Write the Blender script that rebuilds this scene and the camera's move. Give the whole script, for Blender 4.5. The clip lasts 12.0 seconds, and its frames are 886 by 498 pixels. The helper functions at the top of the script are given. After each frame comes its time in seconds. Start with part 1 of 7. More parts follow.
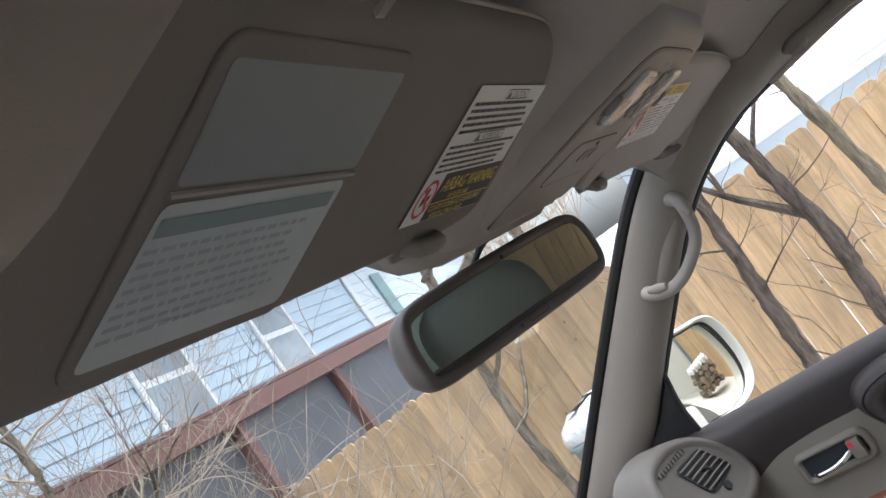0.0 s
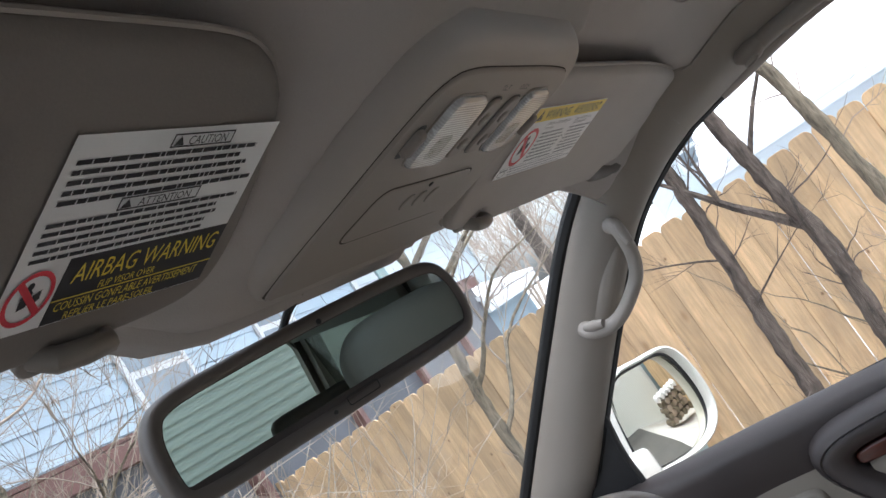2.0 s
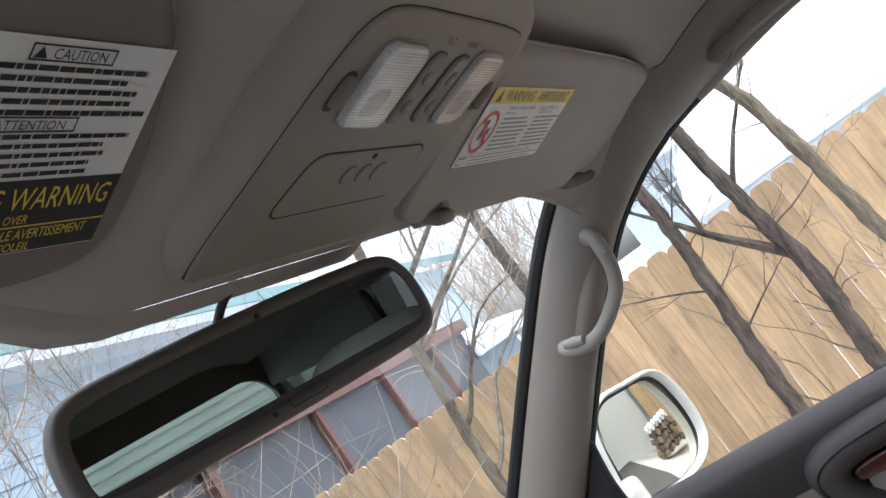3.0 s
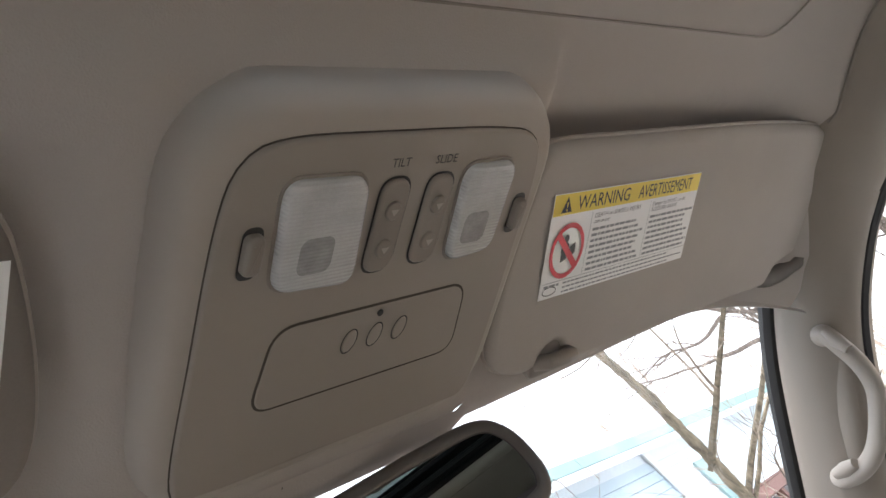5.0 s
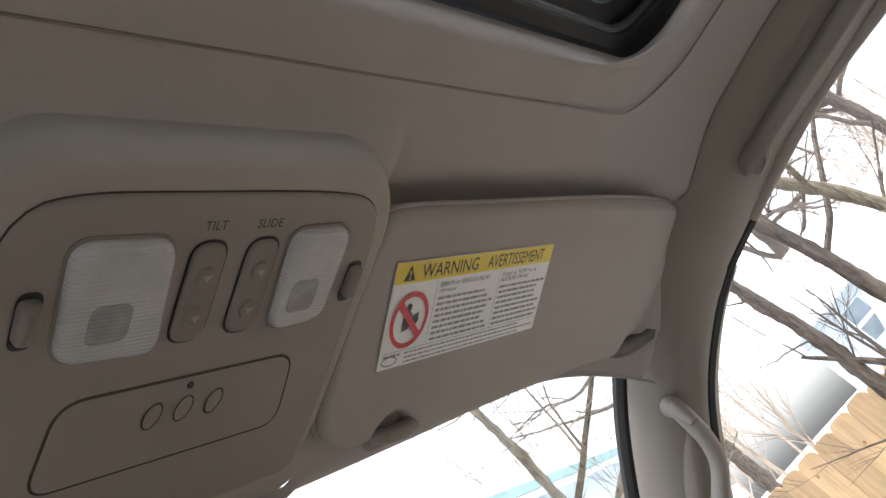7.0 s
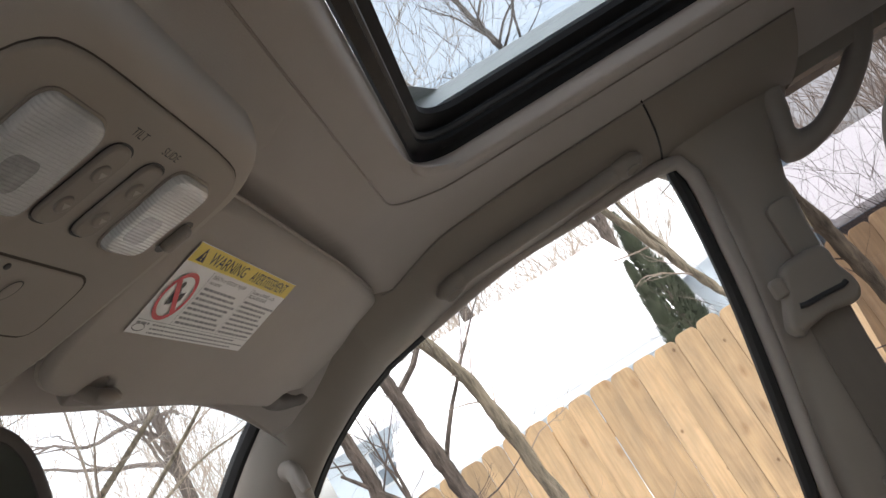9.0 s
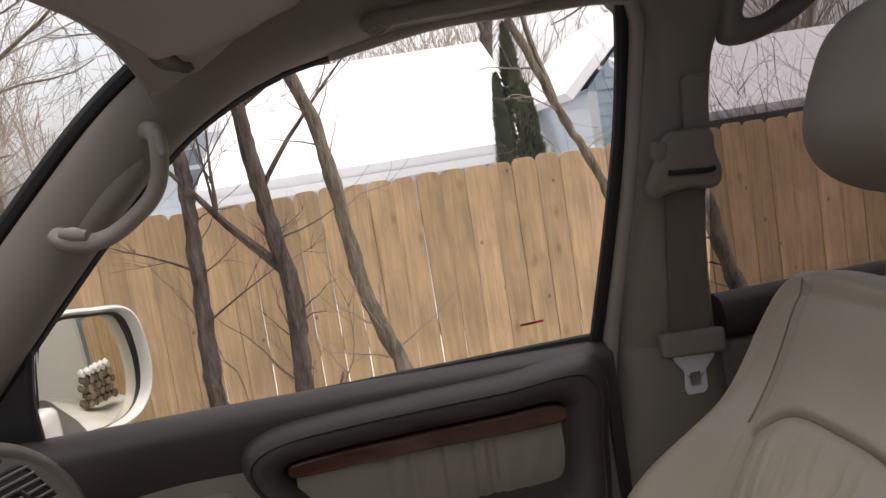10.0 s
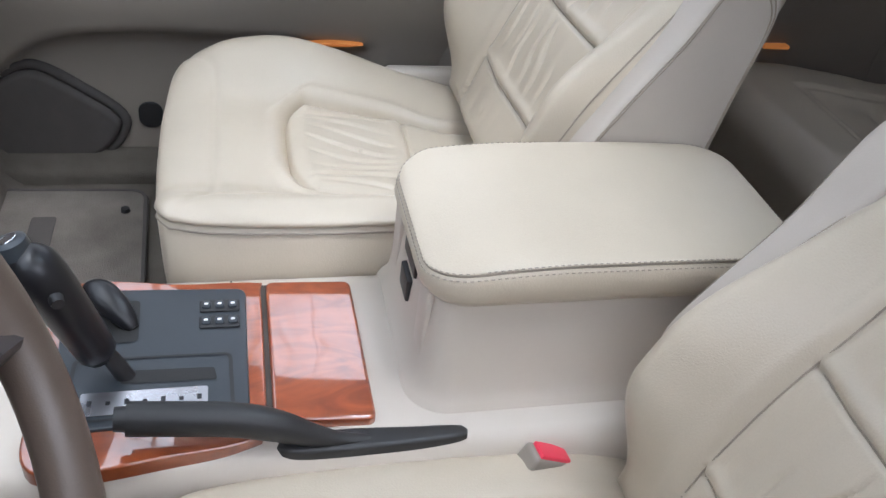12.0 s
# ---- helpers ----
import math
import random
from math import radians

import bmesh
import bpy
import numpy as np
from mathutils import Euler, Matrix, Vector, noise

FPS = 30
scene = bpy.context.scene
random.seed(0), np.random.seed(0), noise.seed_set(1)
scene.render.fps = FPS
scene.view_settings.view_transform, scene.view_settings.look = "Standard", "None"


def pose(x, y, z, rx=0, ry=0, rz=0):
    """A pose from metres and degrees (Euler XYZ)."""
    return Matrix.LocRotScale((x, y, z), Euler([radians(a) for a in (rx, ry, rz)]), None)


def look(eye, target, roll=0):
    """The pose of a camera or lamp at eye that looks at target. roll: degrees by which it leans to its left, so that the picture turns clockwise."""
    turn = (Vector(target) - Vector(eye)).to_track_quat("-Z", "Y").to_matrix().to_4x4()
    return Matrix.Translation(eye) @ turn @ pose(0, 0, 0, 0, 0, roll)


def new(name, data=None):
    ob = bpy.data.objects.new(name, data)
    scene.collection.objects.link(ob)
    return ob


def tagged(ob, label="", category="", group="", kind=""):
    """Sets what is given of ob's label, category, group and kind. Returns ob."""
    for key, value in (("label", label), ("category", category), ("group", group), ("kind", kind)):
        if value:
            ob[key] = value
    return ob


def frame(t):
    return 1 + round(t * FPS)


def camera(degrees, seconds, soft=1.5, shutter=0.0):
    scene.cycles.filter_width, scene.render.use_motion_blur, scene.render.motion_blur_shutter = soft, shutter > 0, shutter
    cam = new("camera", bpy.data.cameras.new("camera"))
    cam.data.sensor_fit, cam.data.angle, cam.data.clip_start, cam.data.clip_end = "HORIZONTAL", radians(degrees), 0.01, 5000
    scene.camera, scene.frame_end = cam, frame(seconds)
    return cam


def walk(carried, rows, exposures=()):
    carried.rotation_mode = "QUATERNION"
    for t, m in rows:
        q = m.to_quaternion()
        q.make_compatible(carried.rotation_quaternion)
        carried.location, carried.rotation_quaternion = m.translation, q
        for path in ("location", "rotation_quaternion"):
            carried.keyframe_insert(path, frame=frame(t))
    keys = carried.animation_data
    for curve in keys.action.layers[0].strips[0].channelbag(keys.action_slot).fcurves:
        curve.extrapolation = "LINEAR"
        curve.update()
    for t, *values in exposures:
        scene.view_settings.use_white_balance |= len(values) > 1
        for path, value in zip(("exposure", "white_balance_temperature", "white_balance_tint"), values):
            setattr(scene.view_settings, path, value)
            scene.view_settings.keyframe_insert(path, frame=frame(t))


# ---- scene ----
cam = camera(55.9, 12.0, soft=1.5)
PATH = [
    (0, (-0.721, 0.049, 1.631), (1.053, 0.955, 1.82), -36.1),
    (0.5, (-0.57, 0.019, 1.612), (1.135, 1.046, 1.812), -36.4),
    (1, (-0.522, 0.016, 1.614), (1.152, 1.101, 1.761), -34.9),
    (1.5, (-0.526, -0.011, 1.621), (1.19, 1.0, 1.798), -33.7),
    (2, (-0.501, -0.015, 1.601), (1.253, 0.926, 1.79), -34.5),
    (2.5, (-0.457, 0.014, 1.573), (1.321, 0.916, 1.73), -35.0),
    (3, (-0.45, 0.016, 1.557), (1.336, 0.877, 1.821), -36.1),
    (3.5, (-0.419, 0.001, 1.526), (1.331, 0.869, 1.951), -39.6),
    (3.7, (-0.408, 0.005, 1.532), (1.316, 0.895, 2.02), -40.8),
    (5.3, (-0.272, -0.031, 1.463), (1.139, 0.967, 2.47), -47.9),
    (5.5, (-0.265, -0.033, 1.458), (1.146, 0.977, 2.452), -48.2),
    (6, (-0.263, -0.03, 1.457), (1.157, 0.993, 2.424), -48.2),
    (6.5, (-0.267, -0.032, 1.462), (1.218, 0.914, 2.41), -47.8),
    (7, (-0.255, -0.035, 1.476), (1.371, 0.744, 2.34), -48.3),
    (7.5, (-0.256, -0.036, 1.483), (1.462, 0.572, 2.306), -47.2),
    (7.7, (-0.263, -0.039, 1.486), (1.483, 0.473, 2.316), -46.4),
    (9.3, (-0.36, 0.087, 1.534), (1.619, 0.03, 1.817), -25.4),
    (9.5, (-0.339, 0.104, 1.544), (1.655, 0.058, 1.695), -19.4),
    (10, (-0.368, 0.127, 1.52), (1.613, -0.042, 1.304), -9.1),
    (10.5, (-0.445, 0.162, 1.533), (1.441, -0.182, 0.965), -2.0),
    (11, (-0.546, 0.201, 1.514), (1.194, -0.182, 0.604), 3.0),
    (11.5, (-0.623, 0.21, 1.511), (1.002, -0.165, 0.407), 6.0),
    (12, (-0.693, 0.24, 1.486), (0.836, -0.231, 0.286), 8.6),
]
EXPOSURES = [(0, 1.2, 5950, 11), (1.5, 1.2, 5900, 11), (2.6, 1.3, 5850, 11), (3.7, 1.0, 5950, 11), (5.3, 2.0, 6250, 12), (7.7, 1.4, 6250, 11), (9.6, 0.85, 6650, 14), (10.2, 0.22, 6850, 18), (11.0, 1.46, 5750, 13), (11.5, 1.61, 5800, 13), (12.0, 1.84, 5900, 12)]
walk(cam, [(t, look(eye, target, roll)) for t, eye, target, roll in PATH], EXPOSURES)

# ---- sky and sun: bright winter overcast ----
world = bpy.data.worlds.new("overcast_sky")
scene.world = world
world.use_nodes = True
wn, wl = world.node_tree.nodes, world.node_tree.links
sky = wn.new("ShaderNodeTexSky")
sky.sky_type, sky.sun_disc = "NISHITA", False
sky.sun_elevation, sky.sun_rotation = radians(72), radians(-151)
sky.air_density, sky.dust_density, sky.ozone_density = 1.0, 4.0, 0.6
pale = wn.new("ShaderNodeHueSaturation")
pale.inputs["Saturation"].default_value, pale.inputs["Value"].default_value = 0.22, 1.7
wl.new(sky.outputs[0], pale.inputs["Color"])
wl.new(pale.outputs[0], wn["Background"].inputs["Color"])
wn["Background"].inputs["Strength"].default_value = 0.15
sun = new("sun", bpy.data.lights.new("sun", "SUN"))
sun.data.energy, sun.data.angle, sun.data.color = 0.5, radians(45), (1.0, 0.96, 0.90)
sun.matrix_world = look((-1.2, -2.2, 8.0), (0, 0, 0))


# ---- materials ----
def mat(name, color, rough=0.5, metal=0.0, var=0.12, scale=30.0, fine=400.0, bump=0.15, depth=0.0006, coat=0.0, spec=0.5, island=False, stretch=(1, 1, 1), second=None):
    """Base colour with broad stains and fine grain, and a fine relief; second is a colour that comes through in patches."""
    m = bpy.data.materials.new(name)
    m.use_nodes = True
    n, l = m.node_tree.nodes, m.node_tree.links
    b = n["Principled BSDF"]
    b.inputs["Roughness"].default_value, b.inputs["Metallic"].default_value = rough, metal
    b.inputs["Coat Weight"].default_value, b.inputs["Coat Roughness"].default_value = coat, 0.06
    b.inputs["Specular IOR Level"].default_value = spec
    tc, mp = n.new("ShaderNodeTexCoord"), n.new("ShaderNodeMapping")
    mp.inputs["Scale"].default_value = stretch
    l.new(tc.outputs["Object"], mp.inputs["Vector"])
    big, small = n.new("ShaderNodeTexNoise"), n.new("ShaderNodeTexNoise")
    big.inputs["Scale"].default_value, big.inputs["Detail"].default_value = scale, 5
    small.inputs["Scale"].default_value, small.inputs["Detail"].default_value = fine, 3
    for t in (big, small):
        l.new(mp.outputs[0], t.inputs["Vector"])
    ramp = n.new("ShaderNodeValToRGB")
    e = ramp.color_ramp.elements
    e[0].position, e[1].position = 0.3, 0.72
    lo, hi = [max(0.0, c * (1 - var)) for c in color], [min(1.0, c * (1 + var)) for c in color]
    e[0].color, e[1].color = (*(second or lo), 1), (*hi, 1)
    mixv = n.new("ShaderNodeMath")
    mixv.operation = "MULTIPLY_ADD"
    mixv.inputs[1].default_value = 0.3
    l.new(small.outputs["Fac"], mixv.inputs[0])
    sc = n.new("ShaderNodeMath")
    sc.operation = "MULTIPLY"
    sc.inputs[1].default_value = 0.7
    l.new(big.outputs["Fac"], sc.inputs[0])
    l.new(sc.outputs[0], mixv.inputs[2])
    l.new(mixv.outputs[0], ramp.inputs["Fac"])
    col = ramp.outputs["Color"]
    if island:
        info, hs = n.new("ShaderNodeObjectInfo"), n.new("ShaderNodeHueSaturation")
        mr = n.new("ShaderNodeMapRange")
        mr.inputs["To Min"].default_value, mr.inputs["To Max"].default_value = 0.78, 1.15
        l.new(info.outputs["Random"], mr.inputs["Value"])
        l.new(mr.outputs[0], hs.inputs["Value"])
        l.new(col, hs.inputs["Color"])
        col = hs.outputs["Color"]
    l.new(col, b.inputs["Base Color"])
    rr_ = n.new("ShaderNodeMapRange")
    rr_.inputs["To Min"].default_value, rr_.inputs["To Max"].default_value = (max(0.02, rough - 0.08), min(1, rough + 0.08)) if rough > 0.05 else (0.0, rough)
    l.new(big.outputs["Fac"], rr_.inputs["Value"])
    l.new(rr_.outputs[0], b.inputs["Roughness"])
    if bump:
        bp = n.new("ShaderNodeBump")
        bp.inputs["Strength"].default_value, bp.inputs["Distance"].default_value = bump, depth
        l.new(small.outputs["Fac"], bp.inputs["Height"])
        l.new(bp.outputs[0], b.inputs["Normal"])
    return m


def glass(name, tint, gloss=1.0):
    m = bpy.data.materials.new(name)
    m.use_nodes = True
    n, l = m.node_tree.nodes, m.node_tree.links
    n.remove(n["Principled BSDF"])
    t, g, mix, f = n.new("ShaderNodeBsdfTransparent"), n.new("ShaderNodeBsdfGlossy"), n.new("ShaderNodeMixShader"), n.new("ShaderNodeLayerWeight")
    t.inputs["Color"].default_value = (*tint, 1)
    g.inputs["Roughness"].default_value = 0.02
    p5, s = n.new("ShaderNodeMath"), n.new("ShaderNodeMath")
    p5.operation, p5.inputs[1].default_value = "POWER", 5.0
    s.operation, s.inputs[1].default_value, s.inputs[2].default_value = "MULTIPLY_ADD", 0.8 * gloss, 0.045 * gloss
    l.new(f.outputs["Facing"], p5.inputs[0])
    l.new(p5.outputs[0], s.inputs[0])
    l.new(s.outputs[0], mix.inputs["Fac"])
    l.new(t.outputs[0], mix.inputs[1])
    l.new(g.outputs[0], mix.inputs[2])
    l.new(mix.outputs[0], n["Material Output"].inputs["Surface"])
    return m


M_HEAD = mat("headliner_cloth", (0.4, 0.365, 0.338), 0.9, var=0.05, scale=6, fine=900, bump=0.5, depth=0.0005, spec=0.2)
M_TRIM = mat("beige_trim_plastic", (0.36, 0.322, 0.288), 0.55, var=0.04, scale=8, fine=1500, bump=0.25, depth=0.0003, spec=0.4)
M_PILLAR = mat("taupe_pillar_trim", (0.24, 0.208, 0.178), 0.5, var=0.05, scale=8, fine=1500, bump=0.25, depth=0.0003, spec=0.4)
M_VISOR = mat("grey_beige_visor_vinyl", (0.37, 0.338, 0.308), 0.7, var=0.06, scale=12, fine=700, bump=0.4, depth=0.0004, spec=0.3)
# darker copy of the visor vinyl: shade painted into the driver's visor
M_VISOR_SHADED = mat("shaded_visor_vinyl", (0.215, 0.192, 0.175), 0.7, var=0.08, scale=12, fine=700, bump=0.4, depth=0.0004, spec=0.3)
M_GROOVE = mat("dark_panel_gap", (0.075, 0.065, 0.057), 0.8, var=0.1, bump=0.0, spec=0.1)
M_PLATE = mat("taupe_face_plate", (0.285, 0.252, 0.222), 0.5, var=0.04, scale=8, fine=1500, bump=0.25, depth=0.0003, spec=0.4)
M_VENT = mat("dark_taupe_vent_plastic", (0.125, 0.110, 0.097), 0.5, var=0.05, scale=8, fine=1500, bump=0.25, depth=0.0003, spec=0.4)
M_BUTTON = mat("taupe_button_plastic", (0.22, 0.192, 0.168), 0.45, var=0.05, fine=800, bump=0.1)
M_LEATHER = mat("beige_leather", (0.50, 0.438, 0.345), 0.35, var=0.06, scale=9, fine=520, bump=0.5, depth=0.0007)
M_LEATHER_SIDE = mat("beige_seat_side_vinyl", (0.46, 0.415, 0.365), 0.5, var=0.05, scale=9, fine=650, bump=0.3, depth=0.0006)
# the beige seat leather darkened, so headrests look shaded in their colour
M_HEADREST_SHADED = mat("shaded_headrest_leather", (0.25, 0.225, 0.195), 0.5, var=0.05, scale=9, fine=650, bump=0.3, depth=0.0006)
M_CONSOLE = mat("beige_console_plastic", (0.53, 0.475, 0.41), 0.5, var=0.04, scale=7, fine=1200, bump=0.2, depth=0.0003)
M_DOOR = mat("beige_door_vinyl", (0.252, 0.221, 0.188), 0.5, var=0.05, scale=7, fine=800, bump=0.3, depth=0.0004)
M_DARK = mat("dark_brown_leather", (0.052, 0.042, 0.040), 0.5, var=0.12, scale=10, fine=700, bump=0.35, depth=0.0006)
M_BLACK = mat("black_plastic", (0.018, 0.018, 0.019), 0.45, var=0.1, fine=700, bump=0.2)
M_RUBBER = mat("black_rubber_seal", (0.012, 0.012, 0.012), 0.6, var=0.1, bump=0.1)
M_SUNROOF = mat("matt_black_sunroof_frame", (0.005, 0.005, 0.006), 0.55, var=0.1, bump=0.1, spec=0.25)
M_GATE = mat("dark_grey_gate_plastic", (0.032, 0.039, 0.047), 0.36, var=0.08, fine=900, bump=0.25)
M_GRILLE = mat("dark_grey_speaker_cloth", (0.075, 0.067, 0.062), 0.85, var=0.12, fine=1200, bump=0.6)
M_CARPET = mat("grey_beige_carpet", (0.12, 0.106, 0.09), 0.95, var=0.25, scale=14, fine=500, bump=1.0, depth=0.003, spec=0.1)
M_MAT = mat("worn_mat_pile", (0.185, 0.165, 0.145), 0.95, var=0.35, scale=11, fine=420, bump=1.0, depth=0.003, spec=0.1)
M_KNOB = mat("black_glossy_leather", (0.010, 0.010, 0.012), 0.34, var=0.08, scale=160, fine=700, bump=0.2, depth=0.0004)
M_CHROME = mat("chrome", (0.85, 0.85, 0.86), 0.12, metal=1.0, var=0.03, bump=0.0)
M_ZINC = mat("bright_zinc_plate", (0.88, 0.89, 0.93), 0.35, metal=0.15, var=0.05, bump=0.05)
M_STEEL = mat("satin_steel", (0.62, 0.62, 0.66), 0.28, metal=1.0, var=0.05, bump=0.0)
M_MIRROR = mat("dark_dimming_mirror", (0.36, 0.41, 0.38), 0.015, metal=1.0, var=0.01, bump=0.0)
M_SIDEMIRROR = mat("side_mirror_silver", (0.78, 0.76, 0.66), 0.015, metal=1.0, var=0.01, bump=0.0)
M_NOTE = mat("pale_notice_film", (0.50, 0.535, 0.56), 0.4, var=0.08, scale=40, bump=0.05)
M_SILVER = mat("matt_vanity_foil", (0.26, 0.28, 0.29), 0.4, metal=0.3, var=0.05, bump=0.05)
M_PEARL = mat("pearl_white_car_paint", (0.80, 0.79, 0.74), 0.25, var=0.03, coat=0.6, bump=0.0)
M_LENS = mat("frosted_ribbed_lens", (0.50, 0.505, 0.51), 0.22, var=0.12, scale=55, fine=900, bump=0.0, coat=0.5)


def ribbed(m, scale, depth):
    """Fine parallel ribs pressed into a material."""
    n, l = m.node_tree.nodes, m.node_tree.links
    tc, wv, bp = n.new("ShaderNodeTexCoord"), n.new("ShaderNodeTexWave"), n.new("ShaderNodeBump")
    wv.bands_direction, wv.inputs["Scale"].default_value = "Y", scale
    bp.inputs["Strength"].default_value, bp.inputs["Distance"].default_value = 0.5, depth
    l.new(tc.outputs["Object"], wv.inputs["Vector"])
    l.new(wv.outputs["Fac"], bp.inputs["Height"])
    l.new(bp.outputs[0], n["Principled BSDF"].inputs["Normal"])


ribbed(M_LENS, 160, 0.0006)
M_LENS_DARK = mat("lens_over_bulb", (0.33, 0.335, 0.335), 0.22, var=0.2, scale=90, bump=0.0, coat=0.5)
ribbed(M_LENS_DARK, 160, 0.0006)
M_WHITE = mat("white_label_paper", (0.80, 0.80, 0.80), 0.4, var=0.03, scale=20, bump=0.05)
M_YELLOW = mat("yellow_label_print", (0.78, 0.60, 0.06), 0.45, var=0.03, bump=0.0)
M_INK = mat("black_label_print", (0.02, 0.02, 0.025), 0.5, var=0.05, bump=0.0)
M_GREYINK = mat("grey_label_print", (0.24, 0.25, 0.27), 0.5, var=0.2, scale=600, bump=0.0)
M_RED = mat("red_print", (0.62, 0.04, 0.06), 0.45, var=0.05, bump=0.0)
M_REDPLASTIC = mat("red_buckle_button", (0.75, 0.05, 0.09), 0.35, var=0.04, bump=0.05)
M_BELT = mat("taupe_seat_belt_webbing", (0.17, 0.145, 0.12), 0.75, var=0.08, scale=20, fine=500, bump=0.6, depth=0.0008, stretch=(1, 3, 0.6))
M_WINDSHIELD = glass("windshield_glass", (0.90, 0.94, 0.93), 1.0)
M_DOORGLASS = glass("door_glass", (0.96, 0.97, 0.95), 0.7)
M_PRIVACY = glass("privacy_glass", (0.30, 0.285, 0.29), 1.0)
M_QUARTER = glass("green_tinted_glass", (0.26, 0.30, 0.27), 1.0)
M_REARGLASS = glass("green_rear_glass", (0.80, 0.87, 0.82), 1.0)
M_ROOFGLASS = glass("sunroof_glass", (0.40, 0.46, 0.50), 1.0)
M_SNOW = mat("old_snow", (0.86, 0.87, 0.89), 0.7, var=0.04, scale=0.8, fine=30, bump=0.6, depth=0.03)
M_BARK = mat("grey_brown_bark", (0.115, 0.090, 0.074), 0.9, var=0.85, scale=30, fine=90, bump=1.0, depth=0.02, stretch=(1, 1, 0.25))
M_BARK2 = mat("olive_grey_bark", (0.20, 0.165, 0.118), 0.9, var=0.75, scale=30, fine=90, bump=1.0, depth=0.015, stretch=(1, 1, 0.25))
M_TWIG = mat("tan_dry_twig", (0.31, 0.25, 0.20), 0.85, var=0.3, scale=3, fine=90, bump=0.4, depth=0.003)
M_BRANCH = mat("grey_tan_branch", (0.25, 0.205, 0.16), 0.85, var=0.45, scale=12, fine=90, bump=0.5, depth=0.003)
M_TWIG2 = mat("dark_dry_twig", (0.115, 0.088, 0.072), 0.85, var=0.3, scale=3, fine=90, bump=0.4, depth=0.003)
M_EVERGREEN = mat("evergreen_foliage", (0.065, 0.080, 0.048), 0.8, var=0.5, scale=5, fine=60, bump=0.8, depth=0.01)
M_SIDING = mat("pale_blue_siding", (0.46, 0.57, 0.65), 0.5, var=0.05, scale=0.8, fine=20, bump=0.2, depth=0.004)
M_SIDING_W = mat("white_blue_siding", (0.62, 0.69, 0.74), 0.5, var=0.05, scale=0.8, fine=20, bump=0.2, depth=0.004)
M_SIDING_G = mat("white_siding", (0.82, 0.84, 0.80), 0.5, var=0.05, scale=0.8, fine=20, bump=0.2, depth=0.004)
M_TRIMW = mat("white_house_trim", (0.72, 0.74, 0.75), 0.5, var=0.05, scale=3, bump=0.1)
M_GREENTRIM = mat("grey_green_fascia", (0.22, 0.34, 0.34), 0.5, var=0.1, scale=3, bump=0.1)
M_LEANTO = mat("grey_blue_siding", (0.24, 0.32, 0.38), 0.55, var=0.08, scale=1.5, fine=20, bump=0.2, depth=0.004)
M_REDBEAM = mat("red_brown_beam", (0.14, 0.066, 0.055), 0.6, var=0.2, scale=4, bump=0.3, depth=0.004)
M_PORCH = mat("dark_porch_screen", (0.075, 0.078, 0.09), 0.5, var=0.3, scale=1.5, bump=0.2)
M_WINDOW = mat("house_window_glass", (0.27, 0.32, 0.36), 0.08, var=0.35, scale=2, bump=0.0)
M_BIN = mat("grey_green_bin_plastic", (0.21, 0.28, 0.28), 0.5, var=0.1, scale=6, bump=0.2)


def lacquered(name, dark, light, scale, stretch, gloss=1.6):
    """Lacquered burl wood: swirling figure under a clear coat."""
    m = mat(name, light, 0.35, var=0.1, coat=1.0, bump=0.0)
    m.node_tree.nodes["Principled BSDF"].inputs["Coat IOR"].default_value = gloss
    m.node_tree.nodes["Principled BSDF"].inputs["Coat Roughness"].default_value = 0.03
    n, l = m.node_tree.nodes, m.node_tree.links
    tc, mp, nz, ramp = n.new("ShaderNodeTexCoord"), n.new("ShaderNodeMapping"), n.new("ShaderNodeTexNoise"), n.new("ShaderNodeValToRGB")
    mp.inputs["Scale"].default_value = stretch
    nz.inputs["Scale"].default_value, nz.inputs["Detail"].default_value, nz.inputs["Distortion"].default_value = scale, 8, 2.5
    e = ramp.color_ramp.elements
    e[0].position, e[1].position = 0.32, 0.68
    e[0].color, e[1].color = (*dark, 1), (*light, 1)
    l.new(tc.outputs["Object"], mp.inputs["Vector"])
    l.new(mp.outputs[0], nz.inputs["Vector"])
    l.new(nz.outputs["Fac"], ramp.inputs["Fac"])
    l.new(ramp.outputs["Color"], n["Principled BSDF"].inputs["Base Color"])
    return m


M_WOOD = lacquered("red_brown_burl_wood", (0.20, 0.040, 0.012), (0.33, 0.076, 0.021), 24, (1, 0.4, 1), 2.1)
M_WOOD_DARK = lacquered("dark_walnut_wood", (0.040, 0.008, 0.005), (0.095, 0.018, 0.010), 30, (1, 0.35, 1.5))


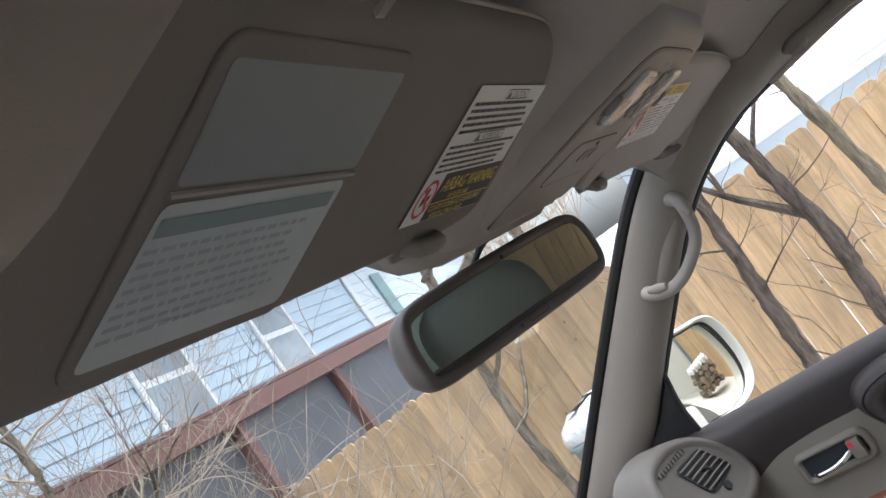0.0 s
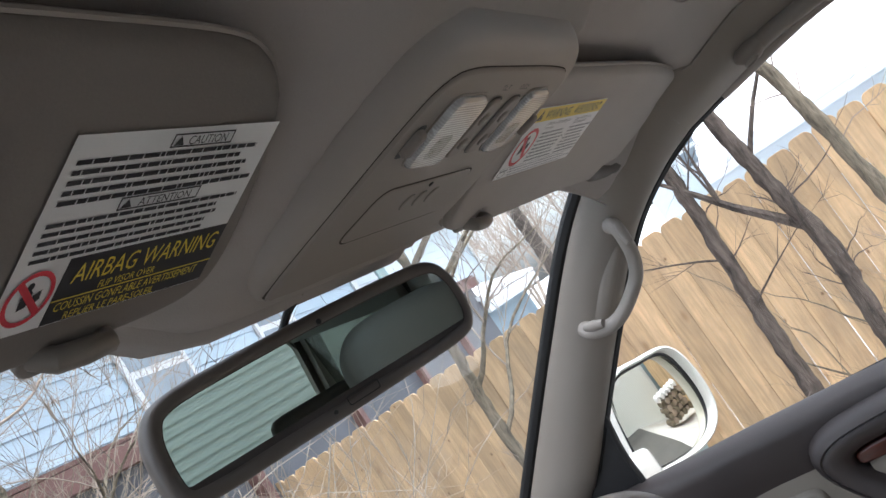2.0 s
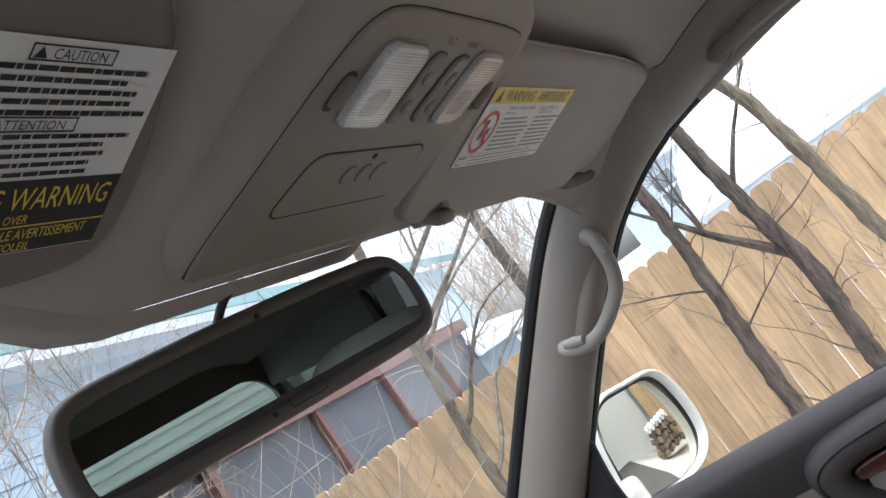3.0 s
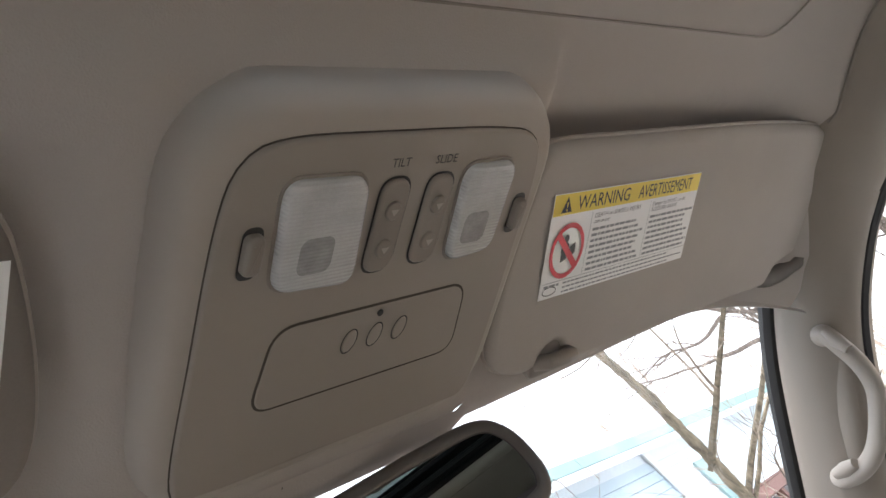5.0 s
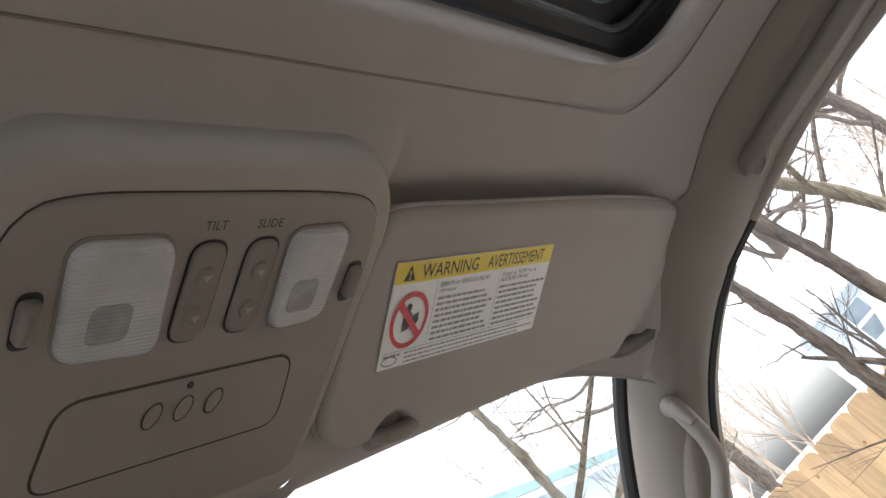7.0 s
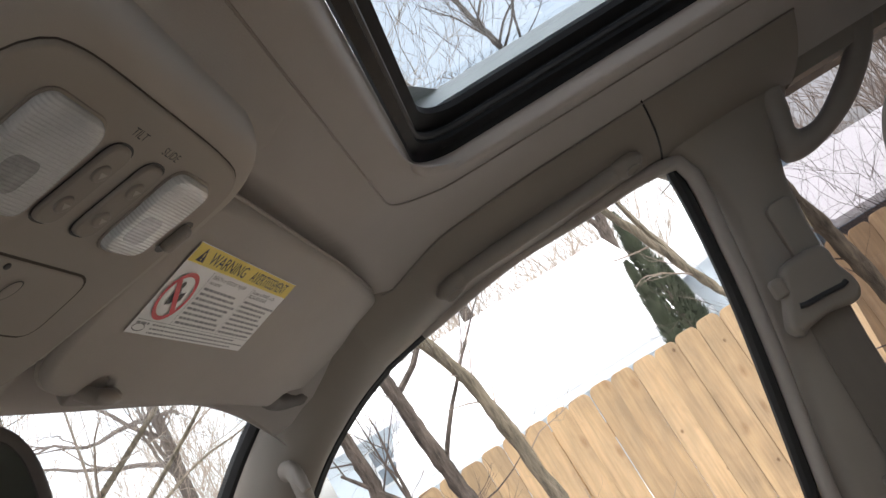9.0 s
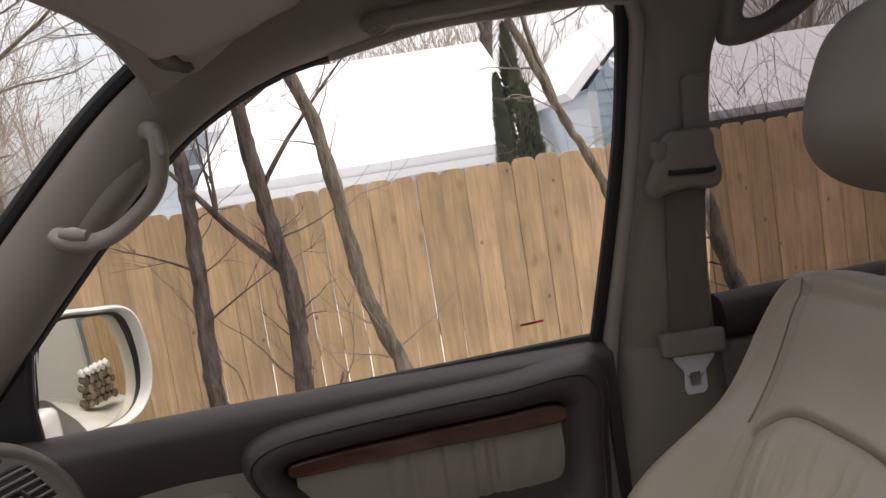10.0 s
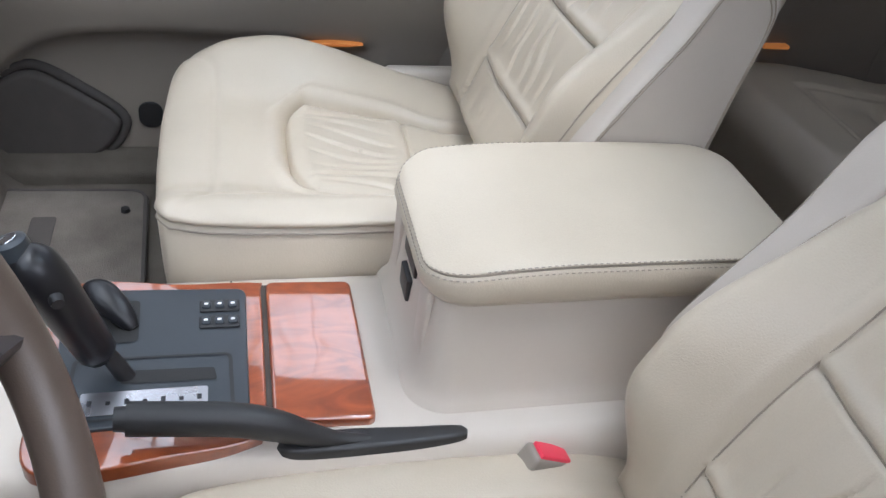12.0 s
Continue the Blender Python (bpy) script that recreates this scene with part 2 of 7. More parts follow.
def board_wood():
    """New fence boards: long grain, weathered blotches, scattered knots and a tone of its own for each board."""
    m = mat("new_fence_wood", (0.60, 0.425, 0.25), 0.75, var=0.19, scale=30, fine=110, bump=0.5, depth=0.002, island=True, stretch=(1, 1, 0.07))
    n, l = m.node_tree.nodes, m.node_tree.links
    b = n["Principled BSDF"]
    col = b.inputs["Base Color"].links[0].from_socket
    tc, info = n.new("ShaderNodeTexCoord"), n.new("ShaderNodeObjectInfo")
    sep, comb, shift = n.new("ShaderNodeSeparateXYZ"), n.new("ShaderNodeCombineXYZ"), n.new("ShaderNodeMath")
    shift.operation, shift.inputs[1].default_value = "MULTIPLY_ADD", 60.0
    l.new(tc.outputs["Object"], sep.inputs[0])
    l.new(info.outputs["Random"], shift.inputs[0])
    l.new(sep.outputs["Z"], shift.inputs[2])
    l.new(sep.outputs["Y"], comb.inputs["X"])
    l.new(shift.outputs[0], comb.inputs["Y"])

    def layer(kind, stretch, scale, p0, c0, p1, c1, factor):
        """Multiplies a pattern over the colour so far; kind is noise or knots."""
        nonlocal col
        mp = n.new("ShaderNodeMapping")
        mp.inputs["Scale"].default_value = stretch
        l.new(comb.outputs[0], mp.inputs["Vector"])
        tex = n.new("ShaderNodeTexNoise" if kind == "noise" else "ShaderNodeTexVoronoi")
        tex.inputs["Scale"].default_value = scale
        if kind == "noise":
            tex.inputs["Detail"].default_value = 4
        else:
            tex.voronoi_dimensions = "2D"
        l.new(mp.outputs[0], tex.inputs["Vector"])
        ramp = n.new("ShaderNodeValToRGB")
        e = ramp.color_ramp.elements
        e[0].position, e[1].position = p0, p1
        e[0].color, e[1].color = (*c0, 1), (*c1, 1)
        l.new(tex.outputs["Fac" if kind == "noise" else "Distance"], ramp.inputs["Fac"])
        mix = n.new("ShaderNodeMix")
        mix.data_type, mix.blend_type = "RGBA", "MULTIPLY"
        mix.inputs["Factor"].default_value = factor
        l.new(col, mix.inputs[6])
        l.new(ramp.outputs["Color"], mix.inputs[7])
        col = mix.outputs[2]

    layer("noise", (1, 0.35, 1), 9.0, 0.34, (0.86, 0.86, 0.88), 0.66, (1.12, 1.09, 1.05), 1.0)
    layer("noise", (1, 0.05, 1), 60.0, 0.36, (0.78, 0.74, 0.70), 0.58, (1, 1, 1), 0.5)
    layer("noise", (1, 0.8, 1), 16.0, 0.30, (0.70, 0.66, 0.66), 0.44, (1, 1, 1), 0.25)
    layer("knots", (1.1, 0.8, 1), 2.7, 0.010, (0.20, 0.11, 0.06), 0.034, (1, 1, 1), 0.7)
    layer("knots", (1.3, 0.6, 1), 2.3, 0.02, (0.45, 0.28, 0.16), 0.07, (1, 1, 1), 0.4)
    l.new(col, b.inputs["Base Color"])
    return m


M_BOARD = board_wood()
M_GROUND = mat("snow_patched_ground", (0.78, 0.79, 0.82), 0.85, var=0.05, scale=0.7, fine=25, bump=0.6, depth=0.03, second=(0.42, 0.39, 0.34))


def glow(name, color, strength):
    m = bpy.data.materials.new(name)
    m.use_nodes = True
    b = m.node_tree.nodes["Principled BSDF"]
    b.inputs["Base Color"].default_value = (*color, 1)
    b.inputs["Emission Color"].default_value = (*color, 1)
    b.inputs["Emission Strength"].default_value = strength
    return m


M_COURTESY = glow("amber_courtesy_lens", (0.70, 0.25, 0.06), 0.08)


# ---- mesh helpers ----
def part(name, bm, material, parent=None, label="", smooth=40, weighted=False):
    """Links a bmesh or (verts, faces) as one mesh object, under parent if given."""
    me = bpy.data.meshes.new(name)
    if isinstance(bm, tuple):
        me.from_pydata([tuple(v) for v in bm[0]], [], [tuple(f) for f in bm[1]])
        b2 = bmesh.new()
        b2.from_mesh(me)
        bm = b2
    bmesh.ops.recalc_face_normals(bm, faces=bm.faces)
    bm.to_mesh(me)
    bm.free()
    if smooth:
        me.shade_smooth()
        me.set_sharp_from_angle(angle=radians(smooth))
    me.materials.append(material)
    ob = new(name, me)
    if parent:
        ob.parent = parent
    if label:
        ob["label"] = label
    if weighted:
        w = ob.modifiers.new("even_normals", "WEIGHTED_NORMAL")
        w.keep_sharp = True
    return ob


def thing(name, label, category, group="", kind=""):
    return tagged(new(name), label, category, group, kind)


def smooth_closed(pts, n):
    """n points evenly along a closed smooth curve through pts."""
    p = [Vector(q) for q in pts]
    k, out = len(p), []
    for i in range(k):
        a, b, c, d = p[i - 1], p[i], p[(i + 1) % k], p[(i + 2) % k]
        for j in range(24):
            t = j / 24
            out.append(0.5 * ((2 * b) + (c - a) * t + (2 * a - 5 * b + 4 * c - d) * t * t + (3 * b - a - 3 * c + d) * t ** 3))
    return even(out, n, True)


def even(pts, n, closed=False):
    p = [Vector(q) for q in pts] + ([Vector(pts[0])] if closed else [])
    s = [0.0]
    for a, b in zip(p, p[1:]):
        s.append(s[-1] + (b - a).length)
    out, j = [], 0
    for i in range(n):
        d = s[-1] * i / (n if closed else n - 1)
        while j < len(s) - 2 and s[j + 1] < d:
            j += 1
        f = (d - s[j]) / max(1e-9, s[j + 1] - s[j])
        out.append(p[j].lerp(p[j + 1], f))
    return out


def smooth_open(pts, n):
    p = [Vector(q) for q in pts]
    p = [2 * p[0] - p[1]] + p + [2 * p[-1] - p[-2]]
    out = []
    for i in range(1, len(p) - 2):
        a, b, c, d = p[i - 1:i + 3]
        for j in range(16):
            t = j / 16
            out.append(0.5 * ((2 * b) + (c - a) * t + (2 * a - 5 * b + 4 * c - d) * t * t + (3 * b - a - 3 * c + d) * t ** 3))
    out.append(p[-2])
    return even(out, n)


def rr(x0, x1, y0, y1, r, seg=6):
    """A rounded rectangle's outline, counter-clockwise."""
    out = []
    for cx, cy, a in ((x1 - r, y0 + r, -90), (x1 - r, y1 - r, 0), (x0 + r, y1 - r, 90), (x0 + r, y0 + r, 180)):
        for i in range(seg + 1):
            w = radians(a + 90 * i / seg)
            out.append((cx + r * math.cos(w), cy + r * math.sin(w)))
    return out


def inset(pts, d):
    """An outline moved inwards by d (counter-clockwise outlines)."""
    n, out = len(pts), []
    for i in range(n):
        a, b, c = Vector(pts[i - 1][:2]), Vector(pts[i][:2]), Vector(pts[(i + 1) % n][:2])
        t = (c - a)
        if t.length < 1e-9:
            out.append(tuple(b))
            continue
        t.normalize()
        out.append((b.x - t.y * d, b.y + t.x * d))
    return out


def stack(loops, closed=True, cap0=False, cap1=True):
    """Skin through loops of equal count."""
    v, f, n = [], [], len(loops[0])
    for lp in loops:
        v += [tuple(p) for p in lp]
    for k in range(len(loops) - 1):
        for i in range(n if closed else n - 1):
            j = (i + 1) % n
            f.append((k * n + i, k * n + j, (k + 1) * n + j, (k + 1) * n + i))
    if cap0:
        f.append(tuple(range(n))[::-1])
    if cap1:
        f.append(tuple(range((len(loops) - 1) * n, len(loops) * n)))
    return v, f


def ccw(pts):
    a = sum(p[0] * q[1] - q[0] * p[1] for p, q in zip(pts, list(pts[1:]) + [pts[0]]))
    return list(pts) if a > 0 else list(pts)[::-1]


def pad(outline, h0, h1, r, f, seg=4, both=False):
    """A plate with a rounded rim: outline in 2D, from h0 to h1, mapped by f(x, y, h)."""
    o = ccw([tuple(p)[:2] for p in outline])
    s = 1 if h1 > h0 else -1
    loops = []
    if both:
        loops = [[f(*p, h0 + s * r * (1 - math.sin(radians(90 * i / seg)))) for p in inset(o, r * (1 - math.cos(radians(90 * i / seg))))] for i in range(seg, 0, -1)]
    else:
        loops = [[f(*p, h0) for p in o]]
    for i in range(seg + 1):
        a = radians(90 * i / seg)
        loops.append([f(*p, h1 - s * r * (1 - math.sin(a))) for p in inset(o, r * (1 - math.cos(a)))])
    return stack(loops, cap0=both)


def tube(pts, radii, sides=10, flat=1.0, up=(0, 0, 1)):
    """A swept round bar with closed ends; flat squeezes it along the second axis."""
    p = [Vector(q) for q in pts]
    if not isinstance(radii, (list, tuple)):
        radii = [radii] * len(p)
    v, f, n = [], [], None
    for i, q in enumerate(p):
        t = (p[min(i + 1, len(p) - 1)] - p[max(i - 1, 0)]).normalized()
        if n is None:
            n = Vector(up) - t * Vector(up).dot(t)
            if n.length < 1e-3:
                n = Vector((1, 0, 0)) - t * t.x
        else:
            n = n - t * n.dot(t)
        n.normalize()
        b = t.cross(n)
        for k in range(sides):
            a = 2 * math.pi * k / sides
            v.append(q + radii[i] * (math.cos(a) * n + flat * math.sin(a) * b))
    for i in range(len(p) - 1):
        for k in range(sides):
            m = (k + 1) % sides
            f.append((i * sides + k, i * sides + m, (i + 1) * sides + m, (i + 1) * sides + k))
    f.append(tuple(range(sides))[::-1])
    f.append(tuple(range((len(p) - 1) * sides, len(p) * sides)))
    return v, f


def loop_tube(pts, r, sides=8, flat=1.0):
    """A closed ring of round bar."""
    p = [Vector(q) for q in pts]
    v, f, n, k0 = [], [], None, len(p)
    c = sum(p, Vector()) / k0
    for i in range(k0):
        t = (p[(i + 1) % k0] - p[i - 1]).normalized()
        o = p[i] - c
        o = (o - t * o.dot(t)).normalized()
        b = t.cross(o)
        for k in range(sides):
            a = 2 * math.pi * k / sides
            v.append(p[i] + r * (flat * math.cos(a) * o + math.sin(a) * b))
    for i in range(k0):
        j = (i + 1) % k0
        for k in range(sides):
            m = (k + 1) % sides
            f.append((i * sides + k, i * sides + m, j * sides + m, j * sides + k))
    return v, f


def join(*meshes):
    v, f = [], []
    for a, b in meshes:
        o = len(v)
        v += list(a)
        f += [tuple(i + o for i in q) for q in b]
    return v, f


def moved(mesh, m):
    return [m @ Vector(p) for p in mesh[0]], mesh[1]


def box(x0, x1, y0, y1, z0, z1, r=0.0):
    bm = bmesh.new()
    bmesh.ops.create_cube(bm, size=1, matrix=Matrix.LocRotScale(((x0 + x1) / 2, (y0 + y1) / 2, (z0 + z1) / 2), None, (x1 - x0, y1 - y0, z1 - z0)))
    if r:
        bmesh.ops.bevel(bm, geom=bm.edges[:], offset=r, segments=3, affect="EDGES", profile=0.6)
    bm.verts.index_update()
    out = [v.co.copy() for v in bm.verts], [tuple(v.index for v in q.verts) for q in bm.faces]
    bm.free()
    return out


def grid(us, vs, fn):
    """A sheet of quads fn(u, v)."""
    n = len(vs)
    v = [fn(a, b) for a in us for b in vs]
    f = [(i * n + j, i * n + j + 1, (i + 1) * n + j + 1, (i + 1) * n + j) for i in range(len(us) - 1) for j in range(n - 1)]
    return v, f


def span(a, b, n):
    return [a + (b - a) * i / max(1, n - 1) for i in range(n)]


def sstep(a, b, x):
    t = min(1.0, max(0.0, (x - a) / (b - a)))
    return t * t * (3 - 2 * t)


def lerp_table(table, x):
    """A smooth curve through (place, value) pairs that never overshoots them."""
    n = len(table)
    if x <= table[0][0]:
        return table[0][1]
    if x >= table[-1][0]:
        return table[-1][1]
    i = 0
    while x > table[i + 1][0]:
        i += 1
    slope = lambda k: (table[k + 1][1] - table[k][1]) / (table[k + 1][0] - table[k][0])

    def knot(k):
        if k == 0:
            return slope(0)
        if k == n - 1:
            return slope(n - 2)
        a, b = slope(k - 1), slope(k)
        return 0.0 if a * b <= 0 else 2 * a * b / (a + b)
    h = table[i + 1][0] - table[i][0]
    t = (x - table[i][0]) / h
    p, q = table[i][1], table[i + 1][1]
    return (1 + 2 * t) * (1 - t) ** 2 * p + t * (1 - t) ** 2 * h * knot(i) + t * t * (3 - 2 * t) * q + t * t * (t - 1) * h * knot(i + 1)


def lettering(text, size, m, align="LEFT", squash=1.0):
    """Flat letters in the built-in font as (verts, faces), placed by m (x along the line, y up)."""
    cu = bpy.data.curves.new("letters", "FONT")
    cu.body, cu.size, cu.align_x, cu.resolution_u = text, size, align, 2
    ob = new("letters", cu)
    me = bpy.data.meshes.new_from_object(ob.evaluated_get(bpy.context.evaluated_depsgraph_get()))
    out = [m @ Vector((v.co.x * squash, v.co.y, v.co.z)) for v in me.vertices], [tuple(p.vertices) for p in me.polygons]
    bpy.data.objects.remove(ob)
    bpy.data.curves.remove(cu)
    bpy.data.meshes.remove(me)
    return out


def flat_poly(outline, h, f):
    return [f(*tuple(p)[:2], h) for p in outline], [tuple(range(len(outline)))]


def flat_ring(outer, inner, h, f):
    return stack([[f(*p, h) for p in outer], [f(*p, h) for p in inner]], cap1=False)


def circle(cx, cy, r, n=28):
    return [(cx + r * math.cos(2 * math.pi * i / n), cy + r * math.sin(2 * math.pi * i / n)) for i in range(n)]


# ================= the car's shell =================
def roof_z(x, y):
    z = lerp_table([(-2.4, 1.735), (-1.2, 1.763), (0.04, 1.763), (0.10, 1.756), (0.156, 1.747), (0.20, 1.741), (0.30, 1.718), (0.345, 1.700), (0.40, 1.690)], y)
    z += 0.022 * sstep(-0.13, -0.20, x) * sstep(0.05, 0.15, y)
    z += 0.012 * sstep(0.143, 0.158, y) * sstep(0.33, 0.30, y) * sstep(0.135, 0.155, abs(x + 0.011)) * sstep(0.64, 0.60, abs(x))
    z -= 0.019 * sstep(-0.25, -0.15, x) * sstep(0.150, 0.122, x) * sstep(0.086, 0.118, y) * sstep(0.37, 0.33, y)
    return z - 0.060 * (max(0.0, abs(x) - 0.45) / 0.2) ** 2


def rect_ring(x0, x1, y0, y1, r, n=120):
    return even([(*p, 0) for p in rr(x0, x1, y0, y1, r, 10)], n, True)


def aligned(a, b):
    """Turns loop b so that it starts nearest to where a starts, seen from the middle."""
    best = min(range(len(b)), key=lambda k: sum((b[(k + i) % len(b)] - a[i]).length for i in range(0, len(a), 10)))
    return b[best:] + b[:best]


HOLE = rect_ring(-0.458, 0.458, -0.44, 0.047, 0.05, 360)


def headliner():
    outer = aligned(HOLE, rect_ring(-0.645, 0.645, -2.3, 0.352, 0.02, 360))
    loops = []
    for k in range(28):
        t = k / 27
        t = (0, 0.014, 0.03, 0.06, 0.10, 0.14, 0.18)[k] if k < 7 else 0.18 + 0.82 * ((k - 6) / 21) ** 1.2
        lp = [a.lerp(b, t) for a, b in zip(HOLE, outer)]
        lip = (0.003, -0.0025, -0.004, -0.0045, -0.0035, -0.002, -0.001)[k] if k < 7 else 0.0
        loops.append([(p.x, p.y, roof_z(p.x, p.y) + lip) for p in lp])
    shrink = lambda p, d: (p.x * (1 - d / 0.458), -0.1965 + (p.y + 0.1965) * (1 - d / 0.2435))
    up = [[(*shrink(p, d), roof_z(*shrink(p, d)) + h) for p in HOLE] for d, h in ((0.0065, 0.022), (0.005, 0.012), (0.0025, 0.008))]
    return stack(up + loops, cap1=False)


ceiling = part("ceiling", headliner(), M_HEAD, smooth=60)
tagged(ceiling, "warm grey cloth headliner with a sunroof opening", "headliner", kind="structure")


def roof_skin():
    inner = rect_ring(-0.436, 0.436, -0.42, 0.040, 0.04)
    outer = aligned(inner, rect_ring(-0.74, 0.74, -2.4, 0.40, 0.06))
    loops = [[(p.x, p.y, 1.818) for p in inner]]
    for k in range(9):
        t = k / 8
        loops.append([(p.x, p.y, 1.845 - 0.10 * (abs(p.x) / 0.74) ** 4 - 0.06 * sstep(0.1, 0.4, p.y)) for p in (a.lerp(b, t) for a, b in zip(inner, outer))])
    return stack(loops, cap1=False)


tagged(part("roof", roof_skin(), M_PEARL, smooth=60), "pearl white painted steel roof panel", "car roof", kind="structure")

tagged(part("trim_sunroof_seam", loop_tube([(p.x, p.y, roof_z(p.x, p.y) - 0.0032) for p in rect_ring(-0.494, 0.494, -0.48, 0.084, 0.075, 300)], 0.0010, 6), M_BUTTON), "fine seam round the sunroof trim", "seam", kind="structure")
sunroof = thing("sunroof", "closed tinted glass sunroof in a black frame", "sunroof")
ring = lambda d, z: [(p.x * (1 - d / 0.458), -0.1965 + (p.y + 0.1965) * (1 - d / 0.2435), z if z > 1 else roof_z(p.x, p.y) + z) for p in HOLE]
part("frame", stack([ring(d, z) for d, z in ((0.006, 0.010), (0.009, 1.779), (0.019, 1.783), (0.021, 1.796), (0.035, 1.803), (0.036, 1.809))], cap1=False), M_SUNROOF, sunroof)
part("seal", loop_tube(ring(0.020, 1.791)[::2], 0.004), M_BLACK, sunroof)
part("pane", pad(rr(-0.43, 0.43, -0.415, 0.024, 0.035), 1.812, 1.817, 0.001, lambda x, y, h: (x, y, h)), M_ROOFGLASS, sunroof).visible_shadow = False


# the door window's upper edge, from its rear corner to the foot of the windshield pillar
WINDOW_EDGE = [(0.677, -0.10, 1.688), (0.680, 0.040, 1.681), (0.683, 0.125, 1.667), (0.6855, 0.200, 1.653), (0.690, 0.255, 1.633), (0.699, 0.329, 1.593), (0.710, 0.395, 1.540), (0.728, 0.485, 1.456), (0.747, 0.578, 1.365), (0.767, 0.668, 1.276)]


def pillar_a(s):
    f_line = smooth_open([(0.600, 0.20, roof_z(0.600, 0.20) + 0.003), (0.640, 0.30, 1.70), (0.664, 0.352, 1.679), (0.683, 0.442, 1.617), (0.718, 0.585, 1.493), (0.759, 0.747, 1.347), (0.806, 0.93, 1.18)], 40)
    r_line = smooth_open(WINDOW_EDGE[3:] + [(0.795, 0.78, 1.18)], 40)
    loops = []
    for k, (a, b) in enumerate(zip(f_line, r_line)):
        w, join_in = (b - a).length, sstep(0.0, 0.22, k / 39)
        row = [a + Vector((0.05, 0.012, 0.012))]
        for i in range(15):
            u = i / 14
            bulge = min(0.026, w * 0.2) * math.sin(math.pi * u) ** 0.7
            flush = 0.0091 * math.sin(math.pi * u) ** 0.8
            row.append(a.lerp(b, u) + Vector((-flush, 0, -flush)).lerp(Vector((-bulge, -0.2 * bulge, -0.35 * bulge)), join_in))
        row.append(b + Vector((0.045, 0.0, 0.0)))
        loops.append([(s * p.x, p.y, p.z) for p in row])
    return stack(loops, closed=False, cap1=False), [Vector((s * p.x, p.y, p.z)) for p in f_line], [Vector((s * p.x, p.y, p.z)) for p in r_line]


def rail_at(s, y, u, h=0.0):
    """On the trim over the door: y along the car, u from the headliner's edge (0) to the window's top (1), h proud of it."""
    tx = lerp_table([(-0.42, 0.562), (-0.10, 0.566), (0.06, 0.580), (0.16, 0.600), (0.4, 0.600)], y)
    top = Vector((tx, y, roof_z(tx, y) + 0.003))
    zb = lerp_table([(-0.42, 1.690), (-0.23, 1.692), (-0.10, 1.686), (0.04, 1.681), (0.125, 1.667), (0.20, 1.653)], y)
    bot = Vector((lerp_table([(-0.4, 0.682), (-0.10, 0.677), (0.04, 0.680), (0.2, 0.6855)], y), y, zb))
    b = (0.013 * math.sin(math.pi * u) ** 0.8 + h) * 0.7
    p = top.lerp(bot, u) + Vector((-b, 0, -b))
    return Vector((s * p.x, p.y, p.z))


def rail(s):
    """The trim over the front door, from the headliner's edge down to the window's top."""
    rows = []
    for y in span(0.20, -0.42, 34):
        bot = rail_at(s, y, 1.0)
        rows.append([rail_at(s, y, i / 8) for i in range(9)] + [bot + Vector((s * 0.02, 0, 0.004)), bot + Vector((s * 0.06, 0, 0.03))])
    return stack(rows, closed=False, cap1=False)


def pillar_b(s):
    rows = []
    for z in span(1.745, 1.213, 26):
        yf = lerp_table([(1.213, -0.192), (1.465, -0.246), (1.64, -0.268), (1.70, -0.225), (1.745, -0.20)], z)
        yr = lerp_table([(1.213, -0.335), (1.365, -0.330), (1.51, -0.342), (1.60, -0.352), (1.70, -0.42), (1.745, -0.45)], z)
        x = 0.718 - 0.165 * (z - 1.45) if z < 1.69 else 0.679 - 0.75 * (z - 1.69)
        row = [(x + 0.05, yf + 0.012, z), (x + 0.012, yf + 0.004, z)]
        for i in range(13):
            u = i / 12
            b = 0.022 * (math.sin(math.pi * u) ** 0.45)
            row.append((x + 0.006 - b, yf + (yr - yf) * u, z))
        row += [(x + 0.05, yr - 0.006, z)]
        rows.append([(s * a, b, c) for a, b, c in row])
    return stack(rows, closed=False, cap1=False)


def pillar_b_low(s):
    rows = []
    for z in span(1.2165, 0.55, 20):
        yf = lerp_table([(0.55, -0.11), (0.72, -0.131), (0.95, -0.155), (1.211, -0.190)], z)
        yr = lerp_table([(0.55, -0.42), (0.9, -0.35), (1.211, -0.337)], z)
        x = 0.753 - 0.02 * (1.21 - z)
        row = [(x + 0.05, yf + 0.01, z)]
        for i in range(11):
            u = i / 10
            row.append((x + 0.002 - 0.026 * math.sin(math.pi * u) ** 0.4, yf + (yr - yf) * u, z))
        row.append((x + 0.05, yr, z))
        rows.append([(s * a, b, c) for a, b, c in row])
    return stack(rows, closed=False, cap1=False)


def both(name, maker, material, label, category):
    for s in (1, -1):
        tagged(part(name, maker(s), material, smooth=50), label, category, kind="structure")


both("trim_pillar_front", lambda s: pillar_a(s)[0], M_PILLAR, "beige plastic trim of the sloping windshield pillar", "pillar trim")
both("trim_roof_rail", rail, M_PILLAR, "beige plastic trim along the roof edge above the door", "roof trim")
for s in (1, -1):
    tagged(part("trim_roof_seam", tube([rail_at(s, y, 0.06, 0.0) for y in span(0.15, -0.42, 40)], 0.0019, 6), M_BUTTON), "dark seam between headliner and roof trim", "seam", kind="structure")
for s in (1, -1):
    tagged(part("trim_pillar_joint", tube([rail_at(s, -0.218 - 0.012 * u, u, 0.0005) for u in span(0.02, 0.98, 16)], 0.0013, 6), M_RUBBER), "fine joint between roof trim and door pillar", "seam", kind="structure")
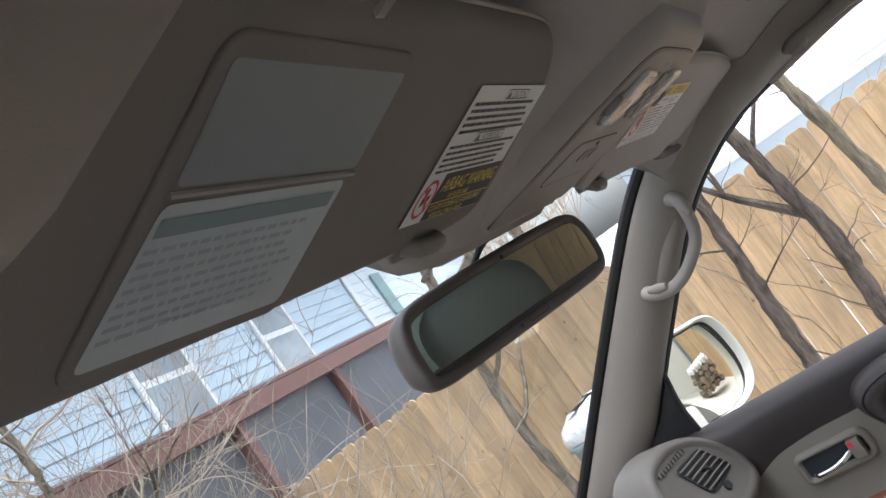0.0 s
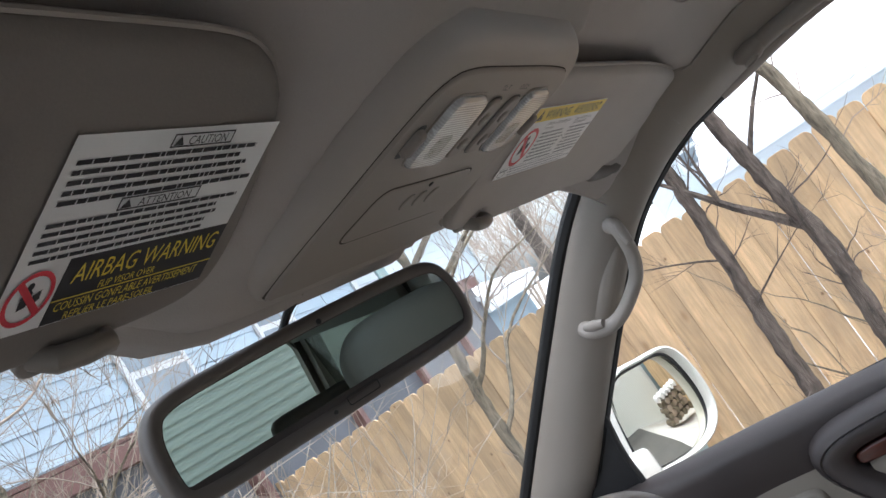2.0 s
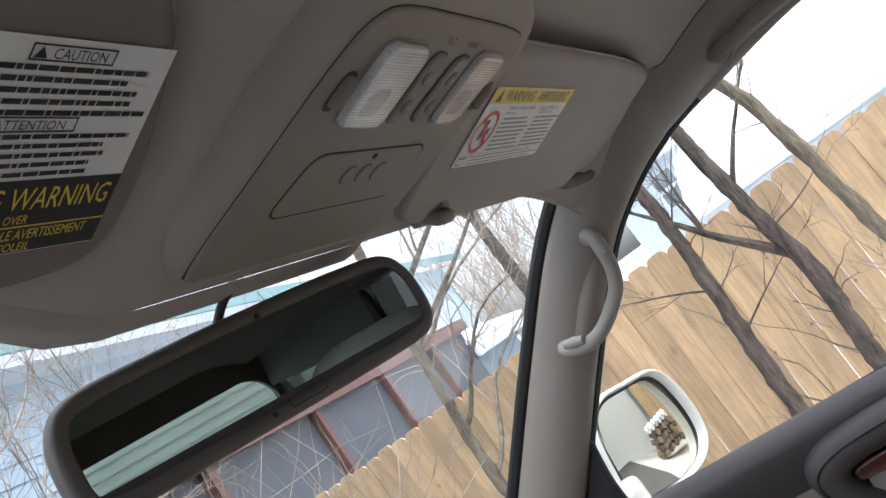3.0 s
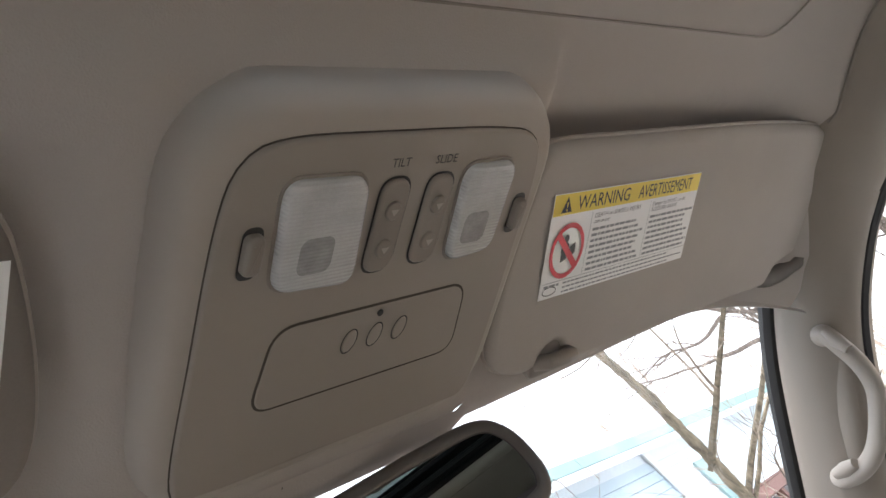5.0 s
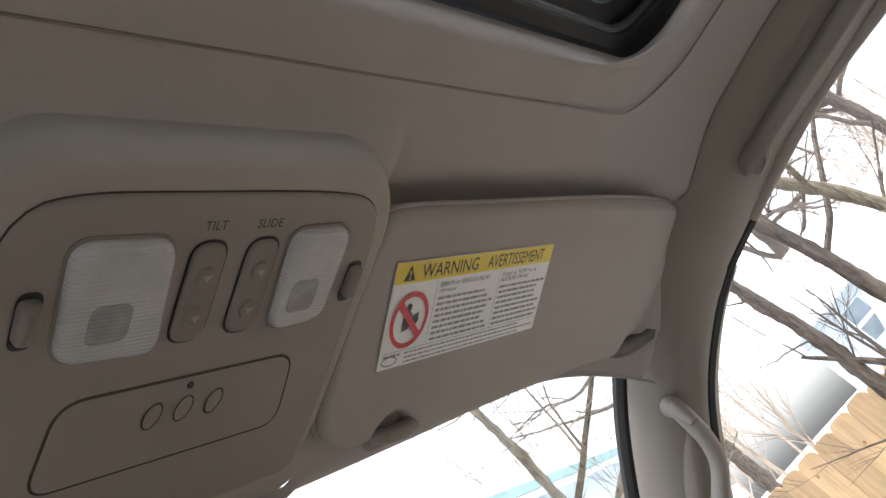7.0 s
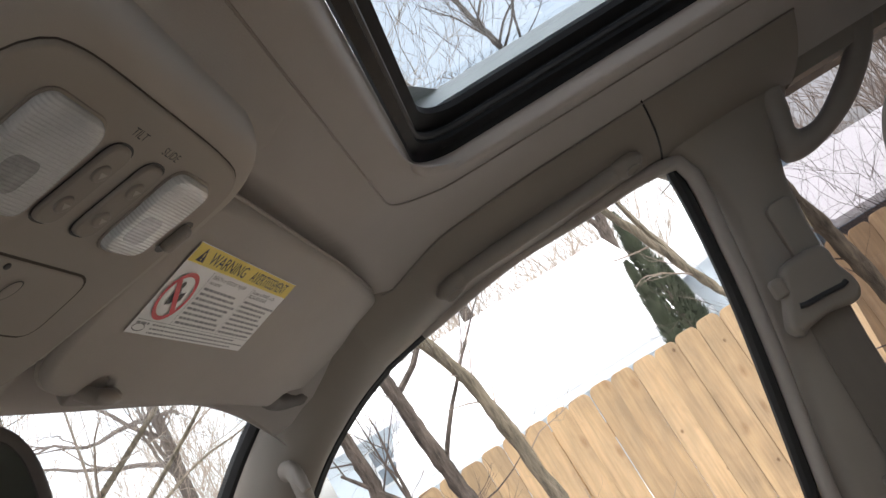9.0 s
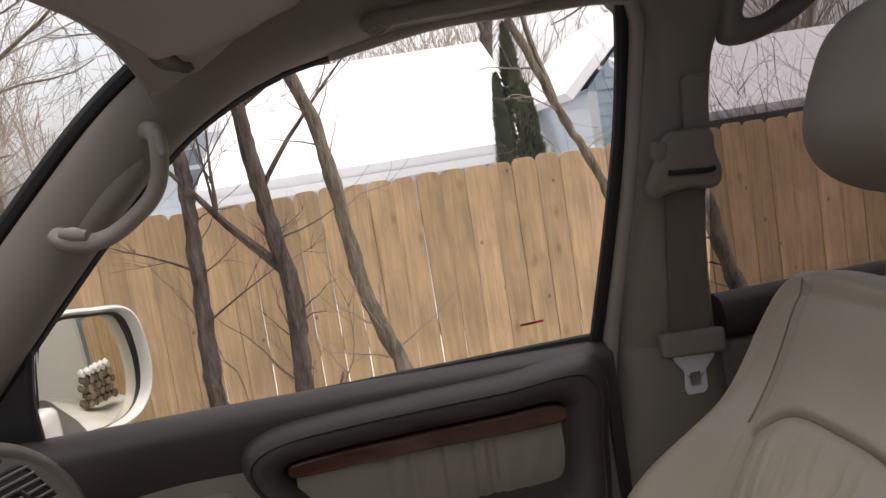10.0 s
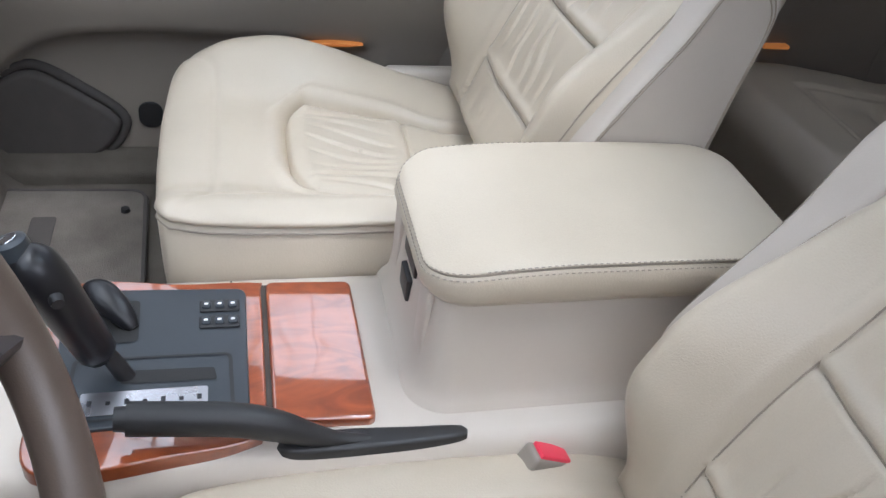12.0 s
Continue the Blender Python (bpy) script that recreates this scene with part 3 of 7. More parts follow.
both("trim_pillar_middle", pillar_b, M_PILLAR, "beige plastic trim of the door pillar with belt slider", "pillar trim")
both("trim_pillar_middle_lower", pillar_b_low, M_DOOR, "beige plastic lower cover of the door pillar", "pillar trim")
for s in (1, -1):
    _, fl, rl = pillar_a(s)
    out = Vector((s * 0.012, 0.012, 0.006))
    tagged(part("trim_windshield_seal", tube([p + out for p in fl], 0.0115, 8), M_RUBBER), "black rubber seal beside the windshield", "seal", kind="structure")
    tagged(part("trim_rear_edge", tube([p + Vector((s * 0.014, 0.002, -0.002)) for p in rl], 0.005, 8), M_RUBBER), "black rubber seal along the front pillar", "seal", kind="structure")
    # rounded beige welt round the rear end of the door opening
    tagged(part("trim_door_welt", tube(smooth_open([(s * 0.690, 0.14, 1.668), (s * 0.684, 0.0, 1.687), (s * 0.680, -0.10, 1.687), (s * 0.677, -0.215, 1.686), (s * 0.684, -0.252, 1.665), (s * 0.700, -0.242, 1.56), (s * 0.722, -0.222, 1.43), (s * 0.757, -0.180, 1.215), (s * 0.768, -0.14, 0.95), (s * 0.765, -0.11, 0.56)], 60), 0.0105, 10), M_TRIM), "beige rubber welt round the door opening", "seal", kind="structure")
    tagged(part("trim_glass_run", tube(smooth_open([(s * (x + 0.013), y, z + 0.004) for x, y, z in WINDOW_EDGE[:0:-1]] + [(s * 0.688, -0.10, 1.692), (s * 0.688, -0.222, 1.688), (s * 0.694, -0.236, 1.665), (s * 0.712, -0.222, 1.53), (s * 0.735, -0.196, 1.39), (s * 0.770, -0.160, 1.215)], 110), 0.0095, 8), M_RUBBER), "black window channel along the pillar", "seal", kind="structure")


def windshield_y(x, z):
    return lerp_table([(1.15, 0.985), (1.347, 0.762), (1.493, 0.600), (1.617, 0.457), (1.695, 0.352), (1.75, 0.285)], z) + 0.045 * (1 - (x / 0.7) ** 2)


ws = part("windshield", grid(span(-1, 1, 15), span(1.16, 1.745, 14), lambda u, z: (u * (0.655 + 0.28 * (1.70 - z)), windshield_y(u * 0.7, z) + 0.004, z)), M_WINDSHIELD, smooth=60)
ws.visible_shadow = False
tagged(ws, "clear curved windshield glass", "windshield", kind="structure")
tagged(part("trim_header", grid(span(-0.655, 0.655, 40), span(0, 1, 5), lambda x, u: (x, 0.348 + (windshield_y(x, 1.700) - 0.350) * u, roof_z(x, 0.348) - 0.006 * math.sin(math.pi * min(1, u * 1.3)) + 0.004 * u)), M_HEAD), "warm grey cloth edge over the windshield", "headliner edge", kind="structure")

# floor, footwell, sills and closing body panels
tagged(part("floor", join(box(-0.78, 0.78, -2.3, 0.80, 0.50, 0.572)), M_CARPET, smooth=0), "grey beige carpeted car floor", "car floor", kind="structure")
tagged(part("wall_footwell", join(box(-0.78, 0.78, 0.80, 0.86, 0.50, 1.15), ([(-0.78, 0.805, 0.72), (0.78, 0.805, 0.72), (0.78, 0.62, 0.574), (-0.78, 0.62, 0.574)], [(0, 1, 2, 3)])), M_CARPET, smooth=0), "carpeted front wall of the footwell", "footwell", kind="structure")
# unseen boxes added to stop daylight leaking into the footwell
tagged(part("wall_cowl", join(box(-0.86, 0.86, 0.862, 1.05, 0.50, 1.165), box(-0.86, -0.775, 0.865, 1.06, 0.50, 1.20), box(0.775, 0.86, 0.905, 1.06, 0.50, 1.20)), M_BLACK, smooth=0), "unseen black bulkhead added below the windshield to stop light leaks", "bulkhead", kind="structure")
for s in (1, -1):
    tagged(part("trim_sill", box(min(s * 0.70, s * 0.82), max(s * 0.70, s * 0.82), -0.5, 0.85, 0.50, 0.60, 0.015), M_CARPET), "dark carpeted door sill", "sill", kind="structure")
    x0, x1 = sorted((s * 0.765, s * 0.83))
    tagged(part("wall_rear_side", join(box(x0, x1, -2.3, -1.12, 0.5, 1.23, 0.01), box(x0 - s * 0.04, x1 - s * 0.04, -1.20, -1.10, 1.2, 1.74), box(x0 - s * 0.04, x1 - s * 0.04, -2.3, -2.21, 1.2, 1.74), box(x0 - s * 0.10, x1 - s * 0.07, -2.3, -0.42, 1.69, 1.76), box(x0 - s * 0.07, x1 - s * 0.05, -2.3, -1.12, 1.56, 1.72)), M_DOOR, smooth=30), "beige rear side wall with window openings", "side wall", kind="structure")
    g = part("window_rear_side", ([(s * 0.775, -2.21, 1.23), (s * 0.775, -1.2, 1.23), (s * 0.70, -1.2, 1.70), (s * 0.70, -2.21, 1.70)], [(0, 1, 2, 3)]), M_QUARTER)
    g.visible_shadow = False
    tagged(g, "dark tinted rear quarter window", "car window", kind="structure")
tagged(part("wall_tailgate", join(box(-0.74, 0.74, -2.36, -2.30, 0.5, 1.24, 0.01), box(-0.72, 0.72, -2.34, -2.28, 1.63, 1.75), *[moved(stack([[(sx * 0.70, y, 1.63)] + [(sx * (0.58 + 0.12 * math.sin(a)), y, 1.51 + 0.12 * math.cos(a)) for a in span(0, math.pi / 2, 10)] for y in (-2.33, -2.29)], cap0=True), Matrix.Identity(4)) for sx in (-1, 1)], box(-0.74, -0.70, -2.34, -2.28, 1.2, 1.75), box(0.70, 0.74, -2.34, -2.28, 1.2, 1.75)), M_DOOR, smooth=30), "beige inner wall of the tailgate", "tailgate", kind="structure")
tg = part("window_tailgate", ([(-0.71, -2.33, 1.23), (0.71, -2.33, 1.23), (0.71, -2.30, 1.67), (-0.71, -2.30, 1.67)], [(0, 1, 2, 3)]), M_REARGLASS)
tg.visible_shadow = False
tagged(tg, "rear window of the tailgate", "car window", kind="structure")


# unseen driver door, added shut to keep ground bounce off the visor
dd = thing("door_driver", "unseen beige driver door, shut to block light, with its window down", "car door")
part("panel", box(-0.84, -0.765, -0.19, 0.86, 0.48, 1.215, 0.02), M_DOOR, dd)
part("belt_pad", tube([(-0.79, -0.19, 1.222), (-0.79, 0.3, 1.218), (-0.79, 0.86, 1.20)], 0.028, 12), M_DARK, dd)



# ================= overhead console =================
def con(x, y, h):
    return (x, y, 1.701 - 0.15 * (y - 0.25) - h)


console = thing("overhead_console", "taupe overhead console with two map lamps and sunroof switches", "overhead console")
levels = []
for k, h in ((0.0, None), (0.01, -0.030), (0.04, -0.018), (0.10, -0.0095), (0.22, -0.0030), (0.40, 0.0012), (0.62, 0.0036), (0.85, 0.0046), (1.0, 0.0046)):
    o = even([(*p, 0) for p in rr(-0.131 + 0.018 * k, 0.1215 - 0.009 * k, 0.111 + 0.018 * k, 0.338 - 0.014 * k, 0.046 - 0.010 * k, 12)], 110, True)
    levels.append([(p.x, p.y, roof_z(p.x, p.y) + 0.006) if h is None else con(p.x, p.y, h) for p in o])
part("housing", stack(levels), M_TRIM, console, smooth=60, weighted=True)
plate_o = smooth_closed([(-0.109, 0.312), (-0.110, 0.235), (-0.108, 0.168), (-0.100, 0.142), (-0.078, 0.133), (-0.018, 0.132), (0.060, 0.133), (0.092, 0.139), (0.104, 0.160), (0.107, 0.215), (0.108, 0.285), (0.103, 0.318), (0.080, 0.322), (-0.02, 0.322), (-0.088, 0.322)], 110)
part("groove", pad(inset(ccw([(p.x, p.y) for p in plate_o]), -0.0007), 0.003, 0.0050, 0.0003, con), M_GROOVE, console)
part("face_plate", pad([(p.x, p.y) for p in plate_o], 0.003, 0.0070, 0.0022, con), M_PLATE, console, weighted=True)


def quad_round(p, r, seg=6):
    """A four-cornered outline with rounded corners."""
    out, n = [], len(p)
    for i in range(n):
        a, b, c = Vector(p[i - 1]), Vector(p[i]), Vector(p[(i + 1) % n])
        u, w = (a - b).normalized() * r, (c - b).normalized() * r
        for k in range(seg + 1):
            t = k / seg
            out.append(tuple((1 - t) ** 2 * (b + u) + 2 * t * (1 - t) * b + t * t * (b + w)))
    return out


for nm, q in (("map_lamp", [(-0.080, 0.150), (-0.031, 0.151), (-0.027, 0.209), (-0.077, 0.206)]), ("map_lamp", [(0.036, 0.151), (0.079, 0.150), (0.078, 0.206), (0.040, 0.209)])):
    o = ccw(quad_round(q, 0.011))
    lens = part(nm, pad(o, 0.004, 0.0115, 0.0035, con), M_LENS, console, "frosted ribbed lamp lens", weighted=True)
    part("bezel", pad(inset(o, -0.0016), 0.004, 0.0078, 0.0006, con), M_BUTTON, lens)
    x0, x1 = min(p[0] for p in o) + 0.006, max(p[0] for p in o) - 0.006
    part("bulb_shade", flat_poly(ccw(rr((x0 + x1) / 2 - 0.013, (x0 + x1) / 2 + 0.007, 0.178, 0.197, 0.005)), 0.0117, con), M_LENS_DARK, lens)
for cx, word in ((-0.0115, "TILT"), (0.0205, "SLIDE")):
    o = ccw(quad_round([(cx - 0.0095, 0.155), (cx + 0.0095, 0.155), (cx + 0.0095, 0.206), (cx - 0.0095, 0.206)], 0.0085))
    sw = part("rocker_switch", pad(o, 0.005, 0.0095, 0.002, con), M_BUTTON, console, "taupe rocker switch for the sunroof", weighted=True)
    part("surround", flat_ring([(p[0], p[1]) for p in inset(o, -0.0014)], [(p[0], p[1]) for p in o], 0.0074, con), M_BLACK, sw)
    for y in (0.171, 0.192):
        part("press_point", pad(circle(cx, y, 0.0052), 0.0085, 0.0108, 0.0012, con), M_BUTTON, sw)
        part("arrow", flat_poly([(cx - 0.0028, y - 0.0015), (cx + 0.0028, y - 0.0015), (cx, y + 0.0022)], 0.0112, con), M_TRIM, sw, smooth=0)
    let = lettering(word, 0.0066, Matrix.Identity(4), "CENTER", 1.0)
    part("word_" + word.lower(), ([con(cx + p.x, 0.1490 - p.y, 0.0073) for p in let[0]], let[1]), M_INK, console, smooth=0)
for sx, cy in ((-0.0905, 0.184), (0.0945, 0.186)):
    o = ccw(quad_round([(sx - 0.0055, cy - 0.013), (sx + 0.0055, cy - 0.013), (sx + 0.0055, cy + 0.013), (sx - 0.0055, cy + 0.013)], 0.005))
    k = part("lamp_switch_well", flat_poly(o, 0.0074, con), M_BLACK, console, smooth=0)
    part("slide_knob", pad(ccw(quad_round([(sx - 0.0048, cy - 0.010), (sx + 0.0048, cy - 0.010), (sx + 0.0048, cy + 0.009), (sx - 0.0048, cy + 0.009)], 0.0035)), 0.006, 0.0125, 0.003, con), M_BUTTON, k)
po = ccw(quad_round([(-0.067, 0.229), (0.069, 0.229), (0.074, 0.277), (-0.073, 0.277)], 0.013))
part("panel_groove", pad(inset(po, -0.0012), 0.004, 0.0073, 0.0002, con), M_GROOVE, console)
panel = part("remote_panel", pad(po, 0.004, 0.0080, 0.0016, con), M_PLATE, console, "blank panel with three round garage buttons", weighted=True)
for x in (-0.0172, 0.0008, 0.0192):
    bo = ccw([(x + 0.0046 * math.cos(a) - 0.0010 * math.sin(a), 0.247 + 0.0068 * math.sin(a)) for a in (2 * math.pi * i / 24 for i in range(24))])
    part("button_ring", flat_ring(inset(bo, -0.0008), bo, 0.0085, con), M_BLACK, panel)
    part("round_button", pad(bo, 0.007, 0.0090, 0.0010, con), M_PLATE, panel)
part("indicator", pad(circle(0.001, 0.2335, 0.0020, 14), 0.007, 0.0089, 0.0004, con), M_BLACK, panel)


# ================= sun visors =================
def vis_p(x, y, h):
    ax = abs(x)
    return (x, y, 1.703 - 0.28 * (y - 0.23) - 0.30 * max(0.0, ax - 0.45) ** 2 - h)


def vis_d(x, y, h):
    ax = abs(x)
    return (x, y, 1.733 - 0.38 * (y - 0.19) - 3.2 * max(0.0, ax - 0.555) ** 2 - h)


def visor_outline(s, dy):
    notch = [(0.222, 0.327), (0.214, 0.316), (0.205, 0.306), (0.192, 0.304), (0.183, 0.310), (0.178, 0.320)]
    key = [(0.125, 0.185), (0.133, 0.165), (0.155, 0.157), (0.25, 0.156), (0.40, 0.155), (0.55, 0.156), (0.636, 0.160), (0.657, 0.174), (0.660, 0.210), (0.654, 0.255), (0.643, 0.285), (0.620, 0.297), (0.598, 0.304), (0.588, 0.320), (0.572, 0.328), (0.45, 0.330), (0.30, 0.329)] + notch + [(0.160, 0.322), (0.133, 0.312), (0.118, 0.290), (0.116, 0.240)]
    pts = smooth_closed([(a, b + dy) for a, b in key], 150)
    return ccw([(s * p.x, p.y) for p in pts])


def disc_with_bar(cx, cy, r, f, h):
    """A ban sign: a ring with a slanting bar."""
    a = flat_ring(circle(cx, cy, r), circle(cx, cy, r * 0.82), h, f)
    w, d = r * 0.09, 0.62 * r
    bar = flat_poly([(cx - d + w, cy - d - w), (cx + d + w, cy + d - w), (cx + d - w, cy + d + w), (cx - d - w, cy - d + w)], h + 0.0001, f)
    return join(a, bar)


def bars(x0, x1, ys, height, f, h, seed, gap=0.0035, word=(0.004, 0.012)):
    """Lines of writing too small to read, as rows of short bars."""
    rng, out = random.Random(seed), []
    for y in ys:
        x, end = x0, min(x1, x0 + (x1 - x0) * rng.uniform(0.80, 1.0))
        while x < end:
            w = min(end - x, rng.uniform(*word))
            out.append(flat_poly([(x, y - height / 2), (x + w, y - height / 2), (x + w, y + height / 2), (x, y + height / 2)], h, f))
            x += w + gap * 0.55
    return join(*out)


def full_pad(outline, h0, h1, r, f, centre, seg=5):
    """A plate rounded on both rims whose faces follow a curved f."""
    n, loops = seg + 1, []
    for i in range(seg, 0, -1):
        a = radians(90 * i / seg)
        loops.append([f(*p, h0 + r * (1 - math.sin(a))) for p in inset(outline, r * (1 - math.cos(a)))])
    for i in range(n):
        a = radians(90 * i / seg)
        loops.append([f(*p, h1 - r * (1 - math.sin(a))) for p in inset(outline, r * (1 - math.cos(a)))])
    rim_, c = inset(outline, r), Vector(centre)
    back = [[f(*c.lerp(Vector(p), k), h0) for p in rim_] for k in (0.04, 0.25, 0.5, 0.75)]
    front = [[f(*c.lerp(Vector(p), k), h1) for p in rim_] for k in (0.95, 0.9, 0.8, 0.7, 0.55, 0.4, 0.25, 0.12, 0.03)]
    return stack(back + loops + front, cap0=True)


visor_p = thing("sun_visor", "grey beige vinyl sun visor with a yellow and white warning label", "sun visor", "sun visors")
part("body", pad(visor_outline(1, 0), -0.017, 0.0, 0.0075, vis_p, seg=5, both=True), M_VISOR, visor_p, smooth=60, weighted=True)
part("welt", loop_tube([vis_p(x, y, -0.0085) for x, y in inset(visor_outline(1, 0), -0.0006)], 0.0016, 6), M_TRIM, visor_p)


def label_p(u, v, h):
    """Along and down the passenger's label, 0 to 1."""
    return vis_p(0.150 + 0.207 * u + 0.008 * v, 0.187 + 0.075 * v, 0.0012 + h)


lab = part("warning_label", flat_poly([(u, v) for v in (0,) for u in span(0, 1, 9)] + [(u, 1) for u in span(1, 0, 9)], 0, label_p), M_WHITE, visor_p, "white label with a yellow heading", smooth=0)
part("yellow_band", flat_poly([(u, 0.005) for u in span(0.003, 0.997, 9)] + [(u, 0.2) for u in span(0.997, 0.003, 9)], 0.0002, label_p), M_YELLOW, lab, smooth=0)
tri = flat_poly([(0.045, 0.175), (0.105, 0.175), (0.075, 0.03)], 0.0004, label_p)
part("warning_triangle", tri, M_INK, lab, smooth=0)
part("triangle_mark", join(flat_poly([(0.071, 0.08), (0.079, 0.08), (0.077, 0.13), (0.073, 0.13)], 0.0006, label_p), flat_poly([(0.0715, 0.142), (0.0785, 0.142), (0.0785, 0.16), (0.0715, 0.16)], 0.0006, label_p)), M_YELLOW, lab, smooth=0)


def on_label(text, u, v, su, sv, f, h=0.0005, align="LEFT"):
    """Letters on a label: su, sv scale them along and down it."""
    v_, f_ = lettering(text, 1.0, Matrix.Identity(4), align)
    return [f(u + p.x * su, v - p.y * sv, h) for p in v_], f_


part("word_warning", on_label("WARNING", 0.135, 0.165, 0.068, 0.185, label_p), M_INK, lab, smooth=0)
part("word_avertissement", on_label("AVERTISSEMENT", 0.525, 0.165, 0.0555, 0.185, label_p), M_INK, lab, smooth=0)
part("heading", join(on_label("DEATH or SERIOUS INJURY", 0.255, 0.278, 0.0255, 0.062, label_p), on_label("can occur", 0.255, 0.335, 0.0255, 0.06, label_p), on_label("Danger de MORT ou de", 0.645, 0.278, 0.0255, 0.062, label_p), on_label("BLESSURE GRAVE", 0.645, 0.335, 0.0255, 0.06, label_p)), M_INK, lab, smooth=0)


def small_print(x0, x1, v0, v1, n, f, seed, hv, word=(0.02, 0.06)):
    return bars(x0, x1, span(v0, v1, n), hv, f, 0.0004, seed, gap=0.010, word=word)


part("small_print", join(small_print(0.255, 0.61, 0.395, 0.80, 8, label_p, 1, 0.027, (0.010, 0.045)), small_print(0.645, 0.99, 0.395, 0.80, 8, label_p, 2, 0.027, (0.010, 0.045)), small_print(0.13, 0.99, 0.875, 0.965, 3, label_p, 3, 0.017, (0.008, 0.03)), small_print(0.02, 0.12, 0.875, 0.88, 1, label_p, 4, 0.024)), M_GREYINK, lab, smooth=0)
part("fine_print", join(flat_poly([(0.01, 0.838), (0.99, 0.838), (0.99, 0.843), (0.01, 0.843)], 0.0004, label_p), flat_poly([(0.630, 0.215), (0.632, 0.215), (0.632, 0.838), (0.630, 0.838)], 0.0004, label_p), flat_poly([(0.236, 0.215), (0.238, 0.215), (0.238, 0.838), (0.236, 0.838)], 0.0004, label_p)), M_GREYINK, lab, smooth=0)


def sign_on(f, cu, cv, ru, rv):
    def g(x, y, h):
        return f(cu + x * ru, cv + y * rv, h)
    return disc_with_bar(0, 0, 1, g, 0.0007), join(flat_poly([(-0.35, -0.1), (-0.05, -0.35), (0.1, -0.2), (0.02, 0.3), (-0.3, 0.4)], 0.0005, g), flat_poly(circle(-0.12, -0.45, 0.15, 12), 0.0005, g), flat_poly([(0.15, -0.1), (0.45, -0.25), (0.5, 0.1), (0.2, 0.35)], 0.0005, g))


sg = sign_on(label_p, 0.118, 0.55, 0.098, 0.27)
part("ban_sign", sg[0], M_RED, lab, smooth=0)
part("sign_shapes", sg[1], M_INK, lab, smooth=0)
part("code_ring", flat_ring([(0.055 + 0.040 * math.cos(a), 0.925 + 0.045 * math.sin(a)) for a in (2 * math.pi * i / 20 for i in range(20))], [(0.055 + 0.036 * math.cos(a), 0.925 + 0.037 * math.sin(a)) for a in (2 * math.pi * i / 20 for i in range(20))], 0.0004, label_p), M_INK, lab)


def visor_clip(x, y, f):
    """The hook at x that holds the visor's free edge at y."""
    c = thing("visor_clip", "taupe plastic visor clip on the roof", "visor clip", "visor clips")
    part("hook", tube([f(x - 0.018, y + 0.009, -0.004), f(x - 0.013, y + 0.002, 0.006), f(x, y, 0.008), f(x + 0.013, y + 0.002, 0.006), f(x + 0.018, y + 0.009, -0.006)], 0.0062, 10), M_BUTTON, c)
    part("foot", pad(ccw(rr(x - 0.022, x + 0.022, y - 0.006, y + 0.024, 0.008)), -0.012, -0.004, 0.003, f), M_BUTTON, c)


visor_clip(0.199, 0.309, vis_p)
visor_clip(-0.258, 0.290, vis_d)
# arm in darker plastic than the driver's: shade at the corner put into colour
part("hinge_arm", tube(smooth_open([vis_p(0.560, 0.318, -0.010), vis_p(0.600, 0.322, -0.008), vis_p(0.628, 0.312, -0.004), vis_p(0.650, 0.296, -0.004)], 14), [0.008] * 4 + [0.011] * 7 + [0.013] * 3, 10), M_VENT, visor_p)

visor_d = thing("sun_visor", "vinyl sun visor with shade in its colour and a black and yellow airbag label", "sun visor", "sun visors")
V_KEY = [(-0.171, 0.205), (-0.178, 0.182), (-0.196, 0.166), (-0.225, 0.158), (-0.30, 0.155), (-0.42, 0.153), (-0.55, 0.153), (-0.64, 0.153), (-0.690, 0.158), (-0.705, 0.172), (-0.707, 0.215), (-0.704, 0.262), (-0.690, 0.290), (-0.650, 0.300), (-0.600, 0.302), (-0.45, 0.303), (-0.33, 0.302), (-0.26, 0.301), (-0.205, 0.298), (-0.180, 0.290), (-0.169, 0.272), (-0.167, 0.240)]
v_out = ccw([(p.x, p.y) for p in smooth_closed(V_KEY, 160)])
# the driver's visor carries its shade in the base colour
part("body", full_pad(v_out, -0.018, 0.0, 0.0080, vis_d, (-0.44, 0.225)), M_VISOR_SHADED, visor_d, smooth=60, weighted=True)
part("welt", loop_tube([vis_d(x, y, -0.0090) for x, y in inset(v_out, -0.0006)], 0.0016, 6), M_TRIM, visor_d)
part("hinge_arm", tube(smooth_open([vis_d(-0.560, 0.292, -0.010), vis_d(-0.600, 0.296, -0.008), vis_d(-0.628, 0.288, -0.004), vis_d(-0.650, 0.275, -0.004)], 14), [0.008] * 4 + [0.011] * 7 + [0.013] * 3, 10), M_BUTTON, visor_d)


def label_d(u, v, h):
    return vis_d(-0.294 + 0.117 * u - 0.015 * v + 0.004 * u * v, 0.189 + 0.086 * v + 0.003 * u, 0.0012 + h)


lab = part("airbag_label", flat_poly([(u, 0) for u in span(0, 1, 7)] + [(u, 1) for u in span(1, 0, 7)], 0, label_d), M_WHITE, visor_d, "white label with a black and yellow airbag warning", smooth=0)
part("black_band", flat_poly([(0.215, 0.63), (1, 0.63), (1, 0.995), (0.215, 0.995)], 0.0002, label_d), M_INK, lab, smooth=0)
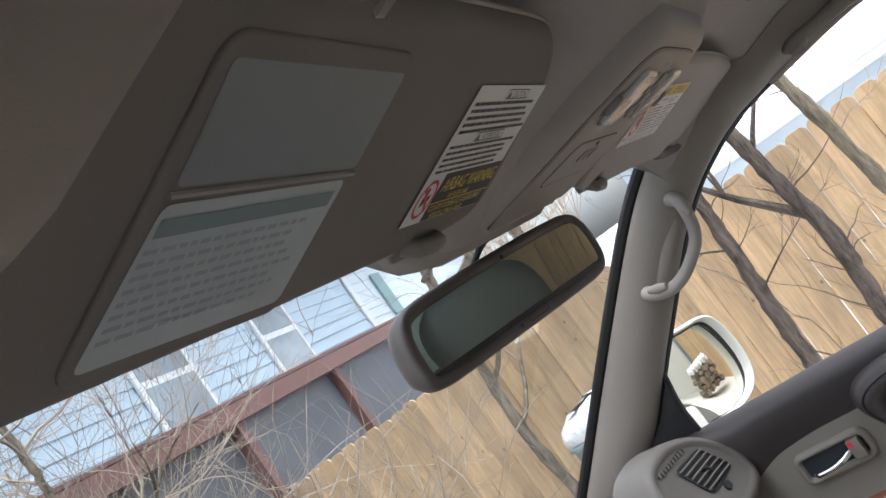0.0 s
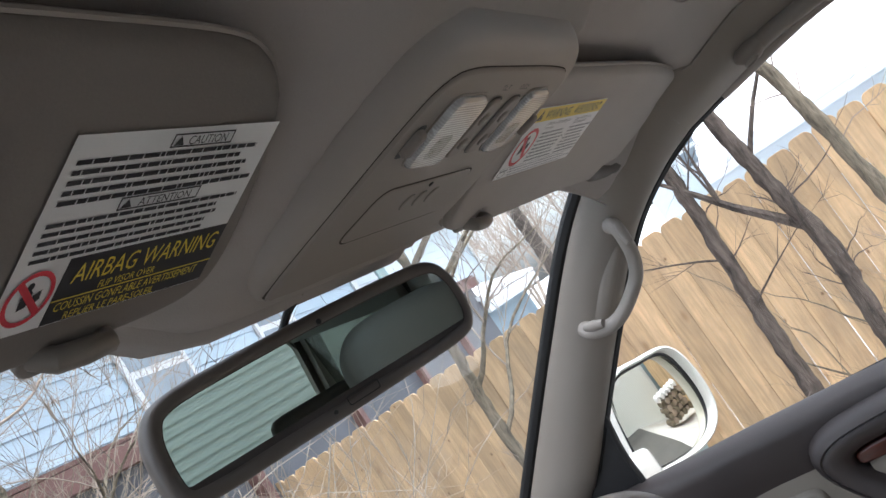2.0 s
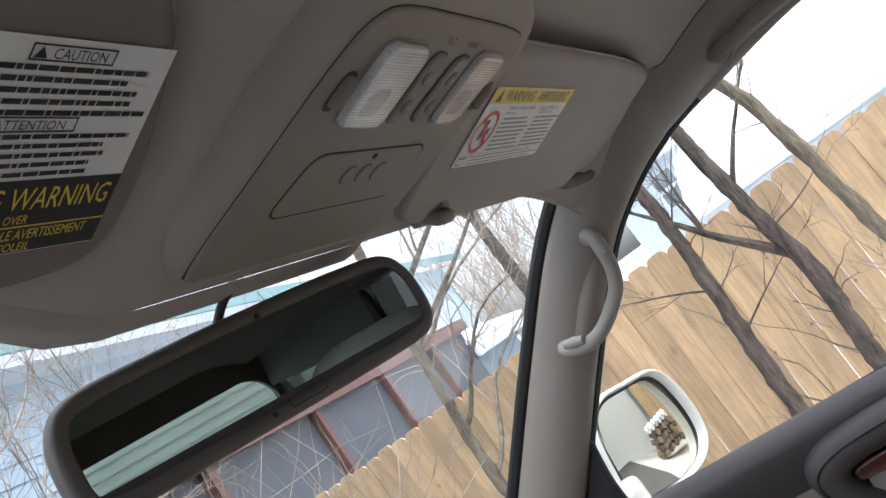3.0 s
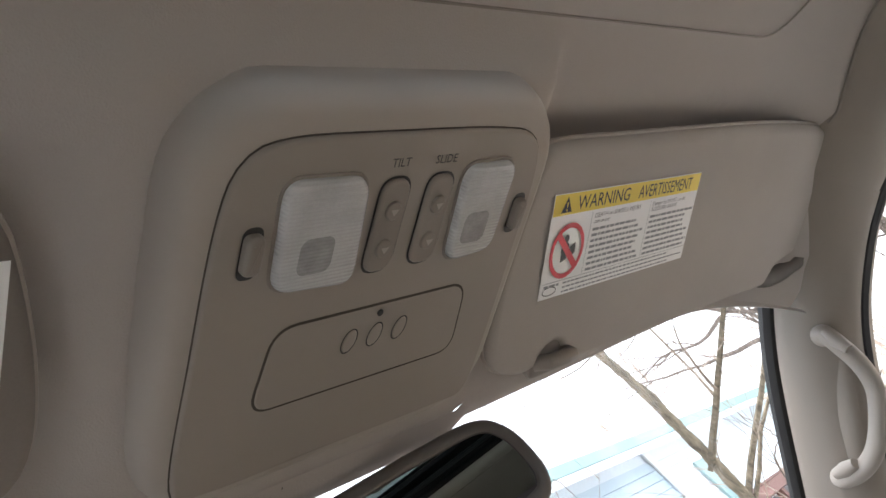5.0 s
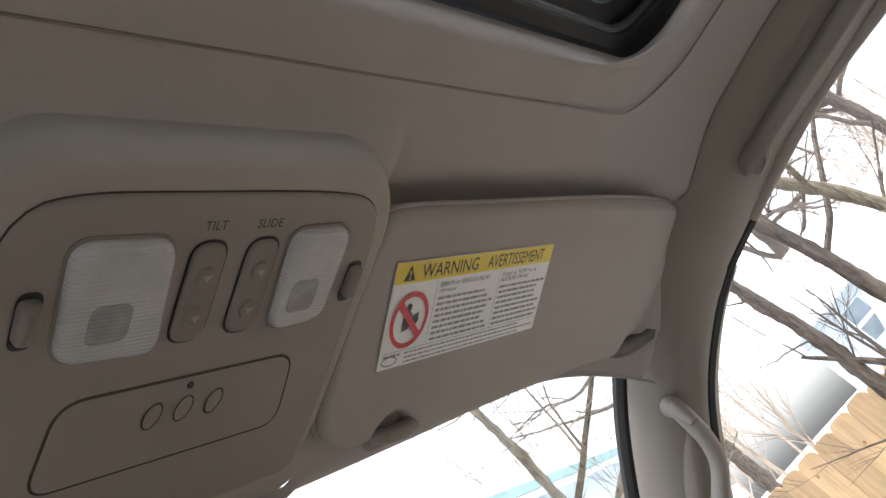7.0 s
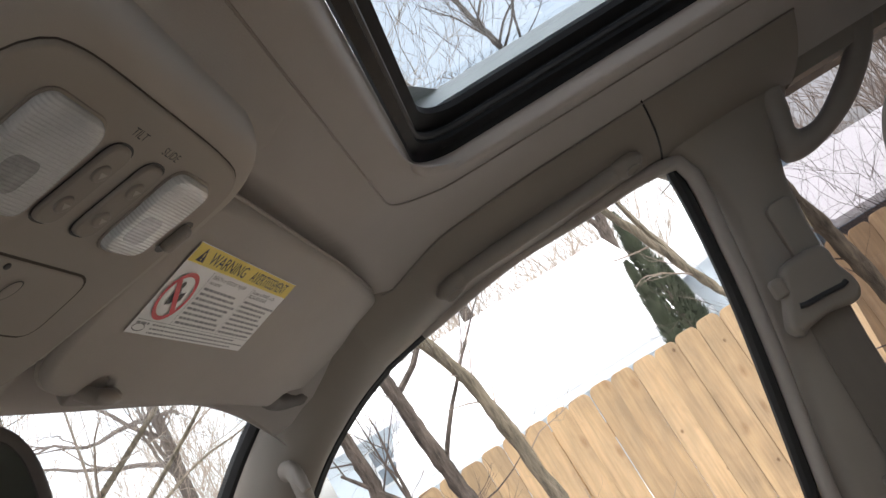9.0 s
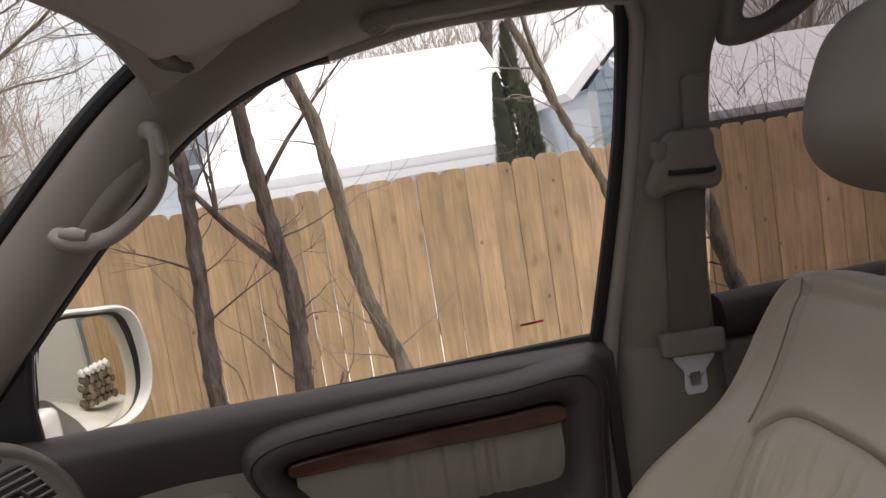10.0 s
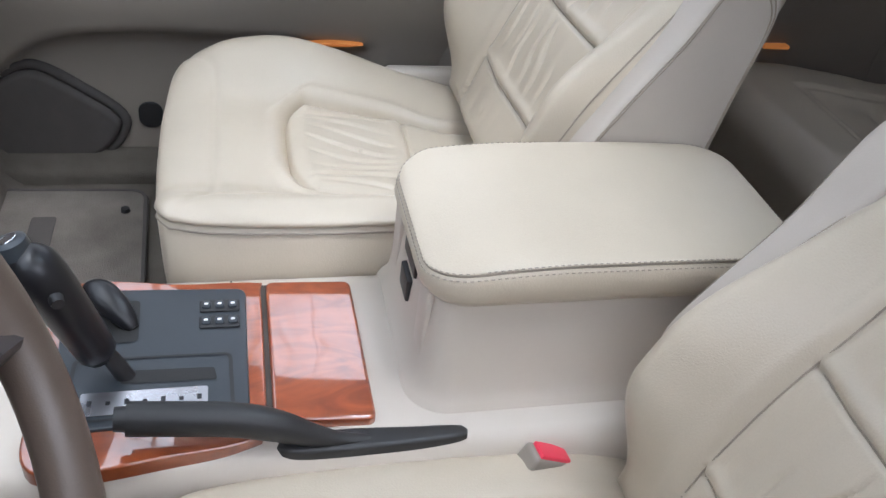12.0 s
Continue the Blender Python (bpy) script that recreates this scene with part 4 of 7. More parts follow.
part("word_airbag", join(on_label("AIRBAG WARNING", 0.26, 0.775, 0.083, 0.155, label_d), on_label("FLIP VISOR OVER", 0.40, 0.845, 0.036, 0.062, label_d), on_label("COUSSIN GONFLABLE AVERTISSEMENT", 0.24, 0.925, 0.0395, 0.072, label_d), on_label("REPLIER LE PARE-SOLEIL", 0.30, 0.985, 0.040, 0.062, label_d)), M_YELLOW, lab, smooth=0)
part("yellow_rule", flat_poly([(0.215, 0.857), (1, 0.857), (1, 0.865), (0.215, 0.865)], 0.0004, label_d), M_YELLOW, lab, smooth=0)
part("small_print", join(small_print(0.04, 0.985, 0.125, 0.318, 5, label_d, 5, 0.024, (0.018, 0.075)), small_print(0.04, 0.985, 0.425, 0.60, 5, label_d, 6, 0.021, (0.018, 0.075))), M_INK, lab, smooth=0)
part("word_caution", on_label("CAUTION", 0.50, 0.085, 0.046, 0.066, label_d), M_INK, lab, smooth=0)
part("word_attention", on_label("ATTENTION", 0.40, 0.392, 0.046, 0.060, label_d), M_INK, lab, smooth=0)
for u0, u1, v0, v1 in ((0.42, 0.74, 0.025, 0.098), (0.31, 0.70, 0.335, 0.405)):
    part("heading_frame", flat_ring([(u0, v0), (u1, v0), (u1, v1), (u0, v1)], [(u0 + 0.006, v0 + 0.008), (u1 - 0.006, v0 + 0.008), (u1 - 0.006, v1 - 0.008), (u0 + 0.006, v1 - 0.008)], 0.0004, label_d), M_INK, lab, smooth=0)
    part("triangle", flat_poly([(u0 + 0.012, v1 - 0.012), (u0 + 0.062, v1 - 0.012), (u0 + 0.037, v0 + 0.012)], 0.0005, label_d), M_INK, lab, smooth=0)
sg = sign_on(label_d, 0.108, 0.80, 0.092, 0.145)
part("ban_sign", sg[0], M_RED, lab, smooth=0)
part("sign_shapes", sg[1], M_INK, lab, smooth=0)


def van(x, y, h):
    return vis_d(x, y, 0.0012 + h)


van_o = quad_round([(-0.514, 0.171), (-0.395, 0.178), (-0.416, 0.291), (-0.536, 0.285)], 0.006)
M_PRINT = mat("faded_print", (0.36, 0.39, 0.42), 0.5, var=0.05, bump=0.0)
vf = part("vanity_frame", pad(ccw(inset(ccw(van_o), -0.006)), -0.004, 0.0006, 0.0012, van), M_VISOR_SHADED, visor_d, smooth=40, weighted=True)
part("vanity_cover", flat_poly(quad_round([(-0.514, 0.173), (-0.395, 0.180), (-0.401, 0.224), (-0.519, 0.216)], 0.004), 0.0010, van), M_SILVER, vf, "satin foil of the vanity cover", smooth=0)
part("vanity_note", flat_poly(quad_round([(-0.521, 0.222), (-0.405, 0.229), (-0.416, 0.290), (-0.536, 0.284)], 0.005), 0.0010, van), M_NOTE, vf, "pale printed notice behind the film", smooth=0)
part("cover_lip", tube([van(-0.521, 0.2185, 0.0012), van(-0.402, 0.2262, 0.0012)], 0.0014, 6), M_VISOR, vf)
part("note_band", flat_poly([(-0.520, 0.227), (-0.411, 0.2335), (-0.4125, 0.2405), (-0.5215, 0.234)], 0.0014, van), M_BIN, vf, smooth=0)
part("note_print", bars(0.0, 1.0, span(0.24, 0.78, 8), 0.032, lambda u, w, h: van(-0.520 + 0.110 * u - 0.013 * w, 0.224 + 0.0065 * u + 0.062 * w, h), 0.0014, 12, gap=0.03, word=(0.03, 0.08)), M_PRINT, vf, smooth=0)


# ================= rear-view mirror =================
M_MIRRORCASE = mat("brown_taupe_mirror_case", (0.115, 0.099, 0.088), 0.45, var=0.05, fine=1200, bump=0.2, depth=0.0003)
mirror = thing("rear_view_mirror", "dimming rear-view mirror in a taupe housing", "rear-view mirror")
MC = Vector((-0.016, 0.376, 1.637))
n_m = Vector((-0.292, -0.952, -0.082)).normalized()
u_m = Vector((1, 0, 0)) - n_m * n_m.x
u_m.normalize()
w_m = n_m.cross(u_m)
if w_m.z < 0:
    w_m = -w_m


def mir(x, y, h):
    return MC + u_m * x + w_m * y + n_m * h


mo = smooth_closed([(-0.150, -0.010), (-0.146, 0.018), (-0.128, 0.034), (-0.07, 0.038), (0.02, 0.039), (0.09, 0.038), (0.130, 0.034), (0.146, 0.018), (0.150, -0.006), (0.146, -0.026), (0.128, -0.037), (0.06, -0.039), (-0.06, -0.039), (-0.128, -0.038), (-0.146, -0.030)], 120)
mo = ccw([(p.x, p.y) for p in mo])
rear = []
for d, h in ((0.030, -0.040), (0.018, -0.036), (0.008, -0.026), (0.002, -0.014), (0.0, -0.004), (0.0, 0.002), (0.0015, 0.005), (0.004, 0.0065), (0.009, 0.0065), (0.0105, 0.0045)):
    rear.append([mir(x, y, h) for x, y in inset(mo, d)])
part("housing", stack(rear, cap0=True, cap1=False), M_MIRRORCASE, mirror, smooth=60)
go = inset(mo, 0.0102)
go_low = [(x, max(y, -0.0235)) for x, y in go]
part("bezel", stack([[mir(x, y, 0.0047) for x, y in go], [mir(x, y, 0.0040) for x, y in inset(go_low, 0.002)]], cap1=False), M_DARK, mirror)
part("mirror_glass", flat_poly(go_low, 0.0043, mir), M_MIRROR, mirror, "dark silvered glass", smooth=0)
part("light_sensor", pad(circle(0.004, 0.0305, 0.0024, 14), 0.003, 0.0075, 0.0006, mir), M_BLACK, mirror)
part("indicator", pad(circle(-0.021, -0.0325, 0.0018, 12), 0.004, 0.0075, 0.0005, mir), M_BLACK, mirror)
part("switch_slot", flat_ring(rr(-0.008, 0.024, -0.0345, -0.0268, 0.002), rr(-0.0072, 0.0232, -0.0337, -0.0276, 0.0018), 0.0070, mir), M_BLACK, mirror)
part("stalk", tube([mir(0.0, 0.0, -0.034), mir(0.0, 0.012, -0.055), (0.004, 0.470, 1.655)], [0.016, 0.011, 0.014], 14), M_BUTTON, mirror)
part("windshield_mount", pad(circle(0, 0, 0.022, 24), 0.0, 0.012, 0.003, lambda x, y, h: (0.004 + x, 0.475 - h * 0.65 - y * 0.6, 1.652 + y * 0.75 - h * 0.7)), M_BLACK, mirror)
part("cable", tube(smooth_open([(-0.030, 0.352, 1.690), (-0.031, 0.372, 1.683), (-0.028, 0.392, 1.672), (-0.022, 0.405, 1.662), mir(-0.022, 0.020, -0.030)], 20), 0.0032, 8), M_BLACK, mirror, "thin black cable from the roof to the mirror")


# ================= grab handles =================
def grab_a(s):
    h = thing("grab_handle", "beige plastic grab handle on the windshield pillar", "grab handle", "grab handles")
    p = smooth_open([(0.680, 0.372, 1.608), (0.655, 0.356, 1.602), (0.646, 0.352, 1.585), (0.650, 0.357, 1.555), (0.655, 0.371, 1.529), (0.656, 0.396, 1.508), (0.656, 0.423, 1.492), (0.657, 0.447, 1.486), (0.662, 0.468, 1.488), (0.674, 0.487, 1.493), (0.696, 0.502, 1.499)], 48)
    r = [0.0130 - 0.0012 * math.sin(math.pi * i / 47) for i in range(48)]
    part("bar", tube([(s * q.x, q.y, q.z) for q in p], r, 16, flat=0.85), M_PLATE, h, smooth=60)
    for a, b in (((0.6455, 0.349, 1.603), (0.6355, 0.345, 1.572)), ((0.6485, 0.452, 1.495), (0.666, 0.487, 1.502))):
        q = Vector(a).lerp(Vector(b), 0.5)
        part("screw_cap", tube([(s * a[0], a[1], a[2]), (s * (q.x - 0.0016), q.y, q.z), (s * b[0], b[1], b[2])], [0.0062, 0.0092, 0.0062], 14, flat=0.9), M_PLATE, h, "oval cap over the screw")
    # shallow recess in the pillar behind the bar
    part("recess", tube(smooth_open([(s * 0.689, 0.385, 1.582), (s * 0.693, 0.430, 1.540), (s * 0.703, 0.475, 1.500)], 16), 0.016, 12, flat=0.5), M_PILLAR, h)


for s in (1, -1):
    grab_a(s)


def grab_roof(s):
    h = thing("roof_grip", "beige folding assist grip lying in the roof rail", "assist grip", "assist grips")
    ys_ = span(0.098, -0.200, 24)
    # dark oval laid on the rail, its colour standing for the hollow's shade
    part("recess", stack([[rail_at(s, y, 0.60 + 0.22 * k * math.sqrt(max(0.0, 1 - (2 * i / 23 - 1) ** 6)), 0.0012) for k in (-1, -0.9, -0.3, 0.3, 0.9, 1)] for i, y in enumerate(ys_)], closed=False, cap1=False), M_BUTTON, h, "dark oval on the rail painted as the hollow's shade", smooth=60)
    bar = [rail_at(s, y, 0.60, 0.006 + 0.003 * math.sin(math.pi * i / 29)) for i, y in enumerate(span(0.075, -0.178, 30))]
    part("grip_bar", tube(bar, [0.0115] * 30, 14, flat=0.8), M_PILLAR, h, smooth=60)
    for y in (0.078, -0.178):
        d = 0.018 if y > 0 else -0.018
        cap = part("end_cap", tube([rail_at(s, y - d, 0.60, 0.005), rail_at(s, y - d * 0.4, 0.60, 0.008), rail_at(s, y + d * 0.4, 0.60, 0.007), rail_at(s, y + d * 0.9, 0.60, 0.002)], [0.0115, 0.0145, 0.0135, 0.006], 16), M_PILLAR, h, smooth=60)
        part("cap_joint", loop_tube([rail_at(s, y + 0.010 * math.cos(a), 0.60 + 0.06 * math.sin(a), 0.0235) for a in (2 * math.pi * i / 24 for i in range(24))], 0.0009, 5), M_BUTTON, cap)


for s in (1, -1):
    grab_roof(s)

rear_grip = thing("rear_assist_grip", "taupe triangular assist grip behind the door pillar", "assist grip", "assist grips")
g_out = smooth_closed([(-0.388, 1.755), (-0.370, 1.690), (-0.358, 1.622), (-0.370, 1.605), (-0.410, 1.606), (-0.470, 1.630), (-0.528, 1.678), (-0.556, 1.730), (-0.535, 1.758), (-0.460, 1.764)], 90)
g_in = aligned(g_out, smooth_closed([(-0.410, 1.708), (-0.396, 1.662), (-0.389, 1.640), (-0.402, 1.634), (-0.432, 1.642), (-0.478, 1.672), (-0.508, 1.700), (-0.503, 1.712), (-0.450, 1.714)], 90))
part("loop", stack([[(x - 0.10 * (p.y - 1.68), p.x, p.y) for p in (a.lerp(b, u) for a, b in zip(g_out, g_in))] for u, x in ((0.0, 0.690), (0.0, 0.676), (0.08, 0.668), (0.25, 0.6635), (0.5, 0.662), (0.75, 0.6635), (0.92, 0.668), (1.0, 0.676), (1.0, 0.690), (0.5, 0.694), (0.0, 0.690))], cap1=False), M_BUTTON, rear_grip, smooth=60)
part("screw_cap", tube([(0.652, -0.405, 1.738), (0.646, -0.405, 1.737)], [0.010, 0.008], 12), M_DOOR, rear_grip)

# ================= seat belt =================
belt = thing("seat_belt", "taupe seat belt hanging from the door pillar", "seat belt")
belt.location.y = 0.012
path = [(0.693, -0.307, 1.452), (0.704, -0.304, 1.40), (0.716, -0.302, 1.33), (0.728, -0.299, 1.238), (0.736, -0.298, 1.196), (0.744, -0.297, 1.10), (0.742, -0.30, 0.90)]
part("webbing", join(stack([[(x - 0.0006, y + dy, z) for dy in (-0.0265, 0.0265)] + [(x + 0.0006, y + dy, z) for dy in (0.0265, -0.0265)] for x, y, z in [tuple(p) for p in smooth_open(path, 24)]], cap0=True)), M_BELT, belt, smooth=30)
part("webbing_edge", join(*[tube([(x, y + dy, z) for x, y, z in [tuple(p) for p in smooth_open(path, 24)]], 0.0011, 6) for dy in (-0.0268, 0.0268)]), M_BELT, belt)


def bx(y, z, h):
    """A point on the pillar's inner face, h metres proud of it."""
    return (0.697 - 0.165 * (z - 1.45) - h, y, z)


anchor = part("anchor_cover", pad(ccw(smooth_closed([(-0.257, 1.452), (-0.252, 1.435), (-0.262, 1.422), (-0.275, 1.427), (-0.305, 1.430), (-0.335, 1.425), (-0.348, 1.432), (-0.350, 1.450), (-0.342, 1.475), (-0.341, 1.495), (-0.330, 1.506), (-0.300, 1.507), (-0.283, 1.503), (-0.272, 1.487), (-0.266, 1.470)], 70)), 0.0, 0.024, 0.009, lambda y, z, h: bx(y, z, h)), M_PILLAR, belt, "taupe cover over the belt's turning loop", weighted=True)
part("slot", tube([bx(-0.275, 1.455, 0.0245), bx(-0.282, 1.453, 0.0255), bx(-0.305, 1.452, 0.026), bx(-0.330, 1.450, 0.0255), bx(-0.337, 1.452, 0.0245)], 0.0036, 8), M_BLACK, anchor)
part("release_button", pad(ccw(rr(-0.275, -0.259, 1.472, 1.497, 0.006)), 0.008, 0.026, 0.004, bx), M_PILLAR, anchor)
part("height_slider", pad(ccw(rr(-0.343, -0.308, 1.50, 1.575, 0.010)), -0.004, 0.006, 0.003, bx), M_PILLAR, belt)
part("tongue_housing", moved(box(-0.012, 0.012, -0.045, 0.045, -0.017, 0.017, 0.006), Matrix.Translation((0.724, -0.297, 1.216)) @ pose(0, 0, 0, 3, 8, 0)), M_PILLAR, belt, "taupe plastic belt tongue housing")
tongue = [(-0.030, 0.0), (0.030, 0.0), (0.028, -0.008), (0.018, -0.016), (0.015, -0.026), (0.0165, -0.050), (0.012, -0.058), (-0.012, -0.058), (-0.0165, -0.050), (-0.015, -0.026), (-0.018, -0.016), (-0.028, -0.008)]
hole = [(-0.007, -0.026), (0.007, -0.026), (0.008, -0.028), (0.008, -0.036), (0.008, -0.043), (0.007, -0.046), (-0.007, -0.046), (-0.008, -0.043), (-0.008, -0.036), (-0.008, -0.032), (-0.008, -0.029), (-0.0078, -0.027)]
tl, hl = even([(*p, 0) for p in ccw(tongue)], 48, True), even([(*p, 0) for p in ccw(hole)], 48, True)
hl = aligned(tl, hl)


def tong(p, h):
    return (0.722 + h - 0.12 * p.y, -0.297 + p.x, 1.200 + p.y)


part("tongue", stack([[tong(p, -0.0015) for p in hl], [tong(p, -0.0015) for p in tl], [tong(p, 0.0015) for p in tl], [tong(p, 0.0015) for p in hl], [tong(p, -0.0015) for p in hl]], cap1=False), M_ZINC, belt, "bright steel belt tongue", smooth=30)

# ================= passenger door =================
door = thing("door_passenger", "closed beige car door with dark leather and walnut trim", "car door")


def door_x(y, z):
    """The inner face of the door panel."""
    x = 0.742 + 0.010 * sstep(0.95, 0.72, z)
    x += 0.030 * sstep(1.175, 1.232, z) ** 1.5
    x -= 0.020 * math.exp(-((z - 0.93) / 0.07) ** 2)
    # the map pocket's scoop below the courtesy lamp
    top_ = lerp_table([(-0.1, 0.846), (0.12, 0.850), (0.38, 0.859), (0.47, 0.853), (0.56, 0.832), (0.62, 0.790), (0.70, 0.70)], y)
    x += 0.036 * sstep(top_ + 0.004, top_ - 0.022, z) * sstep(-0.04, 0.08, y)
    return x


def belt_low(y):
    return lerp_table([(-0.2, 1.155), (0.30, 1.150), (0.40, 1.150), (0.49, 1.143), (0.563, 1.116), (0.65, 1.07), (0.75, 1.03)], y)


ys = span(-0.165, 0.80, 64)
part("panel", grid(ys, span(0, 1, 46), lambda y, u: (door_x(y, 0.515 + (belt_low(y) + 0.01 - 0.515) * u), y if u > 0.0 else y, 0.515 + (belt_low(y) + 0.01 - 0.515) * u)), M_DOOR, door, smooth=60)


def belt_pad(y, u):
    z0 = belt_low(y)
    a = u * math.pi * 0.62
    z = z0 - 0.004 + (1.236 - z0) * (math.sin(a) if a < math.pi / 2 else 1.0)
    x = door_x(y, min(z0 + 0.01, 1.16)) - 0.012 * math.sin(min(1, u * 3) * math.pi / 2) + (0.055 * sstep(0.40, 1.0, u) ** 1.2)
    return (x, y, min(z, 1.236 - 0.012 * sstep(0.86, 1.0, u) - 0.004 * sstep(0.3, 0.6, y)))


part("belt_pad", grid(span(-0.172, 0.80, 60), span(0, 1, 22), belt_pad), M_DARK, door, "dark leather pad along the window sill", smooth=70)
part("outer_skin", join(box(0.795, 0.86, -0.19, 0.90, 0.45, 1.205, 0.01)), M_PEARL, door)
part("end_wall", box(0.735, 0.80, -0.178, -0.160, 0.50, 1.22, 0.004), M_DARK, door)
# window
gl = part("window_glass", ([(0.795, 0.80, 1.215), (0.787, -0.185, 1.215), (0.693, -0.255, 1.70), (0.697, 0.26, 1.66), (0.735, 0.50, 1.475), (0.775, 0.69, 1.30)], [(0, 1, 2, 3, 4, 5)]), M_DOORGLASS, door, "clear door glass", smooth=0)
gl.visible_shadow = False
part("glass_mark", ([(0.779, -0.062, 1.2675), (0.779, -0.096, 1.2690), (0.7785, -0.096, 1.2725), (0.7785, -0.062, 1.2710)], [(0, 1, 2, 3)]), M_RED, gl, "faint red line printed on the glass", smooth=0)
part("sill_seal", tube([(0.782, 0.78, 1.222), (0.781, 0.3, 1.224), (0.779, -0.17, 1.234)], 0.007, 8), M_RUBBER, door)
part("quarter_cover", ([(0.778, 0.800, 1.21), (0.772, 0.604, 1.222), (0.767, 0.606, 1.29), (0.757, 0.588, 1.366), (0.772, 0.65, 1.30), (0.792, 0.76, 1.20)], [(0, 1, 2, 3, 4, 5)]), M_BLACK, door, "black corner cover behind the side mirror", smooth=0)
part("quarter_cover_rim", tube(smooth_open([(0.772, 0.604, 1.220), (0.766, 0.603, 1.29), (0.757, 0.588, 1.360)], 12), 0.006, 8), M_BLACK, door)

# padded armrest frame with the walnut strip
P_OUT = [(-0.150, 1.219), (-0.02, 1.218), (0.102, 1.215), (0.243, 1.209), (0.305, 1.200), (0.337, 1.181), (0.341, 1.155), (0.322, 1.118), (0.287, 1.073), (0.254, 1.026), (0.222, 0.997), (0.184, 0.985), (0.110, 0.980), (0.033, 0.980), (-0.05, 0.983), (-0.122, 0.988), (-0.140, 1.02), (-0.150, 1.11)]
P_IN = [(-0.086, 1.170), (0.0, 1.168), (0.106, 1.166), (0.201, 1.162), (0.262, 1.158), (0.285, 1.151), (0.284, 1.136), (0.262, 1.106), (0.238, 1.082), (0.216, 1.066), (0.196, 1.060), (0.178, 1.059), (0.110, 1.058), (0.033, 1.058), (-0.03, 1.060), (-0.070, 1.064), (-0.082, 1.08), (-0.086, 1.13)]
po, pi = smooth_closed(P_OUT, 160), smooth_closed(P_IN, 160)
pi = aligned(po, pi)


def podp(p, x):
    return (x, p.x, p.y)


prof = [(0.0, 0.745), (0.0, 0.728), (0.05, 0.706), (0.14, 0.692), (0.26, 0.686), (0.30, 0.6885), (0.34, 0.686), (0.55, 0.687), (0.75, 0.693), (0.9, 0.704), (1.0, 0.724), (1.0, 0.738)]
loops = []
for u, x in prof:
    row = []
    for a, b in zip(po, pi):
        q = a.lerp(b, u)
        low = sstep(1.10, 1.00, q.y) * math.sin(math.pi * min(1, u)) * 0.030
        row.append(podp(q, x - low))
    loops.append(row)
pod = part("armrest_frame", stack(loops, cap1=False), M_DARK, door, "dark brown stitched leather armrest frame", smooth=60)
st = []
for i in range(0, 160):
    a, b = po[i].lerp(pi[i], 0.30), po[(i + 1) % 160].lerp(pi[(i + 1) % 160], 0.30)
    if i % 2 == 0:
        low = sstep(1.10, 1.00, a.y) * math.sin(math.pi * 0.30) * 0.030
        st.append(tube([podp(a, 0.6865 - low), podp(a.lerp(b, 0.8), 0.6865 - low)], 0.0009, 5))
part("stitching", join(*st), M_BLACK, pod)
wood_o = ccw([(p.x, p.y) for p in smooth_closed([(-0.086, 1.168), (0.0, 1.167), (0.106, 1.165), (0.201, 1.161), (0.268, 1.156), (0.284, 1.149), (0.283, 1.137), (0.262, 1.134), (0.107, 1.139), (-0.084, 1.142)], 90)])
part("walnut_strip", pad(wood_o, 0.735, 0.712, 0.005, lambda y, z, x: (x, y, z)), M_WOOD_DARK, door, "glossy dark walnut strip", weighted=True)


def pleat(y, z):
    u = (y + 0.086) / 0.36
    rng_w = sum(0.0035 * math.exp(-((y - c) / 0.0045) ** 2) for c in (0.005, 0.016, 0.035, 0.075, 0.112, 0.122, 0.150))
    return 0.722 + rng_w + 0.0008 * math.sin(170 * y + 2 * math.sin(40 * z)) - 0.004 * math.sin(math.pi * min(1, max(0, (z - 1.055) / 0.085)))


part("pleated_insert", grid(span(-0.088, 0.275, 190), span(1.052, 1.145, 14), lambda y, z: (pleat(y, z), y, z)), M_DOOR, door, "pleated beige leather insert", smooth=70)

# inner handle
hb = part("handle_bezel", stack([[(x, y, z) for y, z in o] for o, x in ((inset(ccw(rr(0.360, 0.488, 1.066, 1.119, 0.016)), -0.004), 0.7425), (inset(ccw(rr(0.360, 0.488, 1.066, 1.119, 0.016)), -0.001), 0.732), (inset(ccw(rr(0.360, 0.488, 1.066, 1.119, 0.016)), 0.003), 0.730), (inset(ccw(rr(0.360, 0.488, 1.066, 1.119, 0.016)), 0.007), 0.732), (inset(ccw(rr(0.360, 0.488, 1.066, 1.119, 0.016)), 0.009), 0.7412))]), M_DOOR, door, "beige bowl round the inner door handle", smooth=60)
part("bowl", flat_poly(inset(ccw(rr(0.360, 0.488, 1.066, 1.119, 0.016)), 0.009), 0, lambda y, z, h: (0.7410, y, z)), M_GATE, hb, smooth=0)
part("lever", tube(smooth_open([(0.728, 0.468, 1.082), (0.722, 0.462, 1.081), (0.720, 0.440, 1.082), (0.722, 0.415, 1.086), (0.728, 0.400, 1.091), (0.733, 0.392, 1.093)], 24), [0.0042] * 14 + [0.0052] * 10, 10, flat=0.7), M_CHROME, hb, "chrome door handle lever")
part("lock_knob", box(0.725, 0.748, 0.374, 0.396, 1.075, 1.110, 0.003), M_DOOR, hb)
part("lock_mark", box(0.7235, 0.7252, 0.386, 0.394, 1.098, 1.110, 0.0008), M_REDPLASTIC, hb, "red lock marker", smooth=0)
